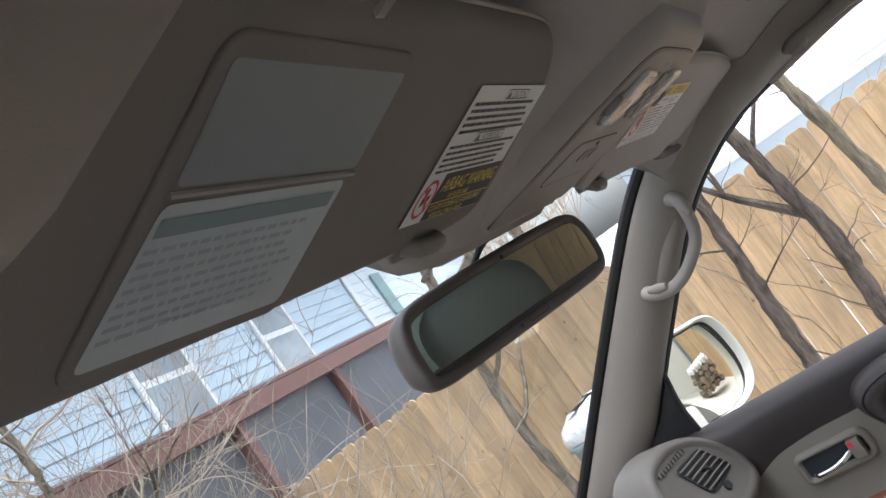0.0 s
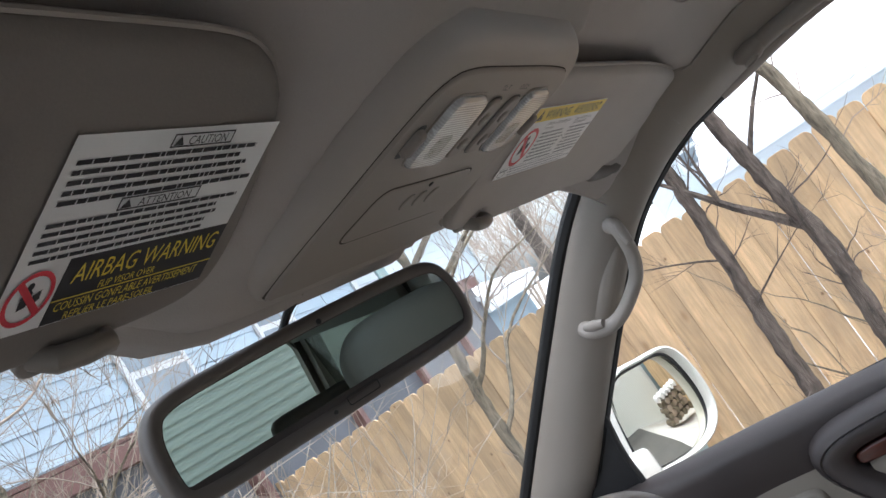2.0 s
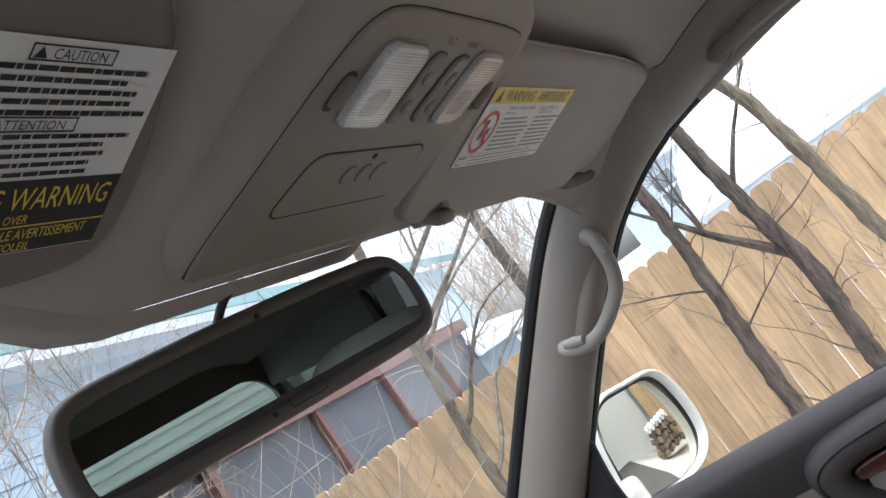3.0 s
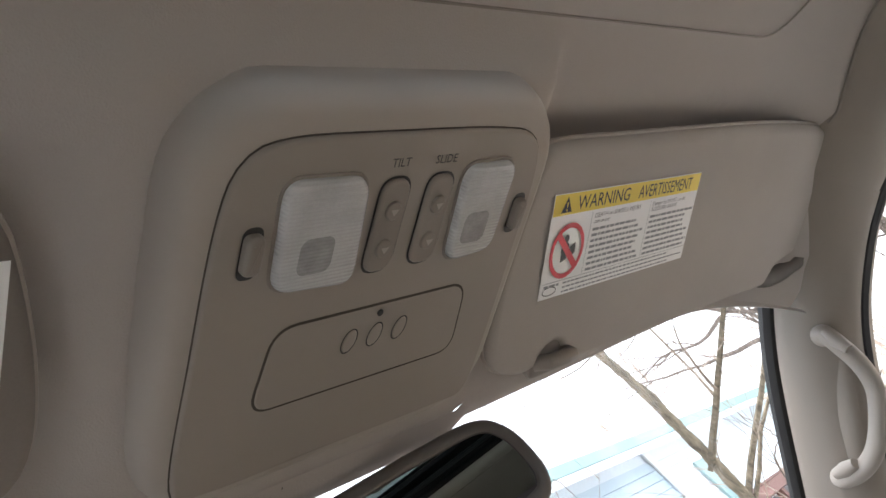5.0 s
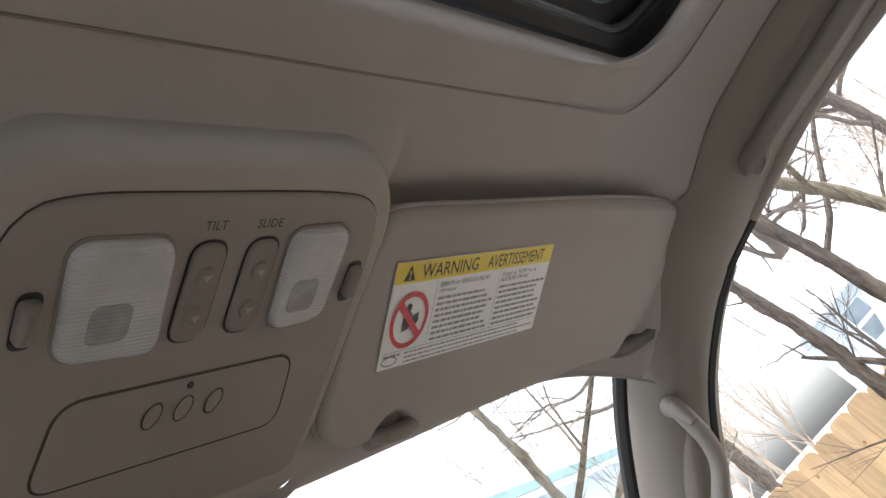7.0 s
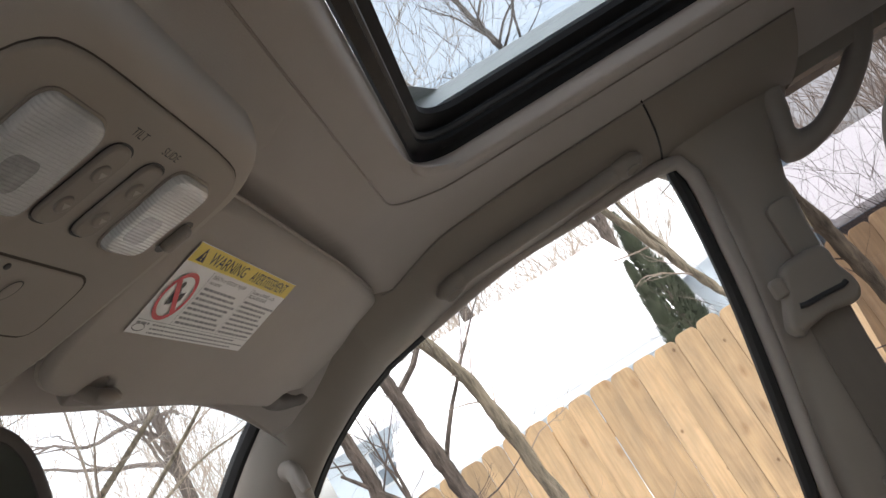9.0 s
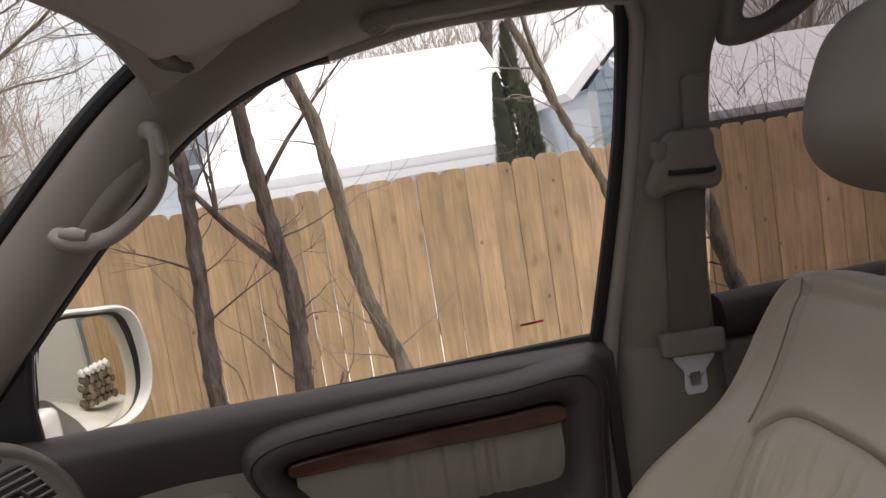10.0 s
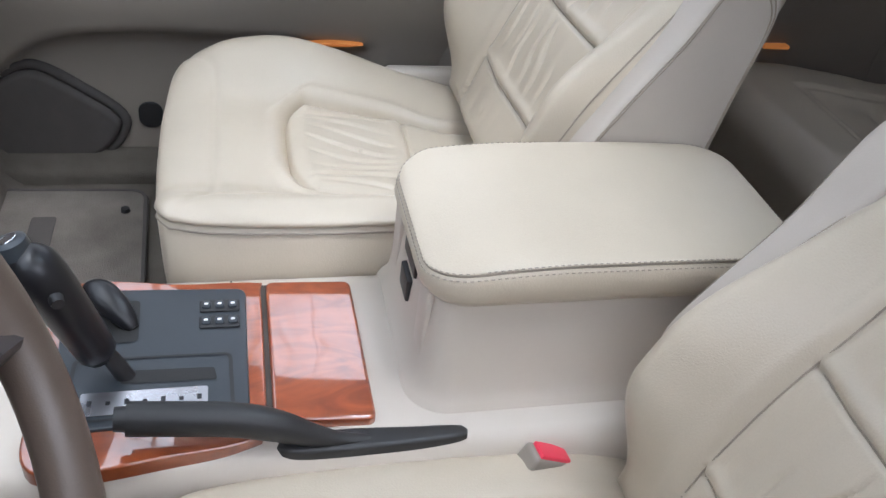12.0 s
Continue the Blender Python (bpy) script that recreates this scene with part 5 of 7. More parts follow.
# switch plate
so = ccw([(p.x, p.y) for p in smooth_closed([(0.529, 0.990), (0.49, 1.001), (0.442, 1.008), (0.36, 1.009), (0.29, 1.006), (0.270, 1.002), (0.264, 0.984), (0.272, 0.967), (0.30, 0.963), (0.40, 0.963), (0.488, 0.967)], 90)])
swp = part("switch_plate", pad(so, 0.742, 0.712, 0.004, lambda y, z, x: (x - 0.05 * max(0, z - 0.985), y, z)), M_WOOD, door, "glossy burl wood switch plate", weighted=True)
part("window_switch", box(0.7085, 0.718, 0.348, 0.394, 0.984, 0.998, 0.002), M_BLACK, swp)
part("lock_switch", box(0.7085, 0.718, 0.423, 0.456, 0.985, 0.999, 0.002), M_BLACK, swp)
part("switch_paddle", box(0.7065, 0.711, 0.362, 0.380, 0.986, 0.996, 0.001), M_GATE, swp)
part("switch_paddle", box(0.7065, 0.711, 0.431, 0.447, 0.987, 0.997, 0.001), M_GATE, swp)
# courtesy lamp, speaker, pull slot
part("courtesy_lamp", pad(ccw([(p.x, p.y) for p in smooth_closed([(0.118, 0.846), (0.09, 0.8495), (0.06, 0.8505), (0.03, 0.8495), (0.010, 0.847), (0.03, 0.8435), (0.06, 0.8425), (0.09, 0.843)], 40)]), 0.745, 0.730, 0.002, lambda y, z, x: (x, y, z)), M_COURTESY, door, "lit amber courtesy lamp")
spo = ccw([(p.x, p.y) for p in smooth_closed([(0.707, 0.690), (0.640, 0.746), (0.585, 0.763), (0.51, 0.718), (0.455, 0.672), (0.456, 0.640), (0.49, 0.598), (0.59, 0.537), (0.66, 0.546), (0.721, 0.595), (0.73, 0.64)], 90)])
spk = part("speaker_grille", pad(spo, 0.800, 0.766, 0.012, lambda y, z, x: (x, y, z)), M_GRILLE, door, "dark grey door speaker grille", weighted=True)
part("speaker_rim", loop_tube([(0.786, y, z) for y, z in inset(spo, -0.008)], 0.010, 8), M_GRILLE, spk, smooth=60)
part("pull_recess", pad(ccw(rr(0.374, 0.419, 0.644, 0.698, 0.020)), 0.800, 0.7845, 0.003, lambda y, z, x: (x, y, z)), M_BLACK, door)

# side mirror outside
sm = thing("side_mirror", "pearl white outside mirror on the passenger door", "side mirror")


def smf(a, z, h):
    """On the mirror's face: a along it, from the car outwards."""
    d = Vector((0.8486, -0.529, 0))
    n = Vector((-0.529, -0.8486, 0))
    p = Vector((0.95, 0.6686, 0)) + d * a + n * h
    return (p.x, p.y, z)


k = 1 / 0.8486
sm_o = [((x - 0.95) * k, z) for x, z in [(0.934, 1.25), (0.948, 1.325), (0.970, 1.360), (1.005, 1.374), (1.06, 1.366), (1.105, 1.357), (1.128, 1.335), (1.139, 1.29), (1.140, 1.235), (1.128, 1.192), (1.098, 1.163), (1.05, 1.155), (0.995, 1.165), (0.948, 1.182), (0.932, 1.21)]]
smo = ccw([(p.x, p.y) for p in smooth_closed(sm_o, 110)])
hs = []
for d, h in ((0.060, -0.125), (0.035, -0.115), (0.014, -0.085), (0.003, -0.045), (0.0, -0.015), (0.0, 0.004), (0.002, 0.009), (0.005, 0.010), (0.008, 0.007), (0.010, -0.002), (0.011, -0.024)):
    hs.append([smf(a, z, h) for a, z in inset(smo, d)])
part("shell", stack(hs, cap0=True, cap1=False), M_PEARL, sm, smooth=60)
part("inner_rim", stack([[smf(a, z, 0.002 - 0.06 * a) for a, z in inset(smo, 0.0092)], [smf(a, z, 0.006 - 0.12 * a) for a, z in inset(smo, 0.0150)]], cap1=False), M_BLACK, sm)
sm_in = inset(smo, 0.0115)
sm_c = (sum(a for a, z in sm_in) / len(sm_in), sum(z for a, z in sm_in) / len(sm_in))
convex = [[smf(a, z, -0.001 - 0.03 * (z - 1.26) - 0.12 * (a - 0.1) - ((z - 1.26) ** 2 + (a - 0.1) ** 2) / 2.8) for a, z in ((sm_c[0] + (a - sm_c[0]) * f, sm_c[1] + (z - sm_c[1]) * f) for a, z in sm_in)] for f in (1, 0.8, 0.6, 0.4, 0.2, 0.02)]
part("mirror_glass", stack(convex), M_SIDEMIRROR, sm, "slightly yellowish convex mirror glass", smooth=180)
part("arm", moved(box(0.80, 0.95, 0.64, 0.76, 1.16, 1.24, 0.02), Matrix.Identity(4)), M_PEARL, sm)

# rear door seen behind the front seat
rd = thing("door_rear_passenger", "closed beige rear door with dark sill pad", "car door")
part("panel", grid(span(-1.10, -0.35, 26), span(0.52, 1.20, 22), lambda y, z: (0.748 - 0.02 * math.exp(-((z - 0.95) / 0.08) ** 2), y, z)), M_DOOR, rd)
part("belt_pad", tube([(0.775, -0.345, 1.232), (0.775, -0.7, 1.238), (0.775, -1.12, 1.240)], 0.035, 14, flat=1.0), M_DARK, rd)
part("outer_skin", box(0.80, 0.86, -1.12, -0.34, 0.45, 1.20, 0.01), M_PEARL, rd)
g = part("window_glass", ([(0.792, -1.12, 1.21), (0.790, -0.34, 1.21), (0.70, -0.36, 1.70), (0.70, -1.12, 1.70)], [(0, 1, 2, 3)]), M_PRIVACY, rd, "dark tinted rear door glass", smooth=0)
g.visible_shadow = False
part("courtesy_lamp", pad(ccw(rr(-0.870, -0.810, 0.864, 0.872, 0.003)), 0.75, 0.725, 0.002, lambda y, z, x: (x, y, z)), M_COURTESY, rd, "lit amber courtesy lamp")
part("armrest", box(0.68, 0.755, -1.0, -0.55, 1.00, 1.08, 0.025), M_DARK, rd)
ld = thing("door_rear_driver", "closed beige rear door on the driver's side", "car door")
part("panel", box(-0.80, -0.75, -1.12, -0.34, 0.5, 1.22, 0.01), M_DOOR, ld)
g = part("window_glass", ([(-0.792, -1.12, 1.21), (-0.790, -0.34, 1.21), (-0.70, -0.36, 1.70), (-0.70, -1.12, 1.70)], [(0, 1, 2, 3)]), M_PRIVACY, ld, "dark tinted rear door glass", smooth=0)
g.visible_shadow = False


# ================= seats =================
M_SEAM = mat("dark_seam_thread", (0.31, 0.27, 0.22), 0.7, var=0.1, bump=0.1)


def ridge(d, w):
    return math.exp(-(d / w) ** 2)


# creases in the backrest's middle panel: place across, from and to height, slant, depth
CREASES = [(-0.095, 0.235, 0.325, 0.10, 0.005), (-0.062, 0.225, 0.340, 0.06, 0.006), (-0.030, 0.215, 0.335, -0.05, 0.007), (0.002, 0.235, 0.345, 0.05, 0.007), (0.034, 0.222, 0.335, 0.10, 0.006), (0.062, 0.215, 0.300, 0.16, 0.005), (0.095, 0.225, 0.315, 0.08, 0.005), (-0.090, 0.085, 0.150, 0.20, 0.004), (-0.060, 0.080, 0.195, 0.22, 0.006), (-0.025, 0.090, 0.200, 0.10, 0.007), (0.012, 0.080, 0.190, 0.16, 0.005), (0.040, 0.110, 0.200, 0.05, 0.006), (0.080, 0.100, 0.195, 0.12, 0.006), (0.02, -0.01, 0.045, 0.1, 0.003)]


def dome(d, r):
    """Height lost near a rounded edge, d metres inside it, of radius r."""
    k = min(1.0, max(0.0, d / r))
    return r * (1 - math.sqrt(max(0.0, 1 - (1 - k) ** 2)))


def seat(cx, s, label):
    """A front seat; s = 1 has its inboard side towards smaller x."""
    top = thing("front_seat", label, "car seat", "front seats")
    up, fw = Vector((0, -0.375, 0.927)), Vector((0, 0.927, 0.375))
    org = Vector((cx, -0.134, 0.879))
    nz = noise.noise

    # ---- backrest: a is across (outboard +), v up along the back
    def face(a, v):
        """Depth of the leather over the seatback's plane."""
        d = -0.024 * sstep(0.12, 0.42, v)
        d += 0.074 * sstep(0.125, 0.225, abs(a)) * sstep(-0.04, 0.10, v) * sstep(0.40, 0.14, v)
        d += 0.012 * math.cos(min(1.0, abs(a) / 0.15) * math.pi / 2) * sstep(0.42, 0.25, v)
        a = a + 0.008
        half = 0.142 - 0.004 * sstep(0.2, 0.36, v)
        arch = 0.352 - 0.05 * (abs(a) / 0.142) ** 4
        edge = max(abs(a) - half, v - arch)
        d -= 0.0042 * ridge(edge, 0.0030) - 0.003 * ridge(edge - 0.012, 0.007)
        if edge < 0:
            for vs in (0.205, 0.062):
                d -= 0.0040 * ridge(v - vs, 0.0028) - 0.003 * ridge(v - vs - 0.012, 0.008)
            d += 0.006 * sstep(0.0, -0.03, edge)
            for c, v0, v1, sl, dp_ in CREASES:
                on = sstep(v0 - 0.01, v0 + 0.03, v) * sstep(v1 + 0.01, v1 - 0.03, v)
                d -= 0.75 * dp_ * ridge(a - c - sl * (v - v0) - 0.003 * math.sin(60 * v + 40 * c), 0.0022) * on
                d += 0.3 * dp_ * ridge(a - c - 0.008 - sl * (v - v0), 0.006) * on
            d += 0.0016 * nz(Vector((a * 40, v * 9, cx * 5))) * sstep(0.0, -0.02, edge)
        else:
            # seams running up the shoulders
            d -= 0.0055 * ridge(abs(a) - (0.150 - 0.10 * (v - 0.30)), 0.0030) * sstep(0.29, 0.31, v)
        return d + 0.0025 * nz(Vector((a * 10, v * 10, cx * 9)))

    left = [(-0.240, -0.06), (-0.258, 0.04), (-0.264, 0.12), (-0.262, 0.20), (-0.254, 0.29), (-0.243, 0.37), (-0.229, 0.44), (-0.203, 0.488)]
    right = [(0.172, 0.490), (0.205, 0.440), (0.228, 0.37), (0.252, 0.29), (0.272, 0.20), (0.276, 0.12), (0.268, 0.04), (0.245, -0.06)]
    out = [(p.x, p.y) for p in smooth_open(left + [(-0.12, 0.505), (0.0, 0.508), (0.11, 0.506)] + right, 250)] + [(x, -0.06) for x in span(0.235, -0.235, 50)]
    out = ccw(out)
    loops = []
    for h, ins in ((-0.140, 0.055), (-0.136, 0.030), (-0.122, 0.010), (-0.100, 0.001), (-0.075, -0.003), (-0.055, -0.003)):
        loops.append([org + Vector((s * a, 0, 0)) + up * v + fw * h for a, v in inset(out, ins)])
    R = 0.050
    for i in range(1, 121):
        k = i / 120
        f = 1 - 0.985 * k
        # finer steps at the rounded rim
        f = 1 - (1 - f) ** 1.12
        row = []
        for a, v in out:
            q = Vector((0, 0.20)).lerp(Vector((a, v)), f)
            d = (Vector((a, v)) - Vector((0, 0.20))).length * (1 - f)
            dep = face(q.x, q.y) * sstep(0.0, 0.035, d) - 1.0 * dome(d, R) + 0.0
            row.append(org + Vector((s * q.x, 0, 0)) + up * q.y + fw * dep)
        loops.append(row)
    part("backrest", stack(loops, cap0=True), M_LEATHER, top, "pleated beige leather backrest", smooth=80)

    # seams up the shoulders and round the middle panel
    def skin(a, v, h):
        d = min((Vector((a, v)) - Vector(p)).length for p in out[::3])
        return org + Vector((s * a, 0, 0)) + up * v + fw * (face(a, v) * sstep(0.0, 0.035, d) - dome(d, 0.050) + h)
    for sd in (-1, 1):
        part("seam", tube([skin(sd * (0.150 - 0.10 * (v - 0.30)), v, 0.0012) for v in span(0.315, 0.490, 26)], 0.0011, 6), M_SEAM, top, "dark seam over the shoulder")
    for vs in (0.205, 0.062):
        part("seam", tube([skin(a, vs, 0.0004) for a in span(-0.147, 0.131, 40)], 0.0009, 6), M_SEAM, top, "thin seam across the middle panel")
    ring_p = [(-0.150, v) for v in span(0.0, 0.29, 40)] + [(a - 0.008, 0.352 - 0.05 * (abs(a) / 0.142) ** 4) for a in span(-0.139, 0.139, 50)] + [(0.132, v) for v in span(0.29, 0.0, 40)]
    part("seam", tube([skin(a, v, 0.0006) for a, v in ring_p], 0.0009, 6), M_SEAM, top, "thin seam round the middle panel")
    # double seam beside the inboard edge
    edge_in = [(a, v) for a, v in out if a < -0.15 and 0.0 < v < 0.47]
    edge_in.sort(key=lambda p: p[1])
    for f in (0.925, 0.965):
        line = []
        for a, v in edge_in:
            q = Vector((0, 0.20)).lerp(Vector((a, v)), f)
            d = (Vector((a, v)) - Vector((0, 0.20))).length * (1 - f)
            line.append(org + Vector((s * q.x, 0, 0)) + up * q.y + fw * (face(q.x, q.y) * sstep(0.0, 0.035, d) - dome(d, 0.050) + 0.0004))
        part("seam", tube(line, 0.0012, 6), M_SEAM, top, "darker edge seam")

    # ---- cushion: a is across (outboard +), y forward
    def ctop(a, y):
        z = lerp_table([(-0.18, 0.800), (-0.05, 0.812), (0.08, 0.834), (0.20, 0.856), (0.27, 0.866), (0.345, 0.864), (0.38, 0.860)], y)
        if a > 0:
            z += 0.066 * sstep(0.40, 0.14, y) * sstep(0.105, 0.235, a) * sstep(-0.34, 0.16, y)
        else:
            z += ((0.903 if s > 0 else 0.848) - z) * sstep(0.115, 0.225, -a) * sstep(-0.30, 0.02, y)
            z -= 0.0045 * ridge(a + 0.190 + 0.015 * sstep(0.16, 0.0, y), 0.0045) * sstep(0.33, 0.26, y)
        z -= 0.0030 * ridge(y - 0.270 - 0.05 * sstep(0.17, 0.25, abs(a)), 0.006)
        half = 0.130 - 0.02 * sstep(0.0, -0.1, y)
        edge = max(abs(a) - half, y - (0.170 - 0.035 * (abs(a) / 0.13) ** 4))
        z -= 0.0135 * ridge(edge, 0.0042) - 0.0075 * ridge(edge - 0.018, 0.011)
        if edge < 0:
            z -= 0.006 * ridge(y + 0.018 + 0.02 * a, 0.0030) - 0.002 * ridge(y + 0.006 + 0.02 * a, 0.008)
            z += 0.010 * sstep(0.0, -0.030, edge)
            for k in range(8):
                c = -0.105 + 0.028 * k
                on = sstep(-0.005, 0.03, y) * sstep(0.16, 0.07 + 0.03 * math.sin(k * 2.1), y)
                z -= 0.0054 * ridge(a - c - 0.014 * math.sin(y * 22 + k), 0.0042) * on
        return z + 0.0025 * nz(Vector((a * 9, y * 9, cx * 7 + 3)))

    cush = smooth_closed([(-0.262, -0.16), (-0.266, 0.00), (-0.266, 0.16), (-0.262, 0.25), (-0.250, 0.310), (-0.215, 0.337), (-0.10, 0.346), (0.0, 0.348), (0.10, 0.346), (0.205, 0.334), (0.245, 0.302), (0.262, 0.24), (0.268, 0.12), (0.262, 0.0), (0.255, -0.16), (0.20, -0.175), (0.0, -0.175), (-0.20, -0.175)], 300)
    cush = ccw([(p.x, p.y) for p in cush])
    inboard = lambda a: sstep(-0.19, -0.25, a)
    side_z = lambda a, y: ctop(a, y) - (0.026 + 0.026 * sstep(0.33, 0.18, y)) * (1 - inboard(a)) - 0.014 * inboard(a)
    rows = []
    for z, ins in ((0.660, 0.016), (0.672, 0.010), (0.74, 0.007), (0.79, 0.004)):
        rows.append([(cx + s * a, y, z) for a, y in inset(cush, ins)])
    rows.append([(cx + s * a, y, side_z(a, y) - 0.004) for a, y in inset(cush, 0.002)])
    rows.append([(cx + s * a, y, side_z(a, y) - 0.001) for a, y in inset(cush, 0.006)])
    rows.append([(cx + s * a, y, side_z(a, y) + 0.002) for a, y in inset(cush, 0.002)])
    for i in range(0, 121):
        k = i / 120
        f = 1 - 0.985 * (k ** 1.15)
        row = []
        for a, y in cush:
            q = Vector((0, 0.06)).lerp(Vector((a, y)), f)
            d = (Vector((a, y)) - Vector((0, 0.06))).length * (1 - f)
            rim = side_z(a, y) + 0.006
            full = ctop(q.x, q.y)
            R = 0.046 - 0.022 * inboard(a)
            z = full - (full - rim) * (dome(d, R) / R)
            row.append((cx + s * q.x, q.y, z))
        rows.append(row)
    part("cushion", stack(rows, cap0=True), M_LEATHER, top, "pleated beige leather seat cushion", smooth=80)
    part("side_seam", loop_tube([(cx + s * a, y, side_z(a, y) - 0.0075) for a, y in inset(cush, 0.0018)][::2], 0.0014, 6), M_SEAM, top, "stitched seam round the cushion")
    part("base", moved(box(-0.215, 0.215, -0.15, 0.27, 0.60, 0.67, 0.012), Matrix.Translation((cx, 0, 0))), M_BLACK, top, "dark seat rails")
    part("hinge_cover", moved(box(-0.014, 0.014, -0.08, 0.09, -0.05, 0.05, 0.012), Matrix.Translation((cx + s * 0.262, -0.105, 0.80))), M_CONSOLE, top)
    # headrest on two posts
    hc = org + up * 0.690 + fw * (-0.020)
    rows = []
    for i in range(40):
        v = -1 + 2 * i / 39
        hgt = math.copysign(1 - (1 - abs(v)) ** 1.6, v)
        rv = (1 - abs(hgt) ** 3.2) ** (1 / 2.4)
        row = []
        for k in range(56):
            th = 2 * math.pi * k / 56
            c, sn = math.cos(th), math.sin(th)
            w = (0.142 - 0.012 * (hgt < 0) * abs(hgt)) * (0.30 + 0.70 * rv)
            a = w * math.copysign(abs(c) ** 0.62, c)
            dep = 0.072 * rv * math.copysign(abs(sn) ** 0.75, sn)
            row.append(hc + Vector((s * a, 0, 0)) + up * (0.098 * hgt) + fw * dep)
        rows.append(row)
    part("headrest", stack(rows, cap0=True), M_HEADREST_SHADED, top, "rounded beige leather headrest, shade painted into its colour", smooth=75)
    for dx in (-0.070, 0.070):
        a, b = org + Vector((dx, 0, 0)) + up * 0.45 + fw * (-0.100), hc + Vector((dx, 0, 0)) - up * 0.05 - fw * 0.03
        part("post", tube([a, b], 0.0062, 14), M_CHROME, top, "chrome headrest post")
        q = org + Vector((dx, 0, 0)) + up * 0.500 + fw * (-0.092)
        part("post_guide", tube([q - up * 0.012, q + up * 0.010, q + up * 0.014], [0.020, 0.018, 0.012], 18), M_DOOR, top)
    # folded-up inboard armrest
    ax = cx - s * 0.262
    ao = ccw([(p.x, p.y) for p in smooth_closed([(-0.150, 0.990), (-0.185, 1.055), (-0.240, 1.140), (-0.276, 1.212), (-0.296, 1.236), (-0.326, 1.230), (-0.350, 1.200), (-0.352, 1.160), (-0.338, 1.080), (-0.326, 1.005), (-0.315, 0.975), (-0.25, 0.966), (-0.175, 0.970)], 120)])
    mid = Vector((-0.27, 1.08))
    ends = []
    for side in (1, -1):
        loops_ = []
        for k in span(0, 1, 26):
            f = 1 - 0.97 * k ** 1.5
            row = []
            for y, z in ao:
                q = mid.lerp(Vector((y, z)), f)
                d = (Vector((y, z)) - mid).length * (1 - f)
                row.append((ax + s * 0.010 + side * s * (0.027 - 0.9 * dome(d, 0.013)), q.x, q.y))
            loops_.append(row)
        ends.append(loops_)
    ar = part("armrest", stack(ends[0][::-1] + ends[1], cap0=True), M_LEATHER_SIDE, top, "folded-up padded leather armrest", smooth=70)
    for f in (0.865, 0.905):
        ring_ = []
        for y, z in ao:
            q = mid.lerp(Vector((y, z)), f)
            d = (Vector((y, z)) - mid).length * (1 - f)
            ring_.append((ax + s * 0.010 - s * (0.0274 - 0.9 * dome(d, 0.013)), q.x, q.y))
        part("seam", loop_tube(ring_, 0.0011, 5), M_SEAM, ar)
    return top


seat(0.378, 1, "beige leather front passenger seat with pleated panels")
seat(-0.440, -1, "beige leather driver seat beside the centre console")
for ob in [o for o in scene.objects if o.name.startswith("front_seat") and o.name != "front_seat"]:
    ob.location = (0, -0.005, -0.034)

bench = thing("rear_bench", "beige leather rear bench seat", "car seat")
def bench_half(x0, x1, name):
    """One seat of the bench: a rounded cushion with a sunken, wrinkled middle."""
    cx, hw_ = (x0 + x1) / 2, (x1 - x0) / 2
    o = ccw(rr(x0, x1, -1.22, -0.655, 0.05, 10))
    o = [(p.x, p.y) for p in even([(*q, 0) for q in o], 200, True)]

    def h(x, y):
        e = max(abs(x - cx) - (hw_ - 0.13), y + 0.80)
        z = 0.865 - 0.05 * sstep(-0.75, -1.2, y) - 0.016 * sstep(0.02, -0.05, e) - 0.006 * ridge(e, 0.005)
        if e < 0:
            z -= 0.004 * ridge(math.sin(26 * y + 5 * x) * 0.02, 0.006) * sstep(0.0, -0.04, e)
        return z + 0.004 * noise.noise(Vector((x * 9, y * 9, 4)))
    rows = [[(x, y, z) for x, y in inset(o, i)] for z, i in ((0.60, 0.035), (0.70, 0.020), (0.79, 0.004))]
    for k in range(61):
        f = 1 - 0.985 * (k / 60) ** 1.2
        row = []
        for x, y in o:
            q = Vector((cx, -0.94)).lerp(Vector((x, y)), f)
            d = (Vector((x, y)) - Vector((cx, -0.94))).length * (1 - f)
            row.append((q.x, q.y, h(q.x, q.y) - dome(d, 0.055)))
        rows.append(row)
    return part(name, stack(rows, cap0=True), M_LEATHER, bench, smooth=80)


bench_half(-0.70, -0.002, "cushion")
bench_half(0.002, 0.70, "cushion")
for x in (-0.351, 0.351):
    part("backrest", moved(box(-0.345, 0.345, -0.07, 0.07, 0.0, 0.56, 0.05), Matrix.Translation((x, -1.22, 0.80)) @ pose(0, 0, 0, 18, 0, 0)), M_LEATHER_SIDE, bench, smooth=60)
    part("headrest", moved(box(-0.14, 0.14, -0.05, 0.05, 0.0, 0.17, 0.045), Matrix.Translation((x + math.copysign(0.07, x), -1.40, 1.26))), M_HEADREST_SHADED, bench, smooth=60)

# ================= centre console =================
cc = thing("centre_console", "beige centre console with burl wood and padded armrest", "centre console")
SIDE = [(-0.175, 0.58), (-0.180, 0.70), (-0.178, 0.80), (-0.172, 0.822), (-0.160, 0.830), (-0.02, 0.834), (0.080, 0.836), (0.092, 0.832), (0.098, 0.820), (0.102, 0.70), (0.105, 0.58)]
part("body", stack([[(x, y, z) for x, z in SIDE] for y in span(0.78, -0.34, 20)], closed=False, cap1=False), M_CONSOLE, cc, smooth=45)
sb = []
for z, ins in ((0.80, -0.026), (0.828, -0.020), (0.838, -0.012), (0.850, -0.006), (0.875, -0.002), (0.975, 0.006)):
    sb.append([(x, y, z) for x, y in inset(ccw(rr(-0.118, 0.108, -0.315, 0.062, 0.030, 8)), ins)])
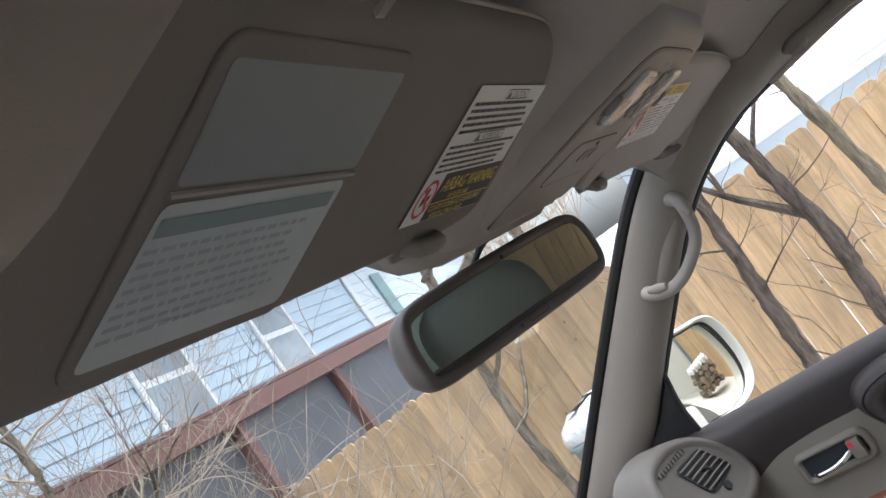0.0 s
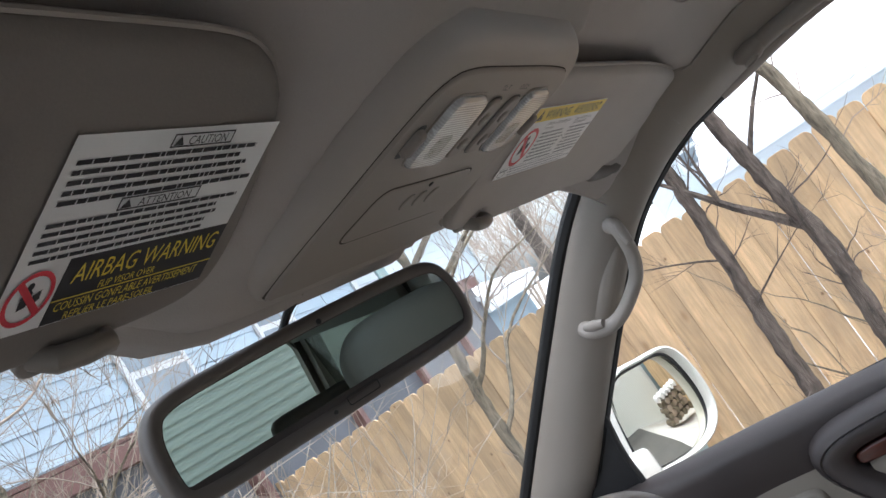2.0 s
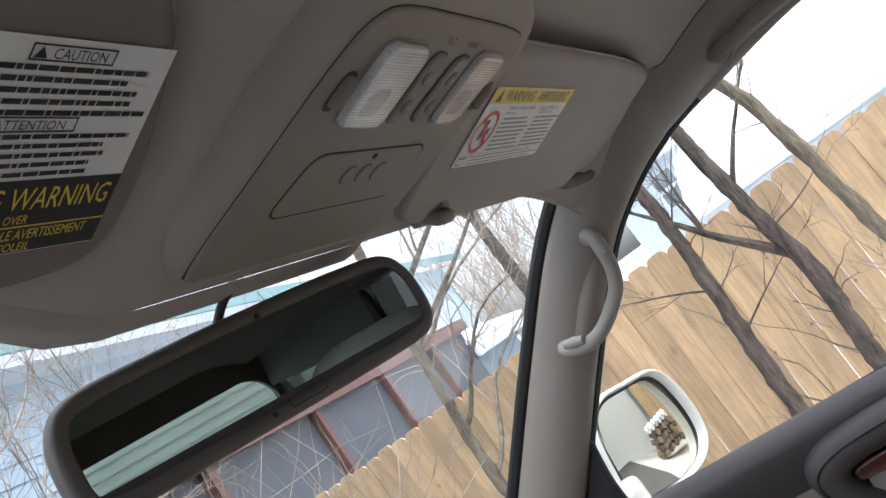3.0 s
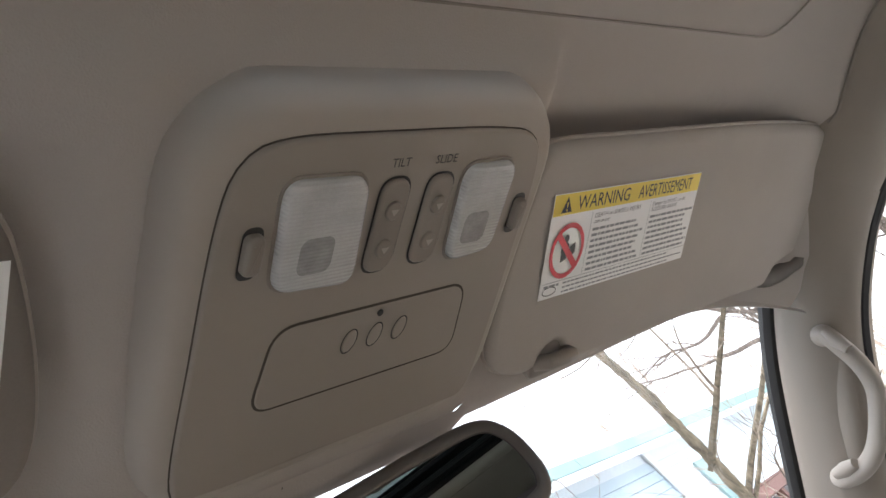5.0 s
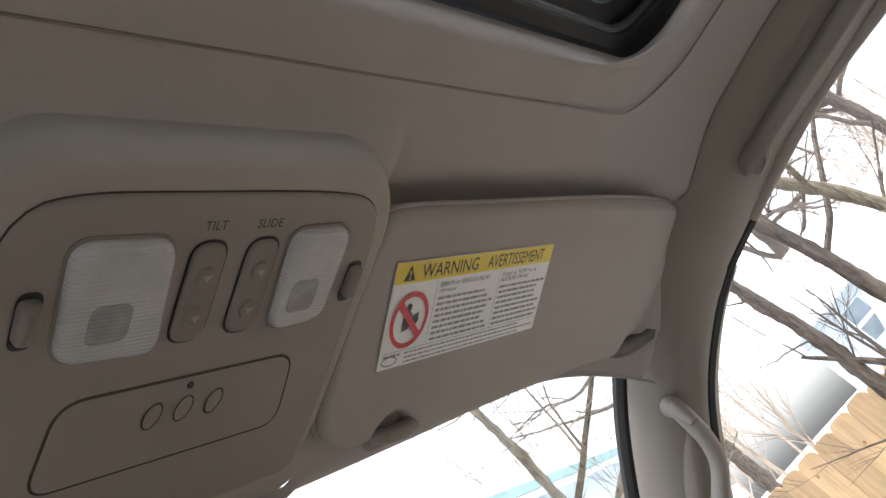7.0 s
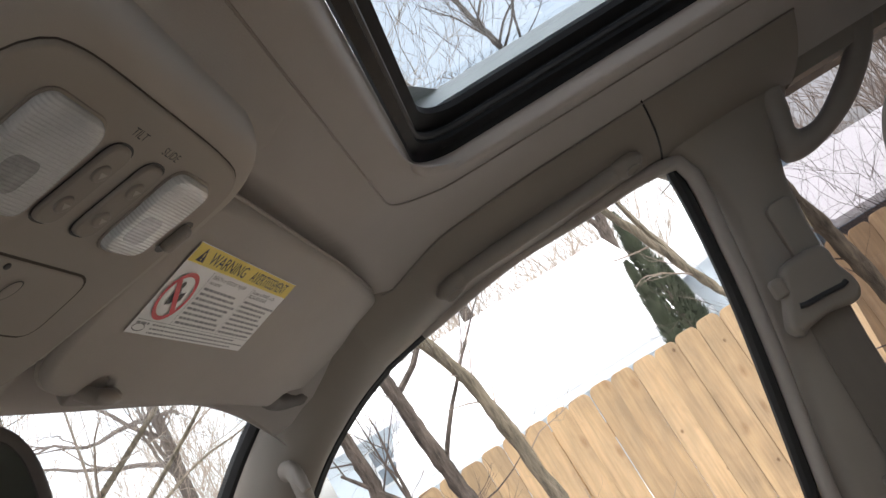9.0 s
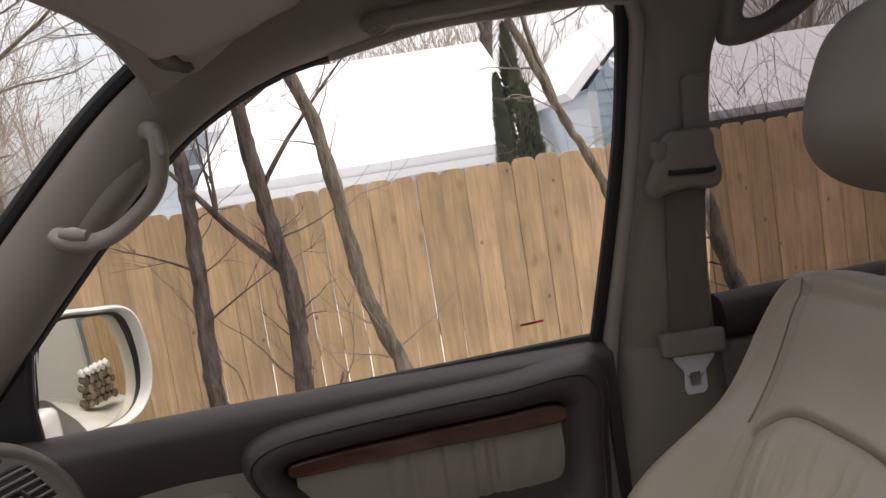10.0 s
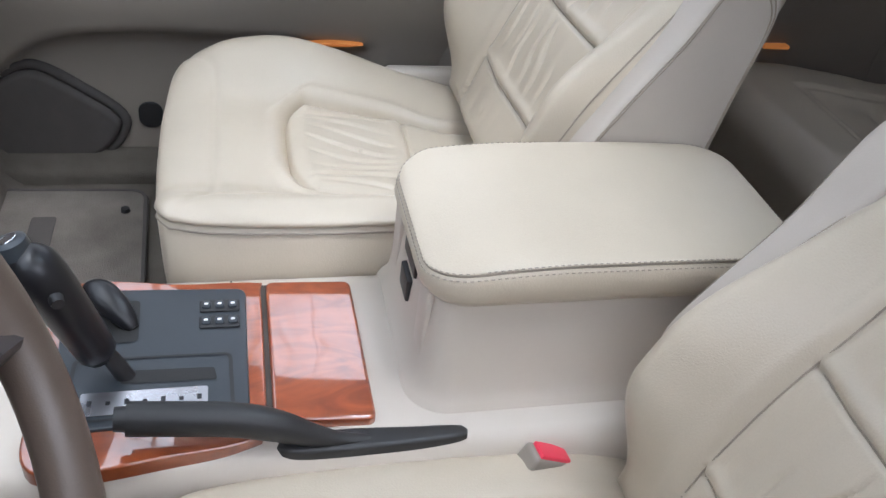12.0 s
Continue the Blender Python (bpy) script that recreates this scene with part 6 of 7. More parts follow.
part("storage_box", stack(sb), M_CONSOLE, cc, smooth=50)


def lid_z(y):
    return lerp_table([(-0.33, 1.012), (-0.20, 1.017), (-0.077, 1.017), (0.024, 1.011), (0.060, 1.002), (0.078, 0.992)], y)


lid = []
lo = ccw([(p.x, p.y) for p in even([(*p, 0) for p in rr(-0.125, 0.093, -0.325, 0.068, 0.044, 12)], 240, True)])
for k, ins in ((0.03, 0.022), (0.0, 0.008), (0.10, 0.0005), (0.30, -0.0045), (0.55, -0.0068), (0.80, -0.0060), (0.91, -0.0042), (0.955, -0.0012), (1.0, -0.0036)):
    lid.append([(x, y, 0.964 + (lid_z(y) - 0.964) * k) for x, y in inset(lo, ins)])
for k in span(0, 1, 50):
    f = 1 - 0.985 * k ** 1.3
    row = []
    for x, y in inset(lo, -0.0036):
        q = Vector((-0.012, -0.12)).lerp(Vector((x, y)), f)
        d = (Vector((x, y)) - Vector((-0.012, -0.12))).length * (1 - f)
        row.append((q.x, q.y, lid_z(q.y) + 0.001 + 0.0050 * (1 - dome(d, 0.11) / 0.11) + 0.0012 * noise.noise(Vector((q.x * 14, q.y * 14, 1)))))
    lid.append(row)
ld_ = part("armrest_lid", stack(lid, cap0=True), M_LEATHER, cc, "padded beige leather armrest lid", smooth=80)
part("seam", loop_tube([(x, y, 0.964 + (lid_z(y) - 0.964) * 0.955) for x, y in inset(lo, -0.0016)], 0.0016, 6), M_SEAM, ld_)
stitches = []
for ins, k in ((-0.0050, 0.86), (-0.0030, 1.02)):
    lp = even([(x, y, 0) for x, y in inset(lo, ins)], 360, True)
    for i in range(0, 360, 2):
        a, b = lp[i], lp[i + 1]
        stitches.append(tube([(a.x, a.y, 0.964 + (lid_z(a.y) - 0.964) * k + 0.0004), (b.x, b.y, 0.964 + (lid_z(b.y) - 0.964) * k + 0.0004)], 0.0007, 4))
part("stitching", join(*stitches), M_DOOR, ld_)
part("latch", join(box(-0.030, 0.028, 0.052, 0.063, 0.925, 0.956, 0.003), box(-0.02, 0.018, 0.058, 0.067, 0.885, 0.915, 0.003)), M_BLACK, cc, "black lid latch")
part("front_rib", box(-0.095, -0.060, 0.056, 0.064, 0.86, 0.970, 0.004), M_CONSOLE, cc)
part("front_rib", box(0.052, 0.085, 0.056, 0.064, 0.86, 0.970, 0.004), M_CONSOLE, cc)
# wood round the gate and the ashtray lid
Z0 = 0.836
wl_ = ccw([(p.x, p.y) for p in smooth_closed([(0.080, 0.430), (0.079, 0.30), (0.077, 0.222), (0.060, 0.219), (-0.06, 0.219), (-0.140, 0.222), (-0.158, 0.236), (-0.168, 0.30), (-0.172, 0.43), (-0.06, 0.436)], 110)])
part("wood_surround", pad(wl_, Z0 - 0.012, Z0 + 0.006, 0.003, lambda x, y, h: (x, y, h)), M_WOOD, cc, "glossy burl wood surround", weighted=True)
part("ashtray_lid", pad(ccw(quad_round([(-0.142, 0.112), (0.073, 0.114), (0.075, 0.213), (-0.138, 0.214)], 0.010)), Z0 - 0.012, Z0 + 0.008, 0.004, lambda x, y, h: (x, y, h + 0.015 * (y - 0.20) - 3.0 * max(0, 0.135 - y) ** 2)), M_WOOD, cc, "glossy burl wood ashtray lid", weighted=True)
part("wood_joint", box(-0.140, 0.074, 0.205, 0.226, Z0 - 0.010, Z0 + 0.0025), M_GROOVE, cc, smooth=0)
gate = part("gate_plate", pad(ccw(quad_round([(-0.128, 0.236), (0.062, 0.236), (0.070, 0.425), (-0.135, 0.425)], 0.012)), Z0 - 0.002, Z0 + 0.010, 0.002, lambda x, y, h: (x, y, h)), M_GATE, cc, "dark grey shift gate plate", weighted=True)
part("gate_slot", flat_poly(quad_round([(-0.080, 0.267), (-0.062, 0.270), (-0.060, 0.360), (-0.078, 0.360)], 0.004), 0, lambda x, y, h: (x, y, Z0 + 0.0108)), M_RUBBER, gate, smooth=0)
part("gate_rim", flat_ring(ccw(quad_round([(-0.122, 0.250), (-0.042, 0.252), (-0.040, 0.408), (-0.126, 0.408)], 0.010)), ccw(quad_round([(-0.119, 0.254), (-0.045, 0.256), (-0.043, 0.404), (-0.123, 0.404)], 0.008)), Z0 + 0.0112, lambda x, y, h: (x, y, h)), M_BLACK, gate)
part("gear_scale", flat_poly(quad_round([(-0.116, 0.276), (-0.088, 0.276), (-0.088, 0.395), (-0.118, 0.395)], 0.003), 0, lambda x, y, h: (x, y, Z0 + 0.0112)), M_STEEL, gate, "pale gear position scale", smooth=0)
for i, y in enumerate(span(0.284, 0.386, 7)):
    part("gear_mark", flat_poly(rr(-0.1055, -0.0985 - 0.002 * (i % 2), y - 0.0022, y + 0.0022, 0.0008), 0, lambda x, y, h: (x, y, Z0 + 0.0116)), M_INK, gate, smooth=0)
for bx0 in (0.022, -0.004):
    b = part("button_pad", pad(ccw(rr(bx0, bx0 + 0.019, 0.243, 0.286, 0.003)), Z0 + 0.009, Z0 + 0.0125, 0.001, lambda x, y, h: (x, y, h)), M_BLACK, gate)
    for i in range(3):
        y = 0.2505 + 0.0142 * i
        part("button", pad(ccw(rr(bx0 + 0.004, bx0 + 0.015, y - 0.005, y + 0.005, 0.003)), Z0 + 0.012, Z0 + 0.015, 0.0015, lambda x, y, h: (x, y, h)), M_GATE, b)
        part("button_mark", flat_poly(rr(bx0 + 0.0078, bx0 + 0.0112, y - 0.0022, y + 0.0022, 0.001), 0, lambda x, y, h: (x, y, Z0 + 0.0153)), M_WHITE, b, smooth=0)
lev = part("gear_lever", tube([(-0.066, 0.352, Z0), (-0.064, 0.368, 0.872), (-0.062, 0.382, 0.895)], [0.010, 0.0085, 0.0085], 14), M_BLACK, cc, "black leather gear lever")
part("lever_knob", tube(smooth_open([(-0.062, 0.376, 0.868), (-0.060, 0.385, 0.892), (-0.058, 0.402, 0.935), (-0.055, 0.420, 0.978), (-0.053, 0.430, 1.000)], 18), [0.013, 0.0185, 0.0195, 0.020, 0.0205, 0.021, 0.0215, 0.022, 0.0225, 0.023, 0.0235, 0.024, 0.0245, 0.0245, 0.024, 0.0225, 0.018, 0.010], 18), M_KNOB, lev, smooth=60)
part("knob_badge", tube([(-0.052, 0.434, 0.994), (-0.0512, 0.4375, 1.007), (-0.051, 0.438, 1.0085)], [0.0165, 0.0150, 0.011], 18), M_GATE, lev)
part("shift_pattern", tube([(-0.0508, 0.4384, 1.0088), (-0.0507, 0.4388, 1.0096)], [0.009, 0.0085], 12), M_STEEL, lev, "silver shift pattern")
part("knob_button", tube([(-0.078, 0.402, 0.962), (-0.086, 0.399, 0.961)], [0.007, 0.006], 10), M_BLACK, lev)
part("transfer_lever", tube(smooth_open([(0.044, 0.402, 0.874), (0.030, 0.384, 0.871), (0.014, 0.366, 0.860), (0.002, 0.353, 0.847)], 14), [0.007, 0.012, 0.0145, 0.016, 0.0165, 0.0165, 0.016, 0.0155, 0.015, 0.014, 0.0125, 0.011, 0.009, 0.006], 14, flat=0.55, up=(1, 0, 0.4)), M_KNOB, cc, "short black transfer lever", smooth=60)
part("lever_well", flat_poly(quad_round([(-0.018, 0.347), (0.046, 0.349), (0.049, 0.400), (-0.022, 0.398)], 0.006), 0, lambda x, y, h: (x, y, Z0 + 0.0112)), M_RUBBER, gate, smooth=0)
# handbrake
hbk = part("handbrake", tube(smooth_open([(-0.160, 0.020, 0.815), (-0.160, 0.070, 0.820), (-0.160, 0.130, 0.828), (-0.159, 0.175, 0.842), (-0.157, 0.215, 0.860), (-0.154, 0.260, 0.870), (-0.150, 0.345, 0.876)], 30), [0.009] * 13 + [0.0105, 0.012, 0.0135, 0.015, 0.016, 0.0168] + [0.0172] * 11, 14, flat=0.9), M_BLACK, cc, "black leather handbrake lever")
part("brake_button", tube([(-0.150, 0.343, 0.876), (-0.150, 0.356, 0.877)], [0.0125, 0.0115], 12), M_BLACK, hbk)
part("brake_boot", pad(ccw([(p.x, p.y) for p in smooth_closed([(-0.170, 0.200), (-0.150, 0.205), (-0.145, 0.15), (-0.149, 0.08), (-0.152, 0.030), (-0.160, 0.020), (-0.168, 0.030), (-0.172, 0.10)], 50)]), 0.822, 0.835, 0.005, lambda x, y, h: (x, y, h)), M_BLACK, cc)
part("parting_line", tube([(0.086, 0.252, 0.8360), (0.0985, 0.252, 0.815)], 0.0009, 5), M_BLACK, cc)

buckle = thing("belt_buckle", "beige belt buckle with a red release button", "belt buckle")
BM = Matrix.Translation((-0.184, -0.066, 0.813)) @ pose(0, 0, 0, 28, 0, 8)
part("case", moved(box(-0.014, 0.014, -0.027, 0.027, -0.085, 0.0, 0.006), BM), M_DOOR, buckle)
part("release_button", moved(box(-0.0105, 0.0105, -0.021, 0.021, -0.010, 0.004, 0.002), BM), M_REDPLASTIC, buckle, "red release button")

# floor mat
fm = thing("floor_mat", "worn grey beige carpet mat in the footwell", "floor mat")
mo_ = ccw(quad_round([(0.20, 0.385), (0.655, 0.405), (0.665, 0.76), (0.20, 0.76)], 0.03))
part("mat_surface", pad(mo_, 0.573, 0.588, 0.005, lambda x, y, h: (x, y, h)), M_MAT, fm, smooth=40)
part("edge_binding", loop_tube([(x, y, 0.585) for x, y in mo_], 0.005, 6), M_GRILLE, fm)
part("woven_badge", pad(ccw(rr(0.445, 0.575, 0.545, 0.585, 0.006)), 0.587, 0.5895, 0.001, lambda x, y, h: (x, y, h)), M_GRILLE, fm)
part("mat_hook", tube([(0.590, 0.435, 0.587), (0.590, 0.435, 0.594)], [0.009, 0.007], 12), M_BLACK, fm)

# ================= dashboard =================
dash = thing("dashboard", "beige and dark brown dashboard with round-cornered vents", "dashboard")
DP = [(0.82, 0.60), (0.77, 0.70), (0.72, 0.80), (0.66, 0.90), (0.630, 0.98), (0.622, 1.05), (0.622, 1.10), (0.640, 1.145), (0.665, 1.170), (0.70, 1.190), (0.75, 1.205), (0.85, 1.21), (0.97, 1.18), (1.0, 1.10)]
dp = smooth_open([(0, a, b) for a, b in DP], 60)
rows = []
for x in span(-0.735, 0.735, 40):
    bow = 0.045 * (abs(x) / 0.735) ** 3
    rows.append([(x, p.y + bow, p.z) for p in dp])
part("body", stack(rows, closed=False, cap1=False), M_VENT, dash, smooth=60)
part("upper_pad", stack([[(x, p.y + 0.045 * (abs(x) / 0.735) ** 3 - 0.004, p.z + 0.005) for p in dp[36:]] for x in span(-0.735, 0.735, 40)], closed=False, cap1=False), M_DARK, dash, smooth=60)


def vent(cx, s):
    n_ = Vector((-0.35 * s, -0.86, 0.38)).normalized()
    u_ = Vector((0.93, -0.36 * s, 0)).normalized()
    w_ = n_.cross(u_) if n_.cross(u_).z > 0 else u_.cross(n_)

    def vm(a, b, h):
        """On the vent's face: a across, b up, h out of it."""
        return Vector((cx, 0.60, 1.195)) + u_ * a * s + w_ * b + n_ * h
    o = ccw([(p.x, p.y) for p in smooth_closed([(-0.125, 0.020), (-0.100, 0.066), (-0.05, 0.080), (0.0, 0.074), (0.045, 0.049), (0.076, 0.010), (0.088, -0.037), (0.070, -0.075), (0.0, -0.090), (-0.08, -0.085), (-0.120, -0.04)], 90)])
    vn = part("vent_housing", stack([[vm(a, b, h) for a, b in inset(o, d)] for d, h in ((-0.030, -0.070), (-0.012, -0.020), (-0.004, 0.000), (0.004, 0.009), (0.012, 0.010), (0.017, 0.006), (0.020, 0.0045))]), M_VENT, dash, "taupe round-cornered air vent", smooth=60)
    fo = quad_round([(-0.050, 0.036), (-0.032, -0.031), (0.050, -0.027), (0.028, 0.033)], 0.012)
    part("throat", flat_poly(ccw(fo), 0.0050, vm), M_RUBBER, vn, smooth=0)
    part("grille_rim", loop_tube([vm(a, b, 0.0055) for a, b in ccw(fo)], 0.0020, 6), M_BLACK, vn)
    for i in range(6):
        k = (i + 0.6) / 6.2
        a0, a1, b0 = -0.048 + 0.017 * k, 0.028 + 0.021 * k, 0.035 - 0.064 * k
        part("slat", tube([vm(a0, b0, 0.0075), vm(a1, b0 - 0.001, 0.0075)], 0.0021, 6), M_VENT, vn)
    part("vane", tube([vm(0.0, 0.006, 0.009), vm(0.006, -0.006, 0.009)], 0.0035, 6), M_BLACK, vn)
    part("defroster_slot", flat_poly(quad_round([(-0.088, 0.052), (-0.086, 0.046), (0.004, 0.046), (0.004, 0.056)], 0.003), 0.0052, vm), M_RUBBER, vn, smooth=0)
    for i in range(9):
        a = -0.080 + 0.0092 * i
        part("tooth", tube([vm(a, 0.0465, 0.0058), vm(a + 0.003, 0.054, 0.0058)], 0.0018, 5), M_VENT, vn)
    part("thumb_wheel", tube([vm(0.004, -0.041, 0.002), vm(0.004, -0.041, 0.009)], [0.0085, 0.0075], 14), M_BLACK, vn)


vent(0.66, 1)
vent(-0.66, -1)

# steering wheel
wh = thing("steering_wheel", "dark brown leather steering wheel", "steering wheel")
WC, WU, WX = Vector((-0.4375, 0.4055, 1.150)), Vector((0, 0.370, 0.929)), Vector((1, 0, 0))
WN = WX.cross(WU)
rim = [WC + 0.185 * (math.cos(a) * WX + math.sin(a) * WU) for a in (2 * math.pi * i / 72 for i in range(72))]
part("rim", loop_tube(rim, 0.0190, 16, flat=1.0), mat("brown_wheel_leather", (0.105, 0.078, 0.062), 0.38, var=0.1, scale=14, fine=700, bump=0.3, depth=0.0005), wh, smooth=60)
for a in (-20, -70, 200, 250):
    d = math.cos(radians(a)) * WX + math.sin(radians(a)) * WU
    part("spoke", tube([WC + d * 0.055 - WN * 0.045, WC + d * 0.12 - WN * 0.030, WC + d * 0.178 - WN * 0.004], [0.032, 0.026, 0.018], 12, flat=0.5, up=tuple(WN)), M_DARK, wh)
part("hub", tube([WC - WN * 0.12, WC - WN * 0.07, WC - WN * 0.035, WC - WN * 0.022], [0.05, 0.075, 0.07, 0.045], 28), M_DARK, wh, smooth=60)


# ================= outside: ground =================
def ground_z(x, y):
    return -0.36 * sstep(2.2, 3.6, x) - 0.30 * sstep(3.0, 5.5, y) * sstep(4.0, 1.0, x) + 0.03 * noise.noise(Vector((x * 0.7, y * 0.7, 0)))


gx = [-600, -200, -60, -25, -12] + span(-8, 12, 41) + [16, 25, 60, 200, 600]
gy = [-600, -200, -60, -25, -14] + span(-9, 13, 45) + [18, 30, 60, 200, 600]
tagged(part("ground", grid(gx, gy, lambda x, y: (x, y, ground_z(x, y))), M_GROUND, smooth=180), "snow-patched winter ground", "ground", kind="structure")

# unseen dark ground, added so less light bounces up into the cabin
M_BOUNCE_CUT = mat("bounce_cutting_dark", (0.075, 0.073, 0.072), 0.7, var=0.3, scale=2.5, fine=120, bump=0.6, depth=0.004)
tagged(part("road_driveway", grid(span(-3.55, 2.3, 30), span(-7.3, 2.7, 50), lambda x, y: (x, y, ground_z(x, y) + 0.02 + 0.01 * noise.noise(Vector((x * 3, y * 3, 2))))), M_BOUNCE_CUT, smooth=180), "unseen dark sheet under the car, added to cut bounced light", "driveway", kind="structure")

# ================= fence =================
FX, TOPZ, PITCH = 4.40, 1.447, 0.1395
fence = thing("board_fence", "new tan dog-eared wooden privacy fence", "fence")
rngf = random.Random(4)
shapes = []
for k in range(5):
    w, c, foot = 0.0700 - 0.0003 * k, 0.040 + 0.003 * (k % 3), 0.0678 - 0.0006 * k
    o = [(-foot, -0.40), (foot, -0.40), (w - 0.0006, 0.9), (w, TOPZ - c), (w - 0.004, TOPZ - 0.6 * c), (w - 0.014, TOPZ - 0.26 * c), (w - 0.6 * c, TOPZ - 0.06 * c), (w - c, TOPZ), (-w + c, TOPZ), (-w + 0.6 * c, TOPZ - 0.06 * c), (-w + 0.014, TOPZ - 0.26 * c), (-w + 0.004, TOPZ - 0.6 * c), (-w, TOPZ - c), (-w + 0.0006, 0.9)]
    me = bpy.data.meshes.new("picket")
    v, f = pad(ccw(o), 0.0, -0.017, 0.0025, lambda y, z, h: (h, y, z), seg=2)
    me.from_pydata([tuple(p) for p in v], [], f)
    b2 = bmesh.new()
    b2.from_mesh(me)
    bmesh.ops.recalc_face_normals(b2, faces=b2.faces)
    b2.to_mesh(me)
    b2.free()
    me.materials.append(M_BOARD)
    shapes.append(me)
for i in range(-66, 52):
    p = new("picket", shapes[rngf.randrange(5)])
    p.parent = fence
    p.location = (FX + rngf.uniform(-0.003, 0.003), 0.023 + PITCH * i + rngf.uniform(-0.0012, 0.0012), rngf.uniform(-0.012, 0.010))
    p.rotation_euler = (rngf.uniform(-0.0012, 0.0012), 0, 0)
for z in (-0.10, 0.55, 1.20):
    part("rail", box(FX + 0.020, FX + 0.058, -9.3, 7.2, z - 0.045, z + 0.045), M_BOARD, fence, smooth=0)
for y in span(-9.1, 7.0, 8):
    part("post", box(FX + 0.060, FX + 0.150, y - 0.045, y + 0.045, -0.6, 1.35), M_BOARD, fence, smooth=0)


# ================= trees =================
def limb(rng, out, p, d, length, r, depth, spread=0.7, droop=0.0, sides=5, wig=0.27, kids=(4, 6), thin=0.0016):
    """A wavering branch with smaller ones along it."""
    pts, rad, n = [Vector(p)], [r], 9 if depth > 1 else 7 if depth > 0 else 5
    q, t = Vector(p), Vector(d).normalized()
    for i in range(n):
        t = (t + Vector((rng.uniform(-wig, wig), rng.uniform(-wig, wig), rng.uniform(-wig, wig) - droop))).normalized()
        q = q + t * (length / n)
        pts.append(q.copy())
        rad.append(r * (1 - 0.75 * (i + 1) / n) if depth else r * (1 - 0.85 * (i + 1) / n))
    out.append((pts, rad, sides if r > 0.008 else 4 if r > 0.004 else 3))
    if depth <= 0:
        return
    for k in range(rng.randint(*kids)):
        u = rng.uniform(0.25, 1.0)
        j = min(n - 1, int(u * n))
        base = pts[j].lerp(pts[j + 1], u * n - j)
        side = Vector((rng.uniform(-1, 1), rng.uniform(-1, 1), rng.uniform(-0.5, 1)))
        nd = ((pts[j + 1] - pts[j]).normalized() + side.normalized() * spread).normalized()
        limb(rng, out, base, nd, length * rng.uniform(0.45, 0.75), max(thin, rad[j] * rng.uniform(0.36, 0.62)), depth - 1, spread, droop, sides, wig, kids, thin)


def bars_of(out):
    return join(*[tube(p, r, s) for p, r, s in out])


def tree(label, trunk, radius, seed, bark, twig, top=5.5, limbs=7, first=1.5, reach=1.6, depth=3, extra=()):
    rng = random.Random(seed)
    t = thing("bare_tree", label, "tree", "bare trees by the fence")
    base = Vector(trunk[0])
    pts = [Vector((base.x, base.y, ground_z(base.x, base.y) - 0.1)) + Vector((0.02, 0.02, 0))] + [Vector(p) for p in trunk]
    d = (pts[-1] - pts[-2]).normalized()
    q = pts[-1]
    while q.z < top:
        d = (d + Vector((rng.uniform(-0.15, 0.15), rng.uniform(-0.15, 0.15), 0.12))).normalized()
        q = q + d * 0.5
        pts.append(q.copy())
    sp = smooth_open(pts, 150)
    rr_ = [radius * (1.02 - 0.8 * i / 149) * (0.93 + 0.20 * noise.noise(Vector((i * 0.33, seed, 0))) + 0.07 * rng.uniform(-1, 1)) for i in range(150)]
    part("trunk", tube([p + Vector((rng.uniform(-1, 1), rng.uniform(-1, 1), 0)) * 0.005 for p in sp], rr_, 12), bark, t, smooth=70)
    big, fine = [], []
    for k in range(limbs):
        i = min(148, int(150 * rng.uniform(first / top, 1.0)))
        a = rng.uniform(0, 2 * math.pi)
        out = []
        limb(rng, out, sp[i], (math.cos(a), math.sin(a), rng.uniform(0.3, 1.1)), reach * rng.uniform(0.6, 1.1), rr_[i] * 0.5, depth)
        big += [o for o in out if o[1][0] > 0.010]
        fine += [o for o in out if o[1][0] <= 0.010]
    for k in range(16):
        i = rng.randint(12, 80)
        a = rng.uniform(0, 2 * math.pi)
        out = []
        limb(rng, out, sp[i], (math.cos(a), math.sin(a), rng.uniform(0.1, 1.0)), rng.uniform(0.15, 0.5), rng.uniform(0.003, 0.006), 1, wig=0.35, kids=(1, 3))
        fine += out
    for p, dd, ln, r in extra:
        out = []
        limb(rng, out, p, dd, ln, r, 2, wig=0.08, kids=(3, 5))
        big += out[:1]
        fine += out[1:]
    if big:
        part("limbs", bars_of(big), bark, t, smooth=70)
    if fine:
        tw = part("twigs", bars_of(fine), twig, t, smooth=0)
        tw["kind"] = "stuff"
    return t


tree("dark grey-brown bare tree trunk before the fence", [(3.4, 0.925, 0.30), (3.4, 0.920, 0.75), (3.4, 0.905, 1.095), (3.4, 0.887, 1.45), (3.4, 0.885, 1.70), (3.42, 0.93, 2.1)], 0.052, 11, M_BARK, M_TWIG2, top=4.2, limbs=6, first=1.9, reach=1.3, extra=[((3.38, 0.91, 1.2), (-0.3, 0.9, 0.5), 0.45, 0.006), ((3.38, 0.915, 0.95), (-0.3, -0.8, 0.5), 0.5, 0.006), ((3.4, 0.89, 1.5), (-0.2, -0.5, 0.8), 0.5, 0.006)])
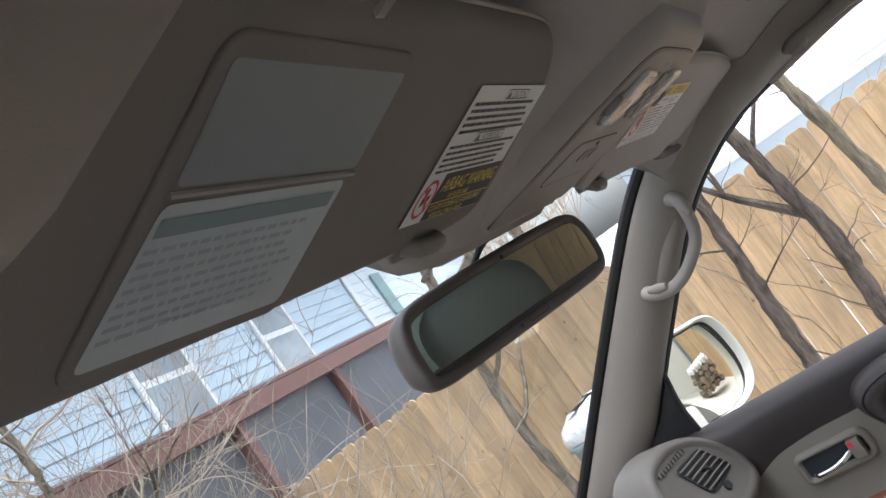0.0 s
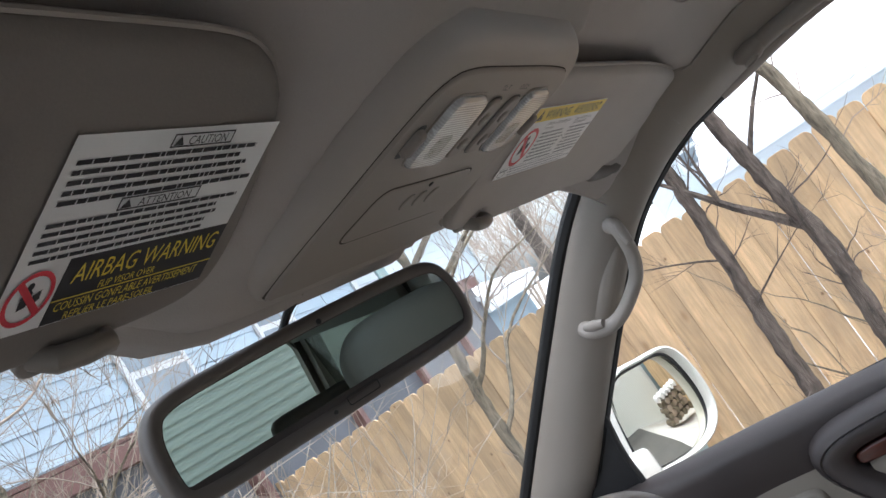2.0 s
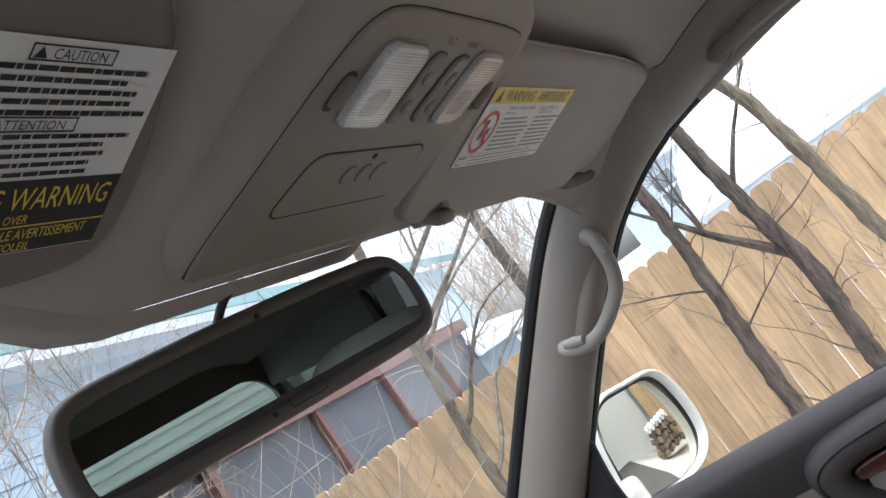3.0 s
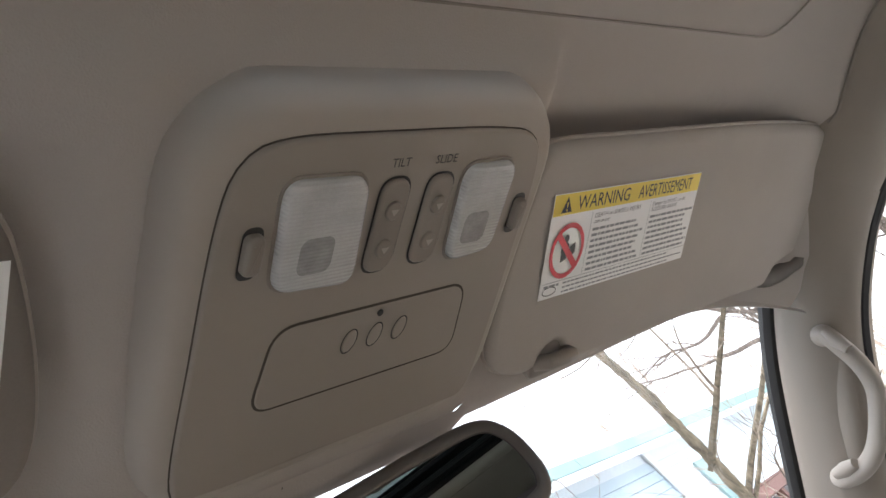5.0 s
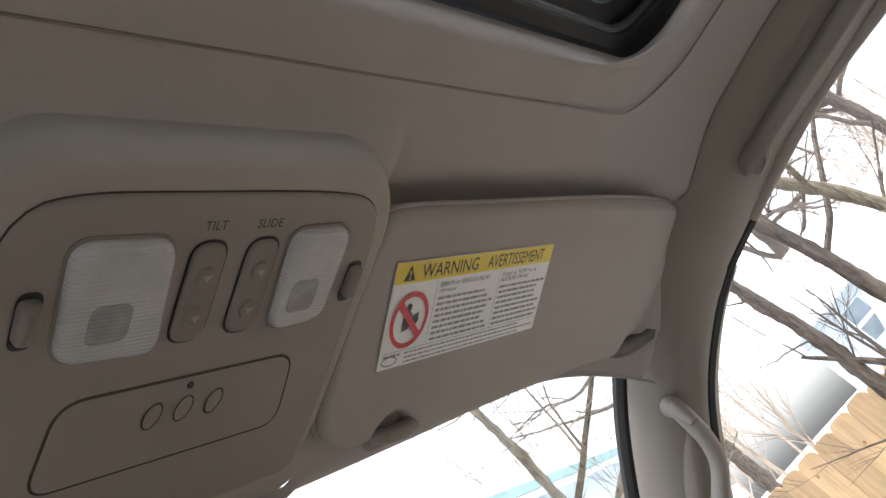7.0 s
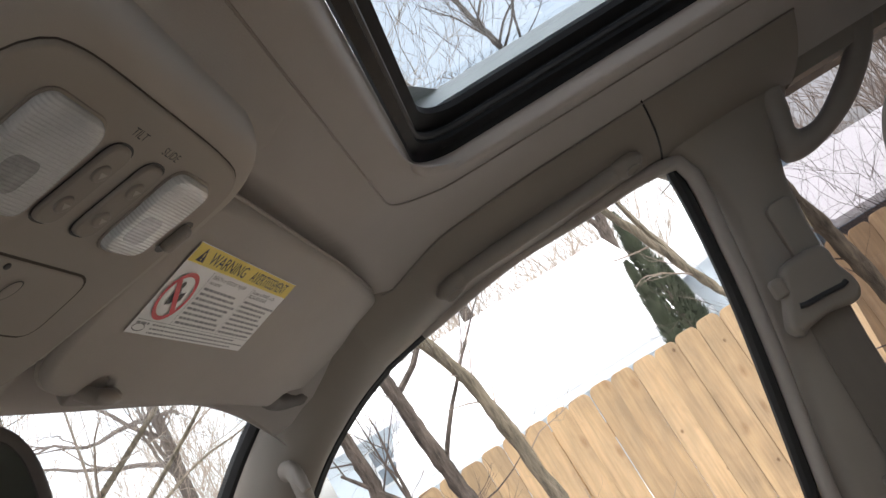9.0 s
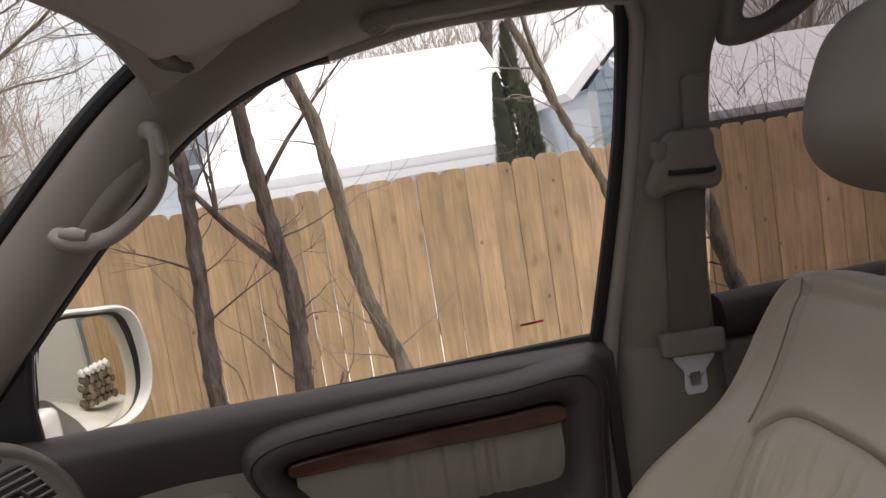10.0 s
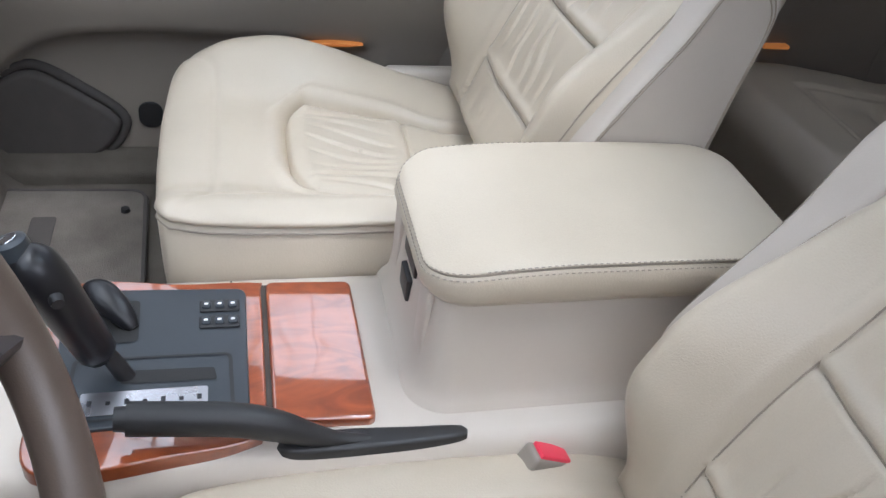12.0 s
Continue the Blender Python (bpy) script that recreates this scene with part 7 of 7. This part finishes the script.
tree("dark grey-brown bare tree with a forking stem", [(3.4, 0.535, 0.30), (3.4, 0.530, 0.60), (3.4, 0.505, 1.00), (3.4, 0.546, 1.339), (3.4, 0.580, 1.62), (3.4, 0.600, 1.876), (3.38, 0.64, 2.2)], 0.053, 12, M_BARK, M_TWIG2, top=5.0, limbs=8, first=1.9, reach=1.5, extra=[((3.4, 0.515, 1.12), (0.0, 0.62, 0.78), 0.75, 0.028), ((3.4, 0.56, 1.5), (0.1, -0.5, 0.85), 0.8, 0.014)])
tree("leaning olive grey bare tree trunk", [(3.4, -0.02, 0.25), (3.4, 0.060, 0.571), (3.4, 0.165, 0.90), (3.4, 0.194, 1.021), (3.4, 0.225, 1.30), (3.4, 0.265, 1.649), (3.4, 0.300, 1.82), (3.4, 0.356, 1.988), (3.38, 0.50, 2.3)], 0.045, 13, M_BARK2, M_TWIG, top=5.2, limbs=8, first=2.1, reach=1.6)
tree("thin leaning olive grey bare tree", [(3.4, -1.15, 0.3), (3.4, -1.08, 0.9), (3.4, -0.962, 1.326), (3.4, -0.86, 1.55), (3.4, -0.801, 1.688), (3.4, -0.70, 1.95), (3.4, -0.63, 2.118)], 0.030, 14, M_BARK2, M_TWIG, top=4.6, limbs=7, first=2.0, reach=1.4, extra=[((3.4, -0.80, 1.70), (0.1, 0.15, 0.9), 0.9, 0.018)])
tree("grey bare tree behind the rear door", [(3.4, -1.68, 0.25), (3.4, -1.562, 0.66), (3.4, -1.469, 1.03), (3.4, -1.42, 1.4), (3.35, -1.3, 2.0)], 0.05, 15, M_BARK2, M_TWIG2, top=5.0, limbs=9, first=1.9, reach=1.8)
tree("tall bare tree spreading over the car", [(3.95, -3.2, 0.1), (3.7, -3.05, 1.2), (2.8, -2.8, 2.3), (1.6, -2.2, 3.0)], 0.10, 16, M_BARK, M_TWIG2, top=5.4, limbs=26, first=2.9, reach=2.4, extra=[((1.8, -2.4, 2.7), (-0.5, 1.0, 0.35), 3.0, 0.04), ((1.6, -2.2, 3.0), (-0.2, 1.0, 0.5), 3.2, 0.035), ((1.7, -2.3, 2.9), (-0.9, 0.6, 0.5), 2.6, 0.03)])
tree("bare tree before the blue house", [(3.6, 2.45, 0.3), (3.55, 2.50, 1.0), (3.5, 2.42, 1.7), (3.4, 2.3, 2.4)], 0.045, 17, M_BARK2, M_TWIG, top=5.4, limbs=10, first=1.2, reach=1.7, extra=[((3.45, 2.4, 2.0), (-0.4, -0.9, 0.35), 1.7, 0.022), ((3.5, 2.4, 1.8), (0.3, -0.8, 0.6), 1.5, 0.02)])


def shrub(label, x, y, stems, height, lean, seed, twig, stout=1.0):
    rng = random.Random(seed)
    t = thing("bare_shrub", label, "shrub", "bare shrubs")
    g = ground_z(x, y)
    out = []
    for k in range(stems):
        a = rng.uniform(0, 2 * math.pi)
        p = Vector((x + 0.25 * math.cos(a) * rng.random(), y + 0.25 * math.sin(a) * rng.random(), g - 0.05))
        limb(rng, out, p, (lean * math.cos(a) * rng.uniform(0.2, 1), lean * math.sin(a) * rng.uniform(0.2, 1), 1.0), height * rng.uniform(0.6, 1.05), stout * rng.uniform(0.006, 0.013), 2, spread=0.85, wig=0.30, kids=(3, 5), thin=0.0024)
    part("stems", bars_of([o for o in out if o[1][0] > 0.0065]), twig, t, smooth=60)
    w = part("twigs", bars_of([o for o in out if o[1][0] <= 0.0065]), twig, t, smooth=0)
    w["kind"] = "stuff"


shrub("tan tangled bare shrub", 1.95, 3.75, 6, 2.0, 0.8, 32, M_BRANCH, 1.5)
shrub("tan tangled bare shrub", 1.4, 4.0, 9, 2.2, 0.9, 33, M_BRANCH, 1.4)
for i, (x, y) in enumerate(((0.5, 4.3), (-0.5, 4.5), (-1.5, 4.7), (1.9, 4.6), (-2.6, 5.0))):
    shrub("tan tangled bare shrub", x, y, 22, 2.2, 0.9, 50 + i, M_BRANCH, 1.4)
for i, (x, y) in enumerate(((1.6, 3.3), (0.2, 3.5), (-1.0, 3.8), (0.9, 4.4), (-2.0, 4.4))):
    tree("small grey-brown bare tree with crossing branches", [(x, y, 0.2), (x + 0.06, y + 0.03, 0.8), (x - 0.05, y, 1.3)], 0.036, 61 + i, M_BARK2, M_TWIG, top=3.4, limbs=22, first=0.6, reach=1.45)
for i, (x, y) in enumerate(((1.2, 3.0), (0.4, 3.05), (-0.4, 3.2), (-1.2, 3.4), (0.8, 3.6), (-0.1, 3.75), (-2.0, 3.8), (1.5, 3.3), (0.95, 3.25), (0.1, 3.35))):
    shrub("grey-brown tangled bare shrub", x, y, 17, 2.0, 1.0, 80 + i, M_BRANCH, 1.8)
shrub("thin olive bare shrub along the fence", 4.0, 0.72, 2, 1.4, 0.10, 34, M_BARK2, 1.7)
for i, (x, y) in enumerate(((6.8, -3.2), (7.0, -4.1), (6.6, -5.0))):
    shrub("red-brown thicket behind the fence", x, y, 16, 2.2, 0.7, 40 + i, M_TWIG2, 1.3)

for i, (x, y, h) in enumerate(((19.5, -7.5, 13.0), (20.5, -3.5, 15.0), (19.8, 0.5, 14.0), (20.4, 4.0, 15.0), (17.5, 7.5, 13.0))):
    tree("tall bare tree behind the houses", [(x, y, 0.5), (x + 0.2, y + 0.1, 2.0), (x - 0.1, y, 4.0)], 0.20, 90 + i, M_BARK, M_TWIG2, top=h, limbs=26, first=4.0, reach=4.2, depth=2)

# far woods
rngw = random.Random(8)
wv = []
for k in range(190):
    az = radians(rngw.uniform(28, 178))
    d = rngw.uniform(24, 42)
    x, y = d * math.sin(az), d * math.cos(az)
    h = rngw.uniform(3.5, 7.5)
    out = []
    limb(rngw, out, (x, y, -0.4), (0, 0, 1), h, rngw.uniform(0.04, 0.11), 2, spread=0.55, wig=0.10, kids=(5, 8))
    wv += out
woods = part("far_woods", bars_of([(p, [max(q, 0.012) for q in r], 3) for p, r, s in wv]), M_TWIG, smooth=0)
tagged(woods, "hazy leafless woods in the distance", "woods", kind="stuff")


# ================= houses =================
def wall_boards(parent, a, b, z0, z1, out, material, board=0.165, back=None):
    """Lapped siding boards from a to b (plan points), each an object, facing out."""
    a, b, o = Vector((*a, 0)), Vector((*b, 0)), Vector((*out, 0)).normalized()
    n = int((z1 - z0) / board)
    v = []
    for p in (a, b):
        v += [p + o * 0.0, p + o * 0.026, p + o * 0.008 + Vector((0, 0, board * 1.02)), p + Vector((0, 0, board * 1.02))]
    f = [(0, 1, 2, 3), (7, 6, 5, 4), (0, 4, 5, 1), (1, 5, 6, 2), (2, 6, 7, 3), (3, 7, 4, 0)]
    me = bpy.data.meshes.new("siding_board")
    me.from_pydata([tuple(q) for q in v], [], f)
    me.materials.append(material)
    for i in range(n):
        q = new("siding_board", me)
        q.parent = parent
        q.location = (0, 0, z0 + i * board)


def quadbox(parent, name, p, q, z0, z1, thick, out, material, label=""):
    """An upright slab from plan point p to q."""
    p, q, o = Vector((*p, 0)), Vector((*q, 0)), Vector((*out, 0)).normalized() * thick
    v = [p, q, q + o, p + o]
    return part(name, ([w + Vector((0, 0, z0)) for w in v] + [w + Vector((0, 0, z1)) for w in v], [(0, 1, 2, 3), (4, 5, 6, 7), (0, 1, 5, 4), (1, 2, 6, 5), (2, 3, 7, 6), (3, 0, 4, 7)]), material, parent, label, smooth=0)


def slab(parent, name, corners, thick, material, label=""):
    v = [Vector(c) for c in corners]
    n = (v[1] - v[0]).cross(v[3] - v[0]).normalized()
    if n.z < 0:
        n = -n
    return part(name, (v + [c + n * thick for c in v], [(0, 1, 2, 3), (4, 5, 6, 7), (0, 1, 5, 4), (1, 2, 6, 5), (2, 3, 7, 6), (3, 0, 4, 7)]), material, parent, label, smooth=0)


def house_window(parent, c, along, out, w, h):
    """A window with frame, cross bar and two panes; c is its middle."""
    c, t, o = Vector(c), Vector((*along, 0)).normalized(), Vector((*out, 0)).normalized()
    win = quadbox(parent, "window", (c - t * w / 2).xy, (c + t * w / 2).xy, c.z - h / 2, c.z + h / 2, 0.035, out, M_TRIMW, "white framed window")
    for k in (0, 1):
        zc = c.z - h / 4 + k * h / 2
        q = c + o * 0.03
        quadbox(win, "pane", (q - t * (w / 2 - 0.07)).xy, (q + t * (w / 2 - 0.07)).xy, zc - h / 4 + 0.05, zc + h / 4 - 0.03, 0.012, out, M_WINDOW)


# blue house with a screened porch
hA = thing("blue_house", "pale blue sided house with a dark screened porch", "house")
A0, AD, AO = Vector((5.0, 6.4)), Vector((0.981, 0.196)), Vector((0.196, -0.981))
pt = lambda u, o=0.0: tuple(A0 + AD * u + AO * o)
quadbox(hA, "wall", pt(-7), pt(12.2), -0.5, 3.85, 0.15, -AO, M_SIDING_W)
quadbox(hA, "end_wall", pt(12.05, -0.01), pt(12.05, -4.0), -0.5, 3.85, 0.15, AD, M_SIDING_W)
wall_boards(hA, pt(-7), pt(5.25), 2.20, 3.85, AO, M_SIDING)
wall_boards(hA, pt(5.4), pt(12.2), 0.0, 3.85, AO, M_SIDING_W)
quadbox(hA, "corner_board", pt(5.25, 0.03), pt(5.42, 0.03), 1.9, 3.8, 0.03, AO, M_TRIMW)
quadbox(hA, "corner_board", pt(12.08, 0.03), pt(12.22, 0.03), -0.4, 3.8, 0.03, AO, M_TRIMW)
quadbox(hA, "porch_beam", pt(-7, 1.2), pt(6.75, 1.2), 2.10, 2.25, 0.12, AO, M_REDBEAM, "red-brown porch beam")
slab(hA, "porch_roof", [(*pt(-7, 0), 2.38), (*pt(6.75, 0), 2.38), (*pt(6.75, 1.3), 2.26), (*pt(-7, 1.3), 2.26)], 0.03, M_REDBEAM)
for i in range(7):
    u0 = -6.9 + i * 1.94
    quadbox(hA, "porch_screen", pt(u0 + 0.06, 1.15), pt(u0 + 1.88, 1.15), -0.3, 2.10, 0.04, AO, M_PORCH, "dark porch screen")
    quadbox(hA, "porch_post", pt(u0 - 0.05, 1.18), pt(u0 + 0.05, 1.18), -0.5, 2.10, 0.10, AO, M_REDBEAM)
# low lean-to past the porch
quadbox(hA, "lean_to_wall", pt(6.9, 1.0), pt(10.4, 1.0), -0.5, 1.62, 0.12, -AO, M_LEANTO, "grey-blue lean-to wall")
quadbox(hA, "lean_to_fascia", pt(6.5, 1.25), pt(10.8, 1.25), 1.60, 1.82, 0.05, AO, M_TRIMW, "white fascia board")
slab(hA, "lean_to_roof", [(*pt(6.5, 0.03), 2.20), (*pt(10.8, 0.03), 2.20), (*pt(10.8, 1.3), 1.83), (*pt(6.5, 1.3), 1.83)], 0.08, M_SNOW, "snow on the lean-to roof")
slab(hA, "roof", [(*pt(-7.4, 0.5), 3.88), (*pt(12.6, 0.5), 3.88), (*pt(12.6, -3.5), 5.2), (*pt(-7.4, -3.5), 5.2)], 0.20, M_SNOW, "snow-covered roof")
quadbox(hA, "fascia", pt(-7.4, 0.5), pt(12.6, 0.5), 3.74, 3.89, 0.03, AO, M_GREENTRIM, "grey-green roof edge")
for u in (-3.5, 0.2, 2.6):
    house_window(hA, (*pt(u, 0.03), 2.98), tuple(AD), tuple(AO), 0.95, 1.05)
quadbox(hA, "shutter", pt(6.35, 0.03), pt(6.75, 0.03), 2.55, 3.35, 0.04, AO, M_GREENTRIM, "narrow grey-green shutter")

# low house with the broad snowy roof
hB = thing("snow_roof_house", "white-blue house under a broad snow-covered roof", "house")
slab(hB, "roof", [(13.6, 2.75, 1.42), (13.6, -3.05, 1.42), (18.6, -3.05, 3.75), (18.6, 2.75, 3.75)], 0.2, M_SNOW, "broad snow-covered roof")
quadbox(hB, "gutter", (13.55, 2.8), (13.55, -3.1), 1.30, 1.43, 0.10, (-1, 0), M_TRIMW, "white gutter")
quadbox(hB, "wall", (14.0, 2.7), (14.0, -3.0), -0.5, 1.45, 0.15, (1, 0), M_SIDING_W)
wall_boards(hB, (14.0, 2.7), (14.0, -3.0), -0.4, 1.4, (-1, 0), M_SIDING_W)
quadbox(hB, "cross_wall", (15.6, 4.25), (15.6, 2.75), -0.5, 2.75, 0.15, (1, 0), M_SIDING_W)
wall_boards(hB, (15.6, 4.25), (15.6, 2.75), -0.4, 2.7, (-1, 0), M_SIDING_W)
house_window(hB, (15.57, 3.15, 2.05), (0, 1), (-1, 0), 0.55, 0.75)
slab(hB, "cross_roof", [(15.2, 4.6, 2.62), (15.2, 2.4, 2.62), (18.6, 2.4, 4.0), (18.6, 4.6, 4.0)], 0.2, M_SNOW)

# pale blue garage
hC = thing("blue_garage", "small pale blue garage with a snowy gable roof", "garage")
part("wall", ([(11.3, -3.25, -0.5), (11.3, -5.25, -0.5), (11.3, -5.25, 2.15), (11.3, -4.25, 3.2), (11.3, -3.25, 2.15), (15.5, -3.25, -0.5), (15.5, -3.25, 2.15), (15.5, -5.25, -0.5), (15.5, -5.25, 2.15), (15.5, -4.25, 3.2)], [(0, 1, 2, 3, 4), (0, 4, 6, 5), (1, 7, 8, 2), (5, 6, 9, 8, 7)]), M_SIDING, hC, smooth=0)
wall_boards(hC, (11.3, -3.27), (11.3, -5.23), -0.4, 2.1, (-1, 0), M_SIDING)
for i in range(6):
    z = 2.10 + 0.165 * i
    k = (z + 0.165 - 2.15) / 1.05
    wall_boards(hC, (11.3, -3.25 - 1.0 * max(0, k)), (11.3, -5.25 + 1.0 * max(0, k)), z, z + 0.17, (-1, 0), M_SIDING)
wall_boards(hC, (15.5, -3.25), (11.3, -3.25), -0.4, 2.1, (0, 1), M_SIDING_W)
slab(hC, "roof", [(11.05, -2.95, 2.02), (15.6, -2.95, 2.02), (15.6, -4.25, 3.26), (11.05, -4.25, 3.26)], 0.14, M_SNOW, "snow on the roof")
slab(hC, "roof", [(11.05, -5.55, 2.02), (15.6, -5.55, 2.02), (15.6, -4.25, 3.26), (11.05, -4.25, 3.26)], 0.14, M_SNOW, "snow on the roof")
quadbox(hC, "corner_board", (11.28, -3.22), (11.28, -3.36), -0.4, 2.1, 0.03, (-1, 0), M_TRIMW)

# low shed whose snowy roof stands just over the fence
hS = thing("garden_shed", "low shed with a snow-covered roof behind the fence", "shed")
quadbox(hS, "wall", (8.9, -3.6), (8.9, -9.0), -0.5, 1.45, 0.12, (1, 0), M_LEANTO)
quadbox(hS, "gutter", (8.55, -3.5), (8.55, -9.1), 1.34, 1.44, 0.08, (-1, 0), M_DARK, "dark gutter")
slab(hS, "roof", [(8.5, -3.5, 1.45), (8.5, -9.1, 1.45), (11.0, -9.1, 2.40), (11.0, -3.5, 2.40)], 0.10, M_SNOW, "snow-covered roof")
quadbox(hS, "back_wall", (10.9, -3.6), (10.9, -9.0), -0.5, 2.40, 0.12, (-1, 0), M_LEANTO)

# neighbouring walls behind and beside the car
hD = thing("white_house", "white sided house wall behind the car", "house")
quadbox(hD, "wall", (-7, -7.5), (3.95, -7.5), -0.5, 5.0, 0.2, (0, -1), M_SIDING_G)
wall_boards(hD, (-7, -7.5), (3.84, -7.5), -0.3, 4.9, (0, 1), M_SIDING_G, 0.11)
quadbox(hD, "corner_board", (3.84, -7.5), (3.96, -7.5), -0.4, 4.95, 0.03, (0, 1), M_TRIMW)
quadbox(hD, "set_back_wall", (3.9, -8.2), (4.9, -8.2), -0.5, 4.0, 0.15, (0, -1), M_LEANTO)
wall_boards(hD, (3.9, -8.2), (4.9, -8.2), -0.3, 3.9, (0, 1), M_LEANTO, 0.11)
house_window(hD, (-2.6, -7.46, 1.9), (1, 0), (0, 1), 1.1, 1.4)

# white sided house close on the driver's side
hE = thing("white_house", "white sided house wall across the driveway", "house")
quadbox(hE, "wall", (-3.7, -7.3), (-3.7, 3.2), -0.5, 2.7, 0.2, (-1, 0), M_SIDING_G)
wall_boards(hE, (-3.7, -7.3), (-3.7, 3.2), -0.3, 2.7, (1, 0), M_SIDING_G, 0.2)
house_window(hE, (-3.66, -2.2, 1.9), (0, 1), (1, 0), 1.0, 1.3)
quadbox(hE, "corner_board", (-3.67, 3.05), (-3.67, 3.2), -0.4, 2.7, 0.04, (1, 0), M_TRIMW)

# evergreen: two spires of many small sprays
ev = thing("arborvitae", "narrow dark evergreen with two spires", "evergreen")
rnge = random.Random(5)
part("trunk", tube([(9.5, -1.85, -0.4), (9.5, -1.85, 2.2)], [0.07, 0.02], 8), M_BARK, ev)
vs, fs = [], []
for cx, cy, h, wd in ((9.45, -1.82, 2.92, 0.42), (9.35, -1.62, 2.35, 0.28), (9.6, -2.0, 2.2, 0.34)):
    for k in range(5600):
        t = rnge.random() ** 0.8
        z = -0.3 + (h + 0.3) * t
        r = wd * (1 - t) ** 0.65 * (0.55 + 0.45 * math.sqrt(rnge.random())) * (0.85 + 0.3 * noise.noise(Vector((z * 3, cx * 5, k % 7))))
        a = rnge.uniform(0, 2 * math.pi)
        p = Vector((cx + r * math.cos(a), cy + r * math.sin(a), z))
        d = Vector((math.cos(a) * 0.5, math.sin(a) * 0.5, 1.0)).normalized() * rnge.uniform(0.035, 0.075)
        sd = Vector((-math.sin(a), math.cos(a), rnge.uniform(-0.4, 0.4))) * rnge.uniform(0.007, 0.015)
        o = len(vs)
        vs += [p - sd, p + sd, p + d + sd * 0.4, p + d * 1.15, p + d - sd * 0.4]
        fs.append((o, o + 1, o + 2, o + 3, o + 4))
part("crown", (vs, fs), M_EVERGREEN, ev, smooth=0)

# snow-topped firewood stack behind the car
pile = thing("firewood_stack", "stacked split firewood with snow on top", "firewood")
rngp = random.Random(21)
for row in range(4):
    for k in range(7 - row % 2):
        y0, x0, z0_ = -5.6 + rngp.uniform(-0.05, 0.05), 2.95 + 0.145 * k + 0.085 * (row % 2), ground_z(2.9, -5.4) + 0.08 + 0.145 * row
        part("log", tube([(x0, y0, z0_), (x0 + rngp.uniform(-0.01, 0.01), y0 + 0.45, z0_)], [rngp.uniform(0.06, 0.085)] * 2, 8), M_TWIG if k % 2 else M_BARK2, pile, smooth=30)
for k in range(6):
    x0 = 2.97 + 0.155 * k
    part("snow_cap", tube([(x0, -5.6, ground_z(2.9, -5.4) + 0.66), (x0 + 0.02, -5.38, ground_z(2.9, -5.4) + 0.68), (x0, -5.15, ground_z(2.9, -5.4) + 0.66)], [0.06, 0.10, 0.07], 10, flat=0.6), M_SNOW, pile, smooth=60)

# bin with a snowy lid by the fence
bn = thing("wheeled_bin", "grey-green wheeled bin with snow on its lid", "bin")
bo = [ccw(rr(-0.25 - d, 0.25 + d, -0.30 - d, 0.30 + d, 0.05)) for d in (-0.06, 0.0, 0.02, 0.02)]
BP = Vector((3.75, 1.98, ground_z(3.75, 1.98)))
part("tub", stack([[BP + Vector((x, y, z)) for x, y in o] for o, z in zip(bo, (0.05, 1.02, 1.02, 1.08))], cap0=True), M_BIN, bn, smooth=40)
part("lid", stack([[BP + Vector((x, y, z)) for x, y in inset(bo[2], d)] for d, z in ((-0.02, 1.08), (-0.02, 1.10), (0.03, 1.14))]), M_BIN, bn, smooth=40)
part("snow_cap", stack([[BP + Vector((x, y, z + 0.02 * noise.noise(Vector((x * 9, y * 9, 0))))) for x, y in inset(bo[2], d)] for d, z in ((-0.01, 1.12), (-0.02, 1.16), (0.0, 1.21), (0.05, 1.245), (0.14, 1.26))]), M_SNOW, bn, smooth=60)
for dy in (-0.2, 0.2):
    part("wheel", tube([BP + Vector((-0.22, dy - 0.02, 0.1)), BP + Vector((-0.22, dy + 0.02, 0.1))], 0.10, 18), M_BLACK, bn)
